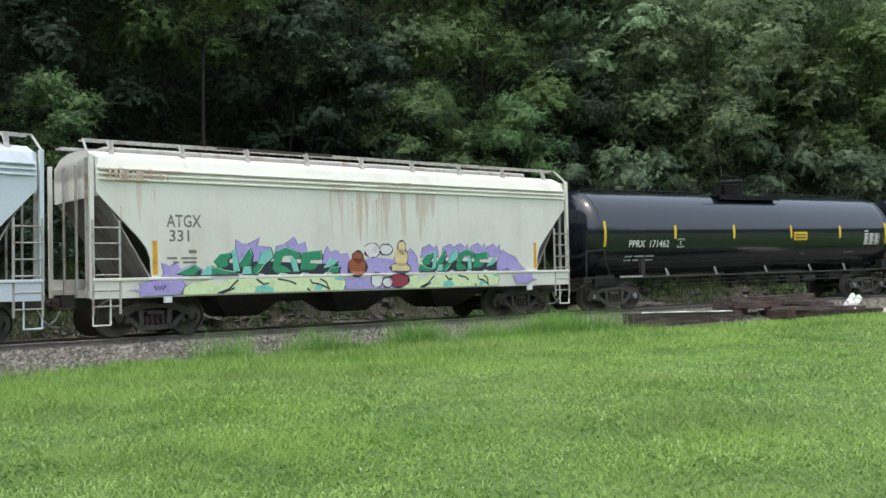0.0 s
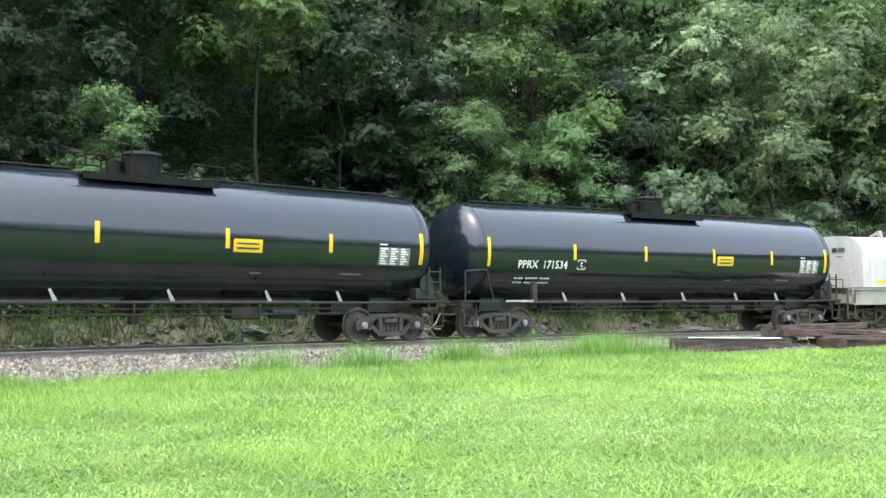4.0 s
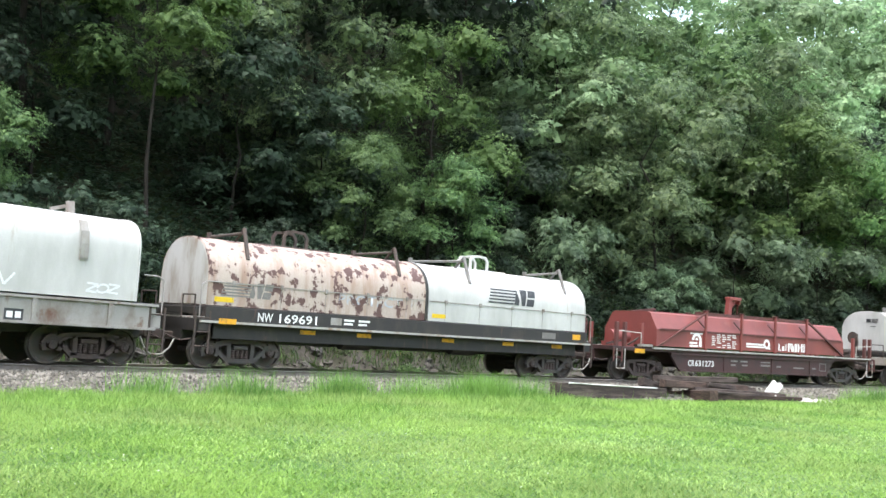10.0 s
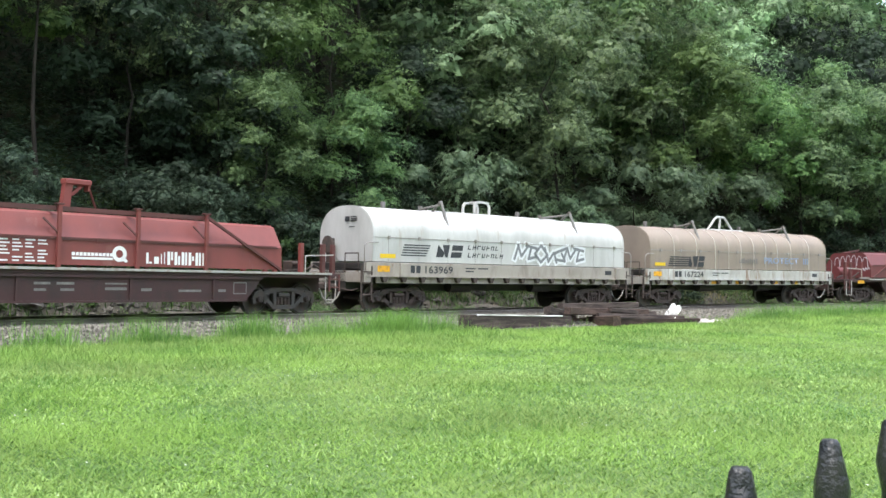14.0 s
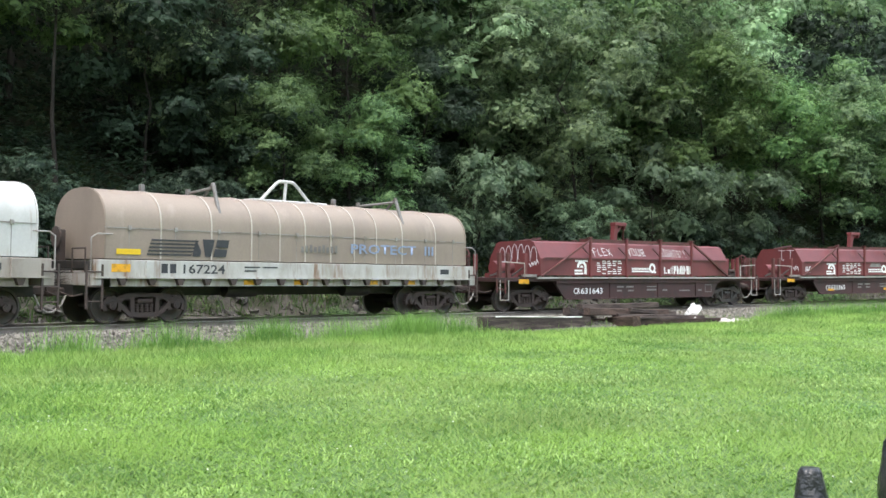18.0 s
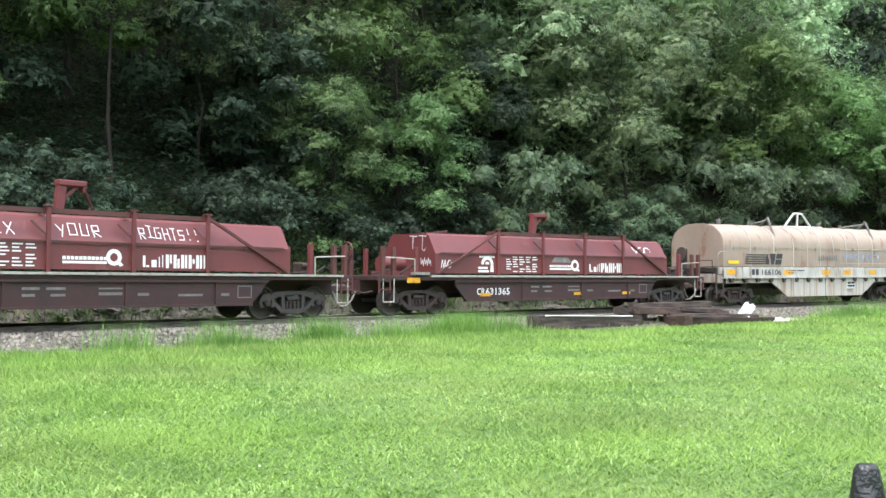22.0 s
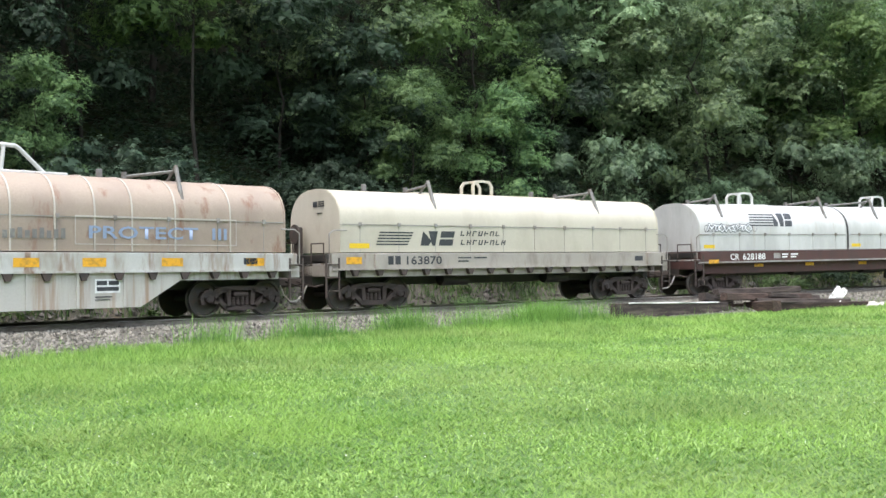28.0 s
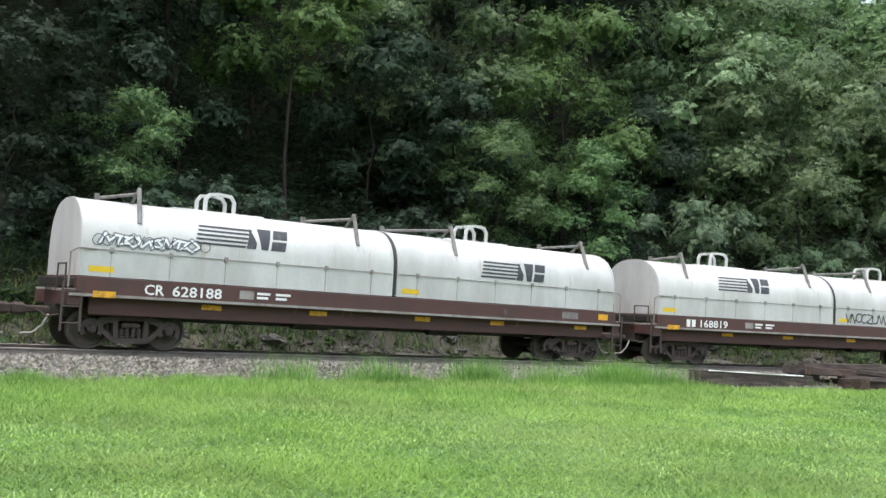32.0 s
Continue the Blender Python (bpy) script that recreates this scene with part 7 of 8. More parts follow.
    polys(car, [[arc(0.27, i), arc(0.27, i + 1), arc(0.15, i + 1), arc(0.15, i)] for i in range(10)] + [[arc(0.09, i), arc(0.09, i + 1), (-3.57, 1.62)] for i in range(10)] + [[(-3.97, 1.36), (-3.5, 1.36), (-3.5, 1.43), (-3.97, 1.43)], [(-3.97, 1.47), (-3.55, 1.47), (-3.55, 1.54), (-3.97, 1.54)], [(-3.45, 1.38), (-3.3, 1.36), (-3.3, 1.6), (-3.42, 1.62)]], M["white"], p, "emblem", "white emblem of curved bars")
    strip(car, [(-3.92 + 0.1 * i, -3.84 + 0.1 * i, 1.84, 1.90) for i in range(7)], M["white"], p, "name_marking")
    strip(car, [(-2.72 + 0.3 * k, -2.48 + 0.3 * k - 0.04 * ((i + k) % 3), 1.38 + 0.08 * i, 1.415 + 0.08 * i) for i in range(7) for k in range(5) if (i * 5 + k) % 6], M["white"], p, "small_print")
    strip(car, [(-0.68 + 0.1 * i, -0.60 + 0.1 * i, 1.55, 1.63) for i in range(11)] + [(-0.68, 0.4, 1.46, 1.52)], M["white"], p, "slogan_marking")
    qring = [(0.58 + 0.2 * math.cos(a), 1.62 + 0.2 * math.sin(a)) for a in [2 * math.pi * i / 16 for i in range(17)]]
    qin = [(0.58 + 0.1 * math.cos(a), 1.62 + 0.1 * math.sin(a)) for a in [2 * math.pi * i / 16 for i in range(17)]]
    polys(car, [[qring[i], qring[i + 1], qin[i + 1], qin[i]] for i in range(16)] + [[(0.62, 1.52), (0.74, 1.4), (0.82, 1.44), (0.7, 1.56)]], M["white"], p, "emblem", "white ring emblem")
    bars = [(1.33, 1.40, 1.40, 1.68), (1.42, 1.50, 1.40, 1.45), (1.56, 1.70, 1.40, 1.58), (1.76, 1.79, 1.40, 1.66), (1.85, 1.88, 1.40, 1.70)]
    for i in range(6):
        x = 1.95 + 0.215 * i
        bars += [(x, x + 0.085, 1.38, 1.72), (x + 0.11, x + 0.17, 1.38 + 0.12 * (i % 3 == 0), 1.72 - 0.1 * (i % 2))]
    strip(car, bars, M["white"], p, "slogan_marking", "row of heavy white letter-sized bars")
    pg = PLAIN(-1.424)
    lettering(car, "CR", -4.04, 0.63, 0.31, M["white"], pg, 0.36, "reporting_mark")
    lettering(car, number, -3.65, 0.63, 0.31, M["white"], pg, 1.22 if scrawls == 1 else 1.06, "car_number")
    strip(car, [(-1.6, -1.2, 0.85, 0.91), (-1.05, -0.6, 0.85, 0.91), (-1.6, -1.3, 0.70, 0.76), (-0.95, -0.6, 0.70, 0.76), (0.2, 0.8, 0.86, 0.90), (0.2, 0.8, 0.72, 0.79), (1.2, 1.5, 0.70, 0.77), (2.3, 3.0, 0.68, 0.74), (3.55, 3.8, 0.68, 0.75)], M["grey_letter"], pg, "small_print")
    strip(car, [(4.05, 4.5, 0.62, 0.65), (4.05, 4.5, 0.92, 0.95), (4.05, 4.08, 0.62, 0.95), (4.47, 4.5, 0.62, 0.95)], M["grey_letter"], pg, "stencil_box")
    marker_row(car, (-6.9,), 1.02, -1.46, 0.5, 0.16)
    if scrawls == 1:
        slope = lambda x, z: (x, -1.39 + (z - 1.95) * 0.62, z + 0.01)
        for word, x, w in (("FLEX", -2.78, 1.1), ("YOUR", -0.78, 1.15), ("RIGHTS!!", 1.30, 1.72)):
            hand_word(car, word, x, 2.10, w, 0.27, slope)
    if scrawls == 2:
        marker_row(car, (-3.9, 0.5, 3.1), 0.58, -1.42, 0.45, 0.1)
        scrawl(car, -5.5, -5.1, 1.45, 1.75, "chalk", p, 6, 0.03)
        scrawl(car, 3.9, 4.9, 2.08, 2.33, "chalk", lambda x, z: (x, -1.39 + (z - 1.95) * 0.62, z + 0.01), 7, 0.04)
        polys(car, [[(-0.6, 1.72), (0.4, 1.72), (0.2, 1.95), (-0.35, 2.0)]], M["grey_letter"], p, "faded_patch")
    if scrawls:
        sh = Shape()

        def thread(pts, w=0.026):
            """A thin sprayed line on the hood's end."""
            for p, q in zip(pts, pts[1:]):
                d = Vector((q[0] - p[0], q[1] - p[1])).normalized() * w / 2
                sh.add([(-5.758, p[0] + d.y, p[1] - d.x), (-5.758, q[0] + d.y, q[1] - d.x), (-5.758, q[0] - d.y, q[1] + d.x), (-5.758, p[0] - d.y, p[1] + d.x)], [(0, 1, 2, 3)])

        if scrawls == 1:
            for i in range(6):
                y = -1.05 + 0.34 * i
                thread([(y + 0.15 * math.cos(a), 2.02 + (0.48 - 0.05 * abs(i - 2.5)) * math.sin(a)) for a in [math.pi * (1.15 - k / 9) for k in range(12)]])
            thread([(-1.3 + 0.07 * k, 1.75 + 0.16 * (k % 2) - 0.02 * k) for k in range(8)], 0.04)
        else:
            for y in (-0.75, -0.25):
                thread([(y - 0.2, 2.5), (y + 0.2, 2.52), (y, 2.52), (y + 0.02, 2.1), (y - 0.08, 2.02), (y - 0.14, 2.12)])
            thread([(-1.2 + 0.05 * k, 1.55 + (0.0, 0.2, 0.06, 0.26)[k % 4]) for k in range(12)], 0.03)
        part("spray_scrawl", sh, spray("chalk"), car, "white sprayed scrawl")
    return car


hopper_car(-78.0, "hopper_blue", False)
hopper_car(-61.5, "hopper", True)
tank_car(-44.44, "171462")
tank_car(-26.71, "171534")
coil_white_long(-11.1)
coil_two_hoods(4.1, 7.22, 5.95, ("hood_rust", "hood_white"), "sill_black", ("NW", "169691"), "coil car with one peeling rusty hood and one white hood")
coil_red(20.96, "631273", 0)
_c = coil_single(36.9, 6.48, 5.05, "hood_white", "sill_tan", "163969", "coil car with graffiti on its white hood, tan sill", 0)
block_tag(_c, 0.1, 3.9, 1.80, 2.40, lambda o: arch_side(o, shoulder=2.42), 12, 7, "chalk", "smoke", 0.05)
end_mark(_c, -6.50, 2.95)
_t = coil_single(51.65, 6.45, 5.15, "hood_tan", "sill_white", "167224", "coil car with a dusty tan ribbed hood, white sill", 0)
marker_row(_t, (-2.4, -0.7, 2.0, 3.6), 1.0, -1.402, 0.5, 0.13)
coil_red(67.73, "631643", 1)
coil_red(84.83, "631365", 2)
_b = coil_single(100.8, 6.62, 5.5, "hood_peach", "sill_white", "166106", "coil car with a peach ribbed hood and deep pale belly", 1)
for _y0, _y1 in ((-1.46, -1.38), (1.38, 1.46)):
    part("belly_girder", Shape().slab([(-4.0, 1.2), (-2.6, 0.36), (2.6, 0.36), (4.0, 1.2)], _y0, _y1), M["belly"], _b, "deep stained belly girder")
for _x in (-2.2, -1.1, 0.0, 1.1, 2.2):
    part("stiffener", Shape().box(_x - 0.03, _x + 0.03, -1.5, -1.46, 0.38, 1.18), M["belly"], _b)
strip(_b, [(1.5, 2.1, 0.70, 1.02)], M["white"], PLAIN(-1.468), "data_panel")
strip(_b, [(1.54, 1.78, 0.88, 0.98), (1.82, 2.06, 0.88, 0.98), (1.54, 2.06, 0.75, 0.84), (1.5, 1.9, 0.60, 0.63), (1.5, 1.85, 0.54, 0.56)], M["letter"], PLAIN(-1.474), "small_print")
marker_row(_b, (-2.9, -0.3, 1.2, 3.1, 5.4), 1.3, -1.5, 0.55, 0.2)
_d = coil_single(115.75, 6.47, 5.15, "hood_cream", "sill_tan", "163870", "coil car with a cream hood on a tan bracketed sill", 0)
end_mark(_d, -6.49, 2.95)
_w = coil_two_hoods(132.7, 8.15, 6.8, ("hood_white", "hood_white"), "sill_brown", ("CR", "628188"), "coil car with two white hoods on an oxide brown sill")
block_tag(_w, -7.7, -5.5, 2.36, 2.62, arch_side, 15, 8, "smoke", "chalk", 0.022)
scrawl(_w, -7.9, -5.2, 2.34, 2.64, "ink", arch_side(0.014), 15, 0.018, 12)
_w = coil_two_hoods(151.1, 8.15, 6.8, ("hood_white", "hood_white"), "sill_brown", ("", "168819"), "coil car with two soiled white hoods on an oxide brown sill")
scrawl(_w, 0.6, 3.2, 1.72, 2.1, "ink", arch_side(0.008), 16, 0.05, 9)


# ---- grass ----
def scatter_blades(name, label, pos, tall, wide, bend, material, seed):
    rng = np.random.default_rng(seed)
    n = len(pos)
    az = rng.uniform(0, 2 * math.pi, n)
    d = np.stack([np.cos(az), np.sin(az), np.zeros(n)], 1)
    side = np.stack([-np.sin(az), np.cos(az), np.zeros(n)], 1) * (wide / 2)[:, None]
    lean = d * (tall * rng.uniform(0.15 + 0.3 * np.maximum(0, bend - 0.9), bend, n))[:, None]
    up = np.zeros((n, 3))
    up[:, 2] = tall
    q = np.stack([pos - side, pos + side, pos + up + lean], axis=1)
    tagged(new(name, faces_mesh(name, q, M[material])), label, "grass", kind="stuff")


def to_track(xy):
    """s and lat of points given in x and y."""
    dx, dy = xy[:, 0], xy[:, 1] - (NEAR - RAD)
    return np.arctan2(dx, dy) * RAD, RAD - np.hypot(dx, dy)


def level(s, lat):
    u = np.clip((lat - 3.0) / 21.0, 0, 1)
    z = -0.70 - 0.78 * u * u * (3 - 2 * u)
    return z + GRADE * s


def build_lawn():
    rng = np.random.default_rng(3)
    n = 520000
    r = 4.4 + 46 * rng.uniform(0, 1, n) ** 1.2
    b = np.radians(rng.uniform(9, 94, n))
    xy = np.stack([r * np.sin(b), r * np.cos(b)], 1)
    s, lat = to_track(xy)
    ragged = np.array([0.25 * noise.noise(Vector((a * 0.8, 0, 7))) for a in s])
    keep = (lat > 4.1 + ragged) & ((s < 38.2) | (s > 40.9) | (lat > 4.7)) & ((s < 26.0) | (s > 38.5) | (lat > 4.15))
    xy, r, s, lat = xy[keep], r[keep], s[keep], lat[keep]
    # tufts: pull blades together
    cell = np.floor(xy / 0.22)
    pull = 0.35 * (np.sin(cell[:, 0] * 12.9898 + cell[:, 1] * 78.233) * 43758.5453 % 1.0)
    xy = xy * (1 - pull[:, None]) + ((cell + 0.5) * 0.22) * pull[:, None]
    s, lat = to_track(xy)
    z = level(s, lat) - 0.006
    edge = np.clip((11.0 - lat) / 6.5, 0, 1)            # longer towards the ballast
    patch = 0.5 + 0.5 * np.sin(xy[:, 0] * 0.9 + 1.3 * np.sin(xy[:, 1] * 0.7)) * np.cos(xy[:, 1] * 1.1)
    tall = (0.045 + 0.055 * patch ** 2 + 0.15 * edge) * rng.uniform(0.5, 1.45, len(z))
    wide = (0.0095 + 0.00070 * r) * rng.uniform(0.7, 1.5, len(z))
    tall *= np.where((s > 26.0) & (s < 38.6) & (lat < 6.5), 0.45, 1.0)      # cropped at the foot of the timber pile
    pos = np.column_stack([xy, z])
    scatter_blades("lawn_grass", "short mown green grass with longer blades by the track", pos, tall, wide, 2.9 - 1.9 * edge, "grass", 4)
    # thinner cover on the rest of the lawn round the viewpoint
    k = 60000
    r = 30 * rng.uniform(0, 1, k) ** 0.6
    b = np.radians(rng.uniform(94, 369, k))
    near = rng.uniform(0, 1, k) < 0.08
    r = np.where(near, 4.6 * rng.uniform(0, 1, k) ** 0.5, r)
    b = np.where(near, np.radians(rng.uniform(0, 360, k)), b)
    xy = np.stack([r * np.sin(b), r * np.cos(b)], 1)
    s2, l2 = to_track(xy)
    xy, s2, l2 = xy[l2 > 3.9], s2[l2 > 3.9], l2[l2 > 3.9]
    scatter_blades("park_grass", "short mown grass of the park lawn", np.column_stack([xy, level(s2, l2) - 0.006]), rng.uniform(0.03, 0.08, len(xy)), rng.uniform(0.012, 0.03, len(xy)), 2.4, "grass", 24)
    # clover and broad weeds low in the turf
    k = 110000
    r = 4.6 + 26 * rng.uniform(0, 1, k) ** 1.1
    b = np.radians(rng.uniform(9, 92, k))
    xy = np.stack([r * np.sin(b), r * np.cos(b)], 1)
    dens = np.array([noise.noise(Vector((x * 0.5, y * 0.5, 6))) + 0.6 * noise.noise(Vector((x * 1.7, y * 1.7, 2))) for x, y in xy])
    s, lat = to_track(xy)
    ok = (lat > 6.0) & (dens > rng.uniform(-0.45, 0.5, k))
    pos = np.column_stack([xy, level(s, lat) + rng.uniform(0.01, 0.05, k)])[ok]
    q = leaf_tris(rng, pos, np.tile([0.0, 0, 1.0], (len(pos), 1)) + rng.normal(size=(len(pos), 3)) * 0.45, 0.022)
    tagged(new("clover", faces_mesh("clover", q, M["clover"])), "pale clover and broad weeds in the lawn", "clover", kind="stuff")
    # broad bent blades lying over the short turf, thickest in the middle of the lawn
    k = 100000
    r = 4.6 + 22 * rng.uniform(0, 1, k) ** 1.1
    b = np.radians(rng.uniform(9, 92, k))
    xy = np.stack([r * np.sin(b), r * np.cos(b)], 1)
    dens = np.array([noise.noise(Vector((x * 0.42, y * 0.42, 11))) + 0.5 * noise.noise(Vector((x * 1.4, y * 1.4, 3))) for x, y in xy])
    s, lat = to_track(xy)
    ok = (lat > 5.2) & (dens > rng.uniform(-0.10, 0.60, k))
    pos = np.column_stack([xy, level(s, lat) + rng.uniform(0.0, 0.02, k)])[ok]
    m = len(pos)
    az = rng.uniform(0, 2 * math.pi, m)
    d = np.stack([np.cos(az), np.sin(az), np.zeros(m)], 1)
    side = np.stack([-np.sin(az), np.cos(az), np.zeros(m)], 1) * (rng.uniform(0.003, 0.006, m) + 0.0003 * r[ok])[:, None]
    ln = rng.uniform(0.05, 0.12, m)[:, None]
    up = np.array([0, 0, 1.0])
    knee, tip = pos + d * ln * 0.40 + up * ln * 0.50, pos + d * ln * 0.95 + up * ln * rng.uniform(0.15, 0.5, (m, 1))
    me = bpy.data.meshes.new("broad_grass")
    v = np.stack([pos - side * 0.6, pos + side * 0.6, knee + side, knee - side, tip], axis=1).reshape(-1, 3)
    base = 5 * np.arange(m)[:, None]
    tri = np.concatenate([base + np.array([0, 1, 2]), base + np.array([0, 2, 3]), base + np.array([3, 2, 4])], axis=1).reshape(-1, 3)
    me.vertices.add(5 * m)
    me.vertices.foreach_set("co", v.astype(np.float32).ravel())
    me.loops.add(9 * m)
    me.loops.foreach_set("vertex_index", tri.astype(np.int32).ravel())
    me.polygons.add(3 * m)
    me.polygons.foreach_set("loop_start", np.arange(0, 9 * m, 3, dtype=np.int32))
    me.materials.append(M["broad"])
    me.update(calc_edges=True)
    tagged(new("broad_grass", me), "broad pale bent grass blades over the short turf", "grass", kind="stuff")
    # clover and daisies
    k = 420
    r = rng.uniform(7, 20, k)
    b = np.radians(rng.uniform(12, 84, k))
    xy = np.stack([r * np.sin(b), r * np.cos(b)], 1)
    s, lat = to_track(xy)
    pos = np.column_stack([xy, level(s, lat) + rng.uniform(0.05, 0.09, k)])
    pos = pos[lat > 5]
    q = leaf_tris(rng, pos, np.tile([0.0, 0, 1.0], (len(pos), 1)) + rng.normal(size=(len(pos), 3)) * 0.4, 0.014)
    tagged(new("clover_flowers", faces_mesh("clover_flowers", q, M["paper"])), "tiny white clover flowers in the lawn", "flowers", kind="stuff")


def build_fringe():
    rng = np.random.default_rng(8)
    n = 95000
    s = rng.uniform(-4, 75, n)
    lat = 3.80 + np.abs(rng.normal(size=n)) * 0.6
    clump = np.array([noise.noise(Vector((a * 0.55, 0, 2))) + 0.5 * noise.noise(Vector((a * 1.9, 5, 2))) for a in s])
    keep = rng.uniform(0, 1, n) < np.clip(0.55 + 1.1 * clump, 0.1, 1.0)
    s, lat, clump = s[keep], lat[keep], clump[keep]
    # a few strong tufts
    for c, m, w in ((22.3, 1700, 0.50), (23.1, 500, 0.3), (17.6, 1000, 0.4), (19.9, 400, 0.3), (14.6, 500, 0.4), (12.2, 350, 0.3), (24.6, 400, 0.3), (44.0, 1200, 1.2), (48.5, 1500, 1.5), (53.0, 1200, 1.2)):
        s = np.concatenate([s, c + rng.normal(size=m) * w * 1.3])
        lat = np.concatenate([lat, 3.85 + np.abs(rng.normal(size=m)) * 0.35])
        clump = np.concatenate([clump, np.full(m, 0.95)])
    keep = (s < 38.2) | (s > 40.9) | (lat > 4.5)
    s, lat, clump = s[keep], lat[keep], clump[keep]
    a = s / RAD
    r = RAD - lat
    pos = np.column_stack([r * np.sin(a), NEAR - RAD + r * np.cos(a), GRADE * s - 0.73])
    tall = np.clip(0.17 + 0.36 * clump, 0.08, 0.6) * rng.uniform(0.45, 1.4, len(s))
    tall *= np.where(clump == 0.95, 1.25, 0.75)
    tall *= np.where((s > 25.9) & (s < 38.6), np.where(rng.uniform(0, 1, len(s)) < 0.12, 0.7, 0.3), 1.0)
    wide = rng.uniform(0.014, 0.030, len(s))
    scatter_blades("tall_grass", "tufts of tall uncut grass along the ballast edge", pos, tall, wide, 0.95, "tallgrass", 9)
    # thin stalks and seedlings coming up through the stones
    n = 6000
    s = rng.uniform(-4, 70, n)
    s = s[np.array([noise.noise(Vector((a * 1.3, 3, 1))) for a in s]) > rng.uniform(-0.35, 0.3, n)]
    lat = 3.75 - np.abs(rng.normal(size=len(s))) * 0.45
    pos = np.array([beside(a, b, np.interp(b, [2.0, 2.6, 3.2, 3.8], [-0.31, -0.45, -0.58, -0.70])) for a, b in zip(s, lat)])
    scatter_blades("stalks", "thin pale grass stalks growing through the stones", pos, rng.uniform(0.08, 0.36, len(s)), rng.uniform(0.010, 0.022, len(s)), 1.2, "clover", 14)
    # weeds and grass on the bank behind the train
    n = 60000
    s = rng.uniform(-8, 80, n)
    lat = -3.9 - 4.0 * rng.uniform(0, 1, n) ** 0.7
    thin = (rng.uniform(0, 1, n) < np.where((s > 12.5) & (s < 46), 0.04, 0.7)) | (lat < -5.6)
    s, lat = s[thin], lat[thin]
    n = len(s)
    pos = np.array([(*beside(a, b).xy, ground_z(a, b) - 0.02) for a, b in zip(s, lat)])
    scatter_blades("bank_grass", "rough grass and weeds on the rocky bank", pos, rng.uniform(0.08, 0.36, n), rng.uniform(0.025, 0.055, n), 1.3, "weeds", 10)
    # leafy weeds in clumps along the foot of the bank, tall green grass higher up
    n = 420
    cs, cl = rng.uniform(-6, 62, n), -3.7 - 2.6 * rng.uniform(0, 1, n)
    size = rng.uniform(0.12, 0.42, n) * np.where((cs > 13) & (cs < 45) & (rng.uniform(0, 1, n) < 0.6), 0.25, 1.0)
    pick = rng.integers(0, n, 30000)
    off = rng.normal(size=(30000, 3)) * size[pick][:, None] * np.array([0.55, 0.55, 0.5])
    base = np.array([(*beside(a, b).xy, ground_z(a, b)) for a, b in zip(cs, cl)])
    pos = base[pick] + off
    pos[:, 2] = base[pick][:, 2] + size[pick] * 0.45 + off[:, 2]
    q = leaf_tris(rng, pos, rng.normal(size=(30000, 3)) * 0.6 + np.array([0, 0, 1.0]), 0.075)
    tagged(new("bank_weeds", faces_mesh("bank_weeds", q, M["bankweed"])), "low leafy weeds in clumps on the stony bank", "weeds", kind="stuff")
    n = 36000
    s, lat = rng.uniform(-8, 60, n), -5.2 - 4.0 * rng.uniform(0, 1, n)
    keep = np.array([noise.noise(Vector((a * 0.35, b * 0.6, 8))) for a, b in zip(s, lat)]) > rng.uniform(-0.3, 0.3, n)
    s, lat = s[keep], lat[keep]
    pos = np.array([(*beside(a, b).xy, ground_z(a, b) - 0.02) for a, b in zip(s, lat)])
    scatter_blades("slope_grass", "tall green grass on the slope above the track", pos, rng.uniform(0.2, 0.6, len(s)), rng.uniform(0.03, 0.06, len(s)), 1.1, "bankweed", 11)


def build_undergrowth():
    """Low leaves over the wooded slope."""
    rng = np.random.default_rng(17)
    n = 110000
    s, lat = rng.uniform(-12, 140, n), -6.0 - 44 * rng.uniform(0, 1, n) ** 1.9
    keep = s < 70 - 1.6 * lat
    s, lat = s[keep], lat[keep]
    pos = np.array([(*beside(a, b).xy, ground_z(a, b)) for a, b in zip(s, lat)])
    pos[:, 2] += rng.uniform(0.03, 0.55, len(pos))
    m = 36000
    s, lat = rng.uniform(-8, 44, m), -7.0 - 11 * rng.uniform(0, 1, m)
    high = np.clip(np.array([noise.noise(Vector((a * 0.4, b * 0.4, 21))) for a, b in zip(s, lat)]) + 0.35, 0, 1)
    more = np.array([(*beside(a, b).xy, ground_z(a, b)) for a, b in zip(s, lat)])
    more[:, 2] += 0.2 + 2.4 * high * rng.uniform(0, 1, m)
    pos = np.concatenate([pos, more])
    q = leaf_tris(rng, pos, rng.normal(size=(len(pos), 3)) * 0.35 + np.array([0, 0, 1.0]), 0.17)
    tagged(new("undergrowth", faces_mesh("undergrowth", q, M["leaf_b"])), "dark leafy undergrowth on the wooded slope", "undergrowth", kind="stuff")


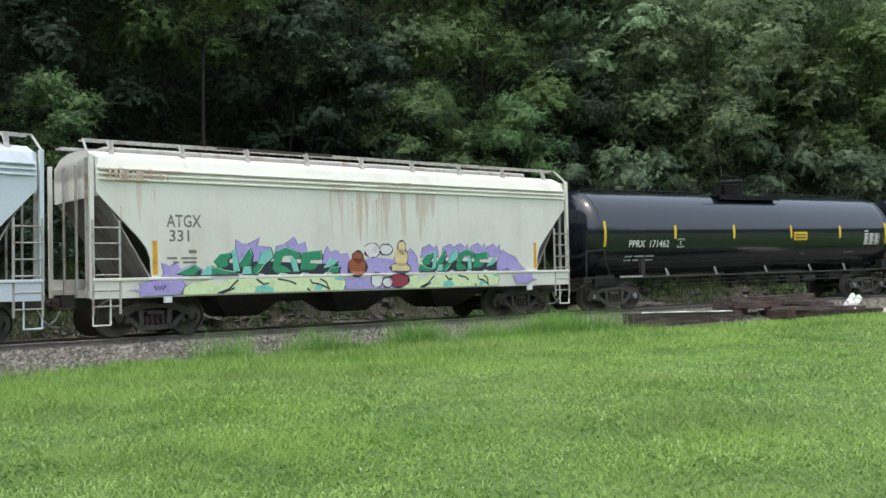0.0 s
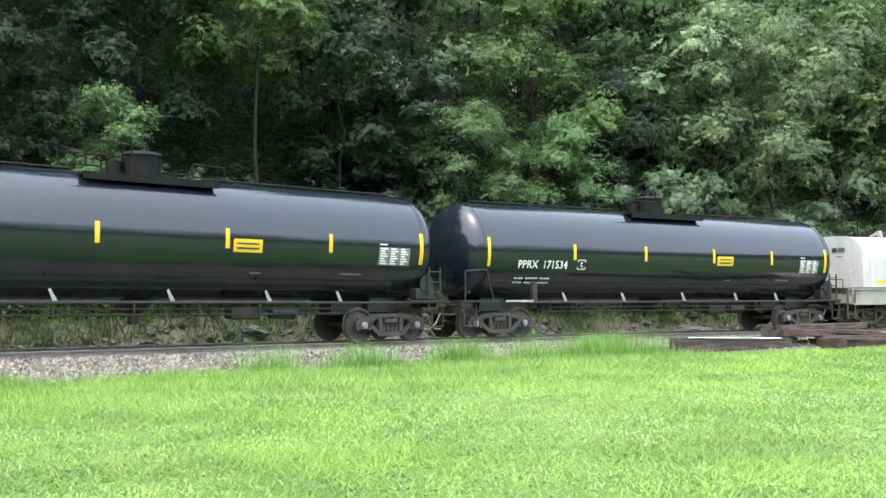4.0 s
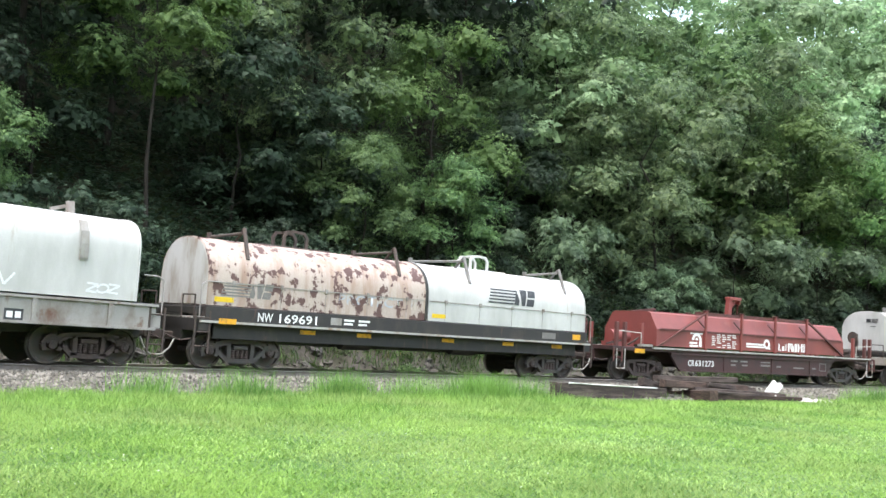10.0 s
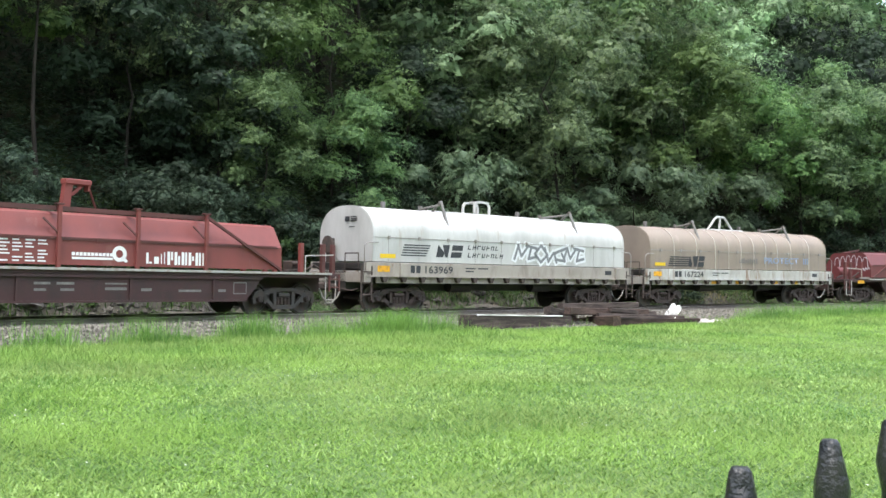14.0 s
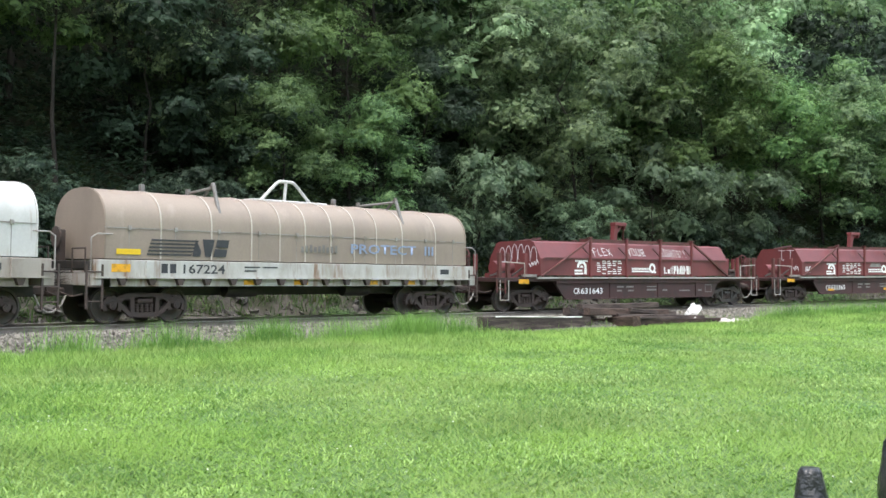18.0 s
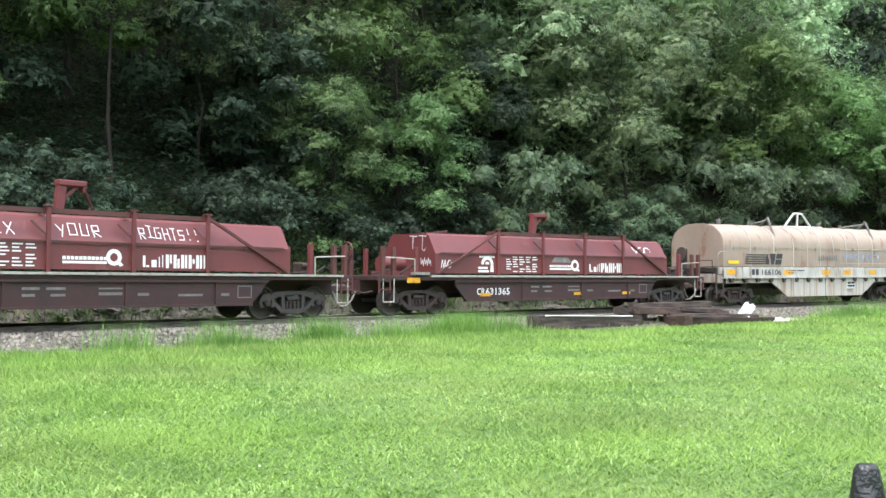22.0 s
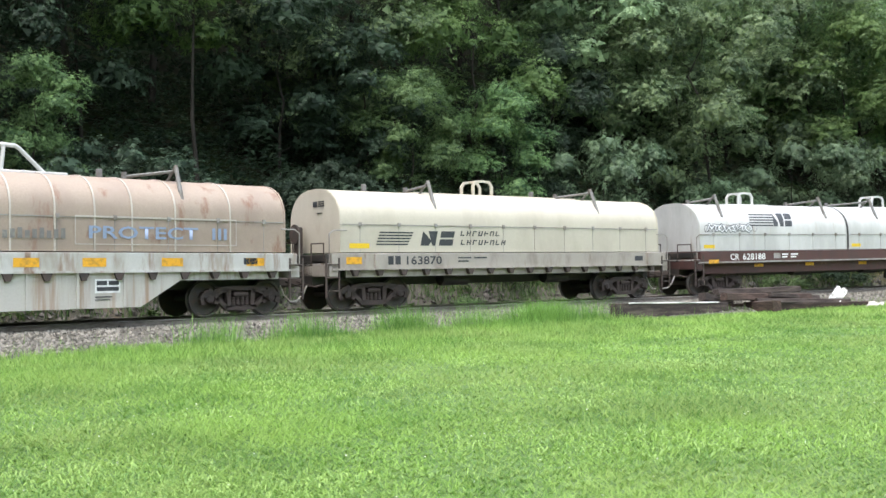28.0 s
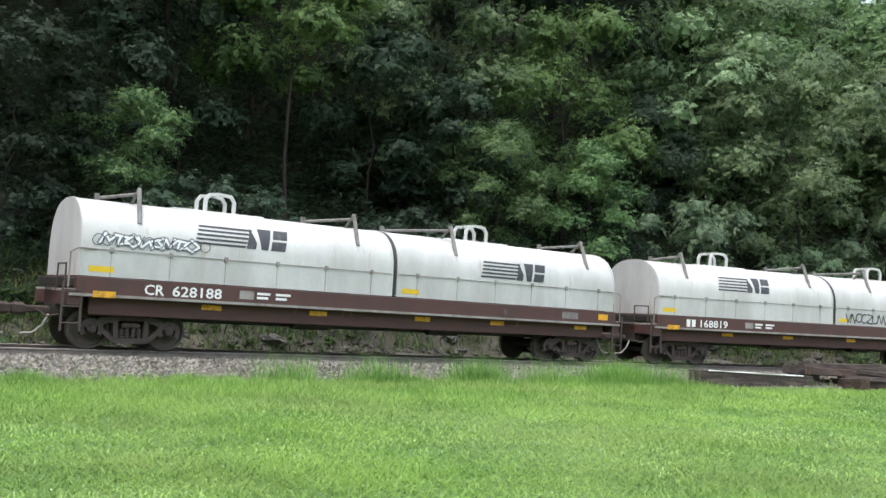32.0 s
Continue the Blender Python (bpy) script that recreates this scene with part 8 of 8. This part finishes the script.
def build_stones():
    rng = np.random.default_rng(12)
    n = 26000
    s = 4 + 66 * rng.uniform(0, 1, n) ** 1.2
    lat = rng.uniform(0.84, 4.0, n)
    top = np.interp(lat, [0.85, 1.6, 2.0, 2.6, 3.2, 3.8, 4.2], [-0.212, -0.228, -0.275, -0.42, -0.56, -0.70, -0.80])
    octa = np.array([(1, 0, 0), (0, 1, 0), (-1, 0, 0), (0, -1, 0), (0, 0, 1), (0, 0, -1)], float)
    tri = np.array([(0, 1, 4), (1, 2, 4), (2, 3, 4), (3, 0, 4), (1, 0, 5), (2, 1, 5), (3, 2, 5), (0, 3, 5)])
    c = np.array([beside(a, b, z) for a, b, z in zip(s, lat, top + 0.012)])
    size = rng.uniform(0.020, 0.066, n)[:, None, None]
    v = c[:, None, :] + octa[None] * size * rng.uniform(0.6, 1.25, (n, 6, 1)) + rng.normal(size=(n, 6, 3)) * 0.008
    f = (tri[None] + 6 * np.arange(n)[:, None, None]).reshape(-1, 3)
    me = bpy.data.meshes.new("ballast_stones")
    me.from_pydata(v.reshape(-1, 3).tolist(), [], f.tolist())
    m, nt, bsdf, link = nodes_of("ballast_stone")
    geo = nt.nodes.new("ShaderNodeNewGeometry")
    rr = nt.nodes.new("ShaderNodeValToRGB")
    rr.color_ramp.elements[0].color, rr.color_ramp.elements[1].color = (0.065, 0.060, 0.050, 1), (0.29, 0.268, 0.226, 1)
    link(geo.outputs["Random Per Island"], rr.inputs["Fac"])
    link(rr.outputs["Color"], bsdf.inputs["Base Color"])
    bsdf.inputs["Roughness"].default_value = 0.9
    me.materials.append(m)
    tagged(new("ballast_stones", me), "loose grey and buff ballast stones", "stones", kind="stuff")


build_lawn()
build_fringe()
build_undergrowth()
build_stones()


# ---- rocks ----
def rock_mesh(seed, flat=0.6):
    bm = bmesh.new()
    bmesh.ops.create_icosphere(bm, subdivisions=3, radius=1.0)
    for v in bm.verts:
        k = 1 + 0.55 * noise.noise(v.co * 1.3 + Vector((seed * 7, 0, 0))) + 0.26 * noise.noise(v.co * 3.3 + Vector((0, seed, 0))) + 0.12 * noise.noise(v.co * 8 + Vector((seed, 0, 0)))
        v.co = Vector((v.co.x * k, v.co.y * k, round(v.co.z * k * flat * 4) / 4 * 0.5 + v.co.z * k * flat * 0.5))
    me = bpy.data.meshes.new("rock")
    bm.to_mesh(me)
    bm.free()
    me.materials.append(M["rock"])
    return me


def build_rocks():
    kinds = [rock_mesh(i, 0.5 + 0.15 * i) for i in range(4)]
    rng = random.Random(4)
    for i in range(298):
        s, lat = -8 + 90 * (i / 298) ** 0.8 + rng.gauss(0, 0.8), -3.75 - 2.2 * rng.random() ** 1.5
        p = beside(s, lat)
        k = 0.08 + 0.22 * rng.random() ** 2
        ob = new("rock", rng.choice(kinds))
        ob.matrix_basis = Matrix.Translation((p.x, p.y, ground_z(s, lat) - 0.22 * k)) @ pose(0, 0, 0, rng.uniform(-25, 25), rng.uniform(-25, 25), rng.uniform(0, 360)) @ Matrix.Diagonal((k * rng.uniform(1.0, 1.7), k * 1.2, k * 1.2, 1))
        tagged(ob, "grey shale rock on the weedy bank", "rock", "rocks along the bank")
    # broken scree at the foot of the bank
    rg = np.random.default_rng(44)
    n = 26000
    s, lat = rg.uniform(-8, 80, n), -3.3 - 2.2 * rg.uniform(0, 1, n) ** 1.3
    c = np.array([(*beside(a, b).xy, ground_z(a, b) + 0.01) for a, b in zip(s, lat)])
    octa = np.array([(1, 0, 0), (0, 1, 0), (-1, 0, 0), (0, -1, 0), (0, 0, 1), (0, 0, -1)], float)
    tri = np.array([(0, 1, 4), (1, 2, 4), (2, 3, 4), (3, 0, 4), (1, 0, 5), (2, 1, 5), (3, 2, 5), (0, 3, 5)])
    size = (0.02 + 0.13 * rg.uniform(0, 1, n) ** 3.0)[:, None, None]
    v = c[:, None, :] + octa[None] * size * rg.uniform(0.55, 1.4, (n, 6, 1)) + rg.normal(size=(n, 6, 3)) * size * 0.25
    me = bpy.data.meshes.new("scree")
    me.from_pydata(v.reshape(-1, 3).tolist(), [], (tri[None] + 6 * np.arange(n)[:, None, None]).reshape(-1, 3).tolist())
    me.materials.append(M["scree"])
    tagged(new("scree", me), "broken grey stones along the foot of the bank", "stones", kind="stuff")
    # the bare cut face, in ledges
    sh = Shape()
    ns, nz = 70, 60
    for i in range(ns + 1):
        s = -8 + 18.0 * i / ns
        edge = smoothstep(6.5, 10, s)
        for j in range(nz + 1):
            h = -0.9 + (7.4 - 1.8 * edge) * j / nz
            hh = h + 0.35 * noise.noise(Vector((s * 0.3, 0, 3))) + 0.06 * s
            ledge = math.floor(hh * 2.6) / 2.6
            back = 0.38 * ledge + 0.25 * noise.noise(Vector((s * 0.5, ledge * 3.1, 0))) + 0.14 * noise.noise(Vector((s * 2.2, hh * 5, 5))) + 0.3 * noise.noise(Vector((math.floor(s * 1.3 + 3 * noise.noise(Vector((ledge, 0, 0)))), ledge, 9)))
            p = beside(s, -4.6 - back - 3.4 * edge - (1.2 if j == nz else 0.0))
            sh.v.append((p.x, p.y, h + GRADE * s))
    for i in range(ns):
        for j in range(nz):
            a = i * (nz + 1) + j
            sh.f.append((a, a + nz + 1, a + nz + 2, a + 1))
    tagged(new("rock_outcrop", mesh_of("rock_outcrop", sh, M["rock"])), "layered dark shale outcrop beside the track", "rock")
    # low broken ledge of grey slabs at the foot of the bank
    sh = Shape()
    ns, nz = 260, 16
    for i in range(ns + 1):
        s = 12.5 + 33.0 * i / ns
        high = (0.75 + 0.45 * noise.noise(Vector((s * 0.35, 2, 0)))) * smoothstep(12.5, 14.5, s) * (1 - smoothstep(42, 45.5, s))
        for j in range(nz + 1):
            h = -0.92 + (high + 0.15) * j / nz
            step_z = math.floor(h * 6.0 + 1.2 * s * 0.35) / 6.0
            slab = noise.noise(Vector((math.floor(s * 2.1 + 4 * step_z), step_z * 7, 3)))
            p = beside(s + 0.05 * noise.noise(Vector((s * 4, h * 6, 2))), -4.15 - 0.55 * (h + 0.9) - 0.30 * slab - 0.10 * noise.noise(Vector((s * 5, h * 7, 0))) - (0.6 if j == nz else 0.0))
            sh.v.append((p.x, p.y, h + 0.05 * noise.noise(Vector((s * 3, h * 3, 8))) + GRADE * s))
    for i in range(ns):
        for j in range(nz):
            a = i * (nz + 1) + j
            sh.f.append((a, a + nz + 1, a + nz + 2, a + 1))
    tagged(new("rock_ledge", mesh_of("rock_ledge", sh, M["scree"])), "low broken ledge of grey shale slabs", "rock")


build_rocks()


# ---- pile of old timbers, litter ----
def timber(s0, s1, lat, z0, z1, deep, turn=0.0, tilt=0.0, tone="timber", label="old brown railway timber lying in the pile"):
    ln = s1 - s0
    sh = Shape()
    rng = random.Random(int(s0 * 100 + z0 * 1000))
    n = 8
    rows = []
    for i in range(n + 1):
        x = -ln / 2 + ln * i / n
        j = [rng.uniform(-0.012, 0.012) for _ in range(8)]
        c = 0.02
        y0, y1, a, b = -deep / 2, deep / 2, 0.0, z1 - z0
        rows.append([(x, y0 + j[0], a + c), (x, y0 + c, a + j[1]), (x, y1 - c, a + j[2]), (x, y1 + j[3], a + c), (x, y1 + j[4], b - c), (x, y1 - c, b + j[5]), (x, y0 + c, b + j[6]), (x, y0 + j[7], b - c)])
    sh.v = [p for r in rows for p in r]
    sh.f = [(i * 8 + k, i * 8 + (k + 1) % 8, i * 8 + 8 + (k + 1) % 8, i * 8 + 8 + k) for i in range(n) for k in range(8)] + [tuple(range(7, -1, -1)), tuple(range(n * 8, n * 8 + 8))]
    ob = new("timber", mesh_of("timber", sh, M[tone]))
    c = beside((s0 + s1) / 2, lat, z0)
    ob.matrix_basis = Matrix.Translation(c) @ pose(0, 0, 0, 0, 0, -math.degrees((s0 + s1) / 2 / RAD) + turn) @ pose(0, 0, 0, 0, tilt)
    return tagged(ob, label, "timber", "timbers in the pile")


timber(26.2, 31.6, 3.45, -0.68, -0.22, 0.34, 2, 0.6, "timber", "long squared timber with a bleached top edge")
timber(30.6, 33.0, 2.9, -0.36, -0.10, 0.26, 18, 7)
timber(29.9, 34.4, 2.85, -0.62, -0.36, 0.28, 3, 0, "tie")
timber(31.8, 35.9, 3.05, -0.04, 0.16, 0.26, -3, -1.0, "timber", "weathered timber lying across the top of the pile")
timber(31.7, 36.4, 3.3, -0.30, -0.05, 0.30, 2, 0.8, "tie")
timber(31.9, 34.0, 3.9, -0.68, -0.32, 0.30, 66, 0, "tie", "short dark timber with its sawn end showing")
timber(33.4, 38.5, 4.05, -0.74, -0.46, 0.42, 1, 0, "tie")
timber(33.0, 36.2, 3.95, -0.46, -0.38, 0.62, 4, 0.5, "timber", "wide dark plank lying flat on the pile")
timber(33.2, 37.9, 3.6, -0.54, -0.30, 0.34, -4, 1.2, "timber", "split reddish timber on the side of the pile")
timber(33.9, 37.0, 3.3, -0.28, -0.12, 0.24, 6, 2.5, "timber")
_pale = timber(26.7, 31.1, 3.632, -0.240, -0.208, 0.03, 2, 0.6, "timber", "bleached edge strip on the long timber")
_pale.data.materials.clear()
_pale.data.materials.append(M["paper"])


def crumpled(name, label, at, size, seed, category="litter"):
    bm = bmesh.new()
    bmesh.ops.create_grid(bm, x_segments=9, y_segments=7, size=1.0)
    for v in bm.verts:
        v.co = Vector((v.co.x, v.co.y * 0.6, 0.35 + 0.45 * noise.noise(v.co * 1.7 + Vector((seed, 0, 0))) + 0.3 * noise.noise(v.co * 4.1)))
    geom = bm.faces[:]
    bmesh.ops.solidify(bm, geom=geom, thickness=0.03)
    me = bpy.data.meshes.new(name)
    bm.to_mesh(me)
    bm.free()
    me.materials.append(M["paper"])
    ob = new(name, me)
    ob.matrix_basis = at @ Matrix.Diagonal((size, size, size, 1))
    return tagged(ob, label, category)


_p = beside(37.6, 3.6, -0.30)
crumpled("paper_sheet", "crumpled white paper sheet lying on the timbers", Matrix.Translation(_p) @ pose(0, 0, 0, 35, -40, -10), 0.36, 1.0)
_p = Vector((24.6, 4.35, -0.80))
crumpled("paper_bag", "crumpled white paper bag lying on the lawn", Matrix.Translation(_p) @ pose(0, 0, 0, 0, 0, -75), 0.24, 4.0)
_rng = random.Random(21)
_chip = rock_mesh(9, 0.6)
_chip.materials.clear()
_chip.materials.append(M["rubble"])
for _i in range(60):
    _s, _l = 38.3 + 2.6 * _rng.random(), 4.0 + _rng.uniform(-0.6, 0.7)
    _q = beside(_s, _l, -0.70 + max(0.0, 3.8 - _l) * 0.2)
    _o = new("rubble", _chip)
    _k = _rng.uniform(0.06, 0.21)
    _o.matrix_basis = Matrix.Translation(_q) @ pose(0, 0, 0, 0, 0, _rng.uniform(0, 360)) @ Matrix.Diagonal((_k * 1.4, _k, _k * 0.7, 1))
    tagged(_o, "pale broken rubble beside the timbers", "rubble", "rubble by the pile")


# ---- iron fence before the viewpoint ----
def build_fence():
    fence = thing("iron_fence", "black-painted iron picket fence with blunt tapered finials", "fence")
    tip = CAM_Z - 0.060
    prof = [(0.0, 0.0), (0.0, 0.0038), (-0.002, 0.0049), (-0.012, 0.0068), (-0.022, 0.0090), (-0.027, 0.0094), (-0.034, 0.0088), (-0.045, 0.0070), (-0.05, 0.0070), (-1.48, 0.0070)]
    sh = Shape().lathe_x(prof, 0, 0, 12)
    rng = random.Random(2)
    sh.v = [(z + rng.uniform(-4e-4, 4e-4), y + rng.uniform(-4e-4, 4e-4), x) for x, y, z in sh.v]
    sh.f = [tuple(reversed(f)) for f in sh.f]
    me = mesh_of("picket", sh, M["iron"], 60)
    y_at = lambda x: 0.119 - 0.053 * (x - 0.41)
    for k in range(-24, 40):
        x = 0.41 + 0.125 * k
        place("picket", me, fence, pose(x, y_at(x), tip + rng.uniform(-0.001, 0.001), 0, 0, rng.uniform(0, 360)))
    for z in (-0.16, -1.3):
        part("fence_rail", Shape().add([(x, y_at(x) + dy, tip + z + dz) for x in (-2.6, 5.3) for dy, dz in ((-0.012, 0), (0.012, 0), (0.012, 0.03), (-0.012, 0.03))],
                                       [(0, 1, 5, 4), (1, 2, 6, 5), (2, 3, 7, 6), (3, 0, 4, 7), (0, 3, 2, 1), (4, 5, 6, 7)]), M["iron"], fence)


build_fence()


# ---- ties under the rails ----
def build_ties():
    me = mesh_of("tie", Shape().box(-0.115, 0.115, -1.3, 1.3, -0.17, 0.0, 0.012), M["tie"])
    plate = mesh_of("tie_plate", Shape().box(-0.09, 0.09, -0.17, 0.17, 0.0, 0.018), M["rail"])
    for i in range(140):
        s = -2 + 0.54 * i
        at = Matrix.Translation(on_track(s, 0, -0.176)) @ pose(0, 0, 0, 0, 0, -math.degrees(s / RAD)) @ pose(0, 0, 0, math.degrees(CANT))
        tie = place("tie", me, TRACK, at)
        for y in (-0.755, 0.755):
            place("tie_plate", plate, tie, pose(0, y, 0))


build_ties()


# ---- what moves ----
def motions():
    times = [0.5 * i for i in range(65)]
    for car, s, half in CARS:
        walk(car, [(t, car_pose(s - SPEED * (t - 13.0), half)) for t in times])
    step_t = 0.1
    ticks = [i * step_t for i in range(321)]
    for ax, x in AXLES:
        rate = -math.degrees(SPEED / 0.458)
        walk(ax, [(t, pose(x, 0, 0.47) @ Matrix.Rotation(radians(rate * t), 4, "Y")) for t in ticks])


motions()
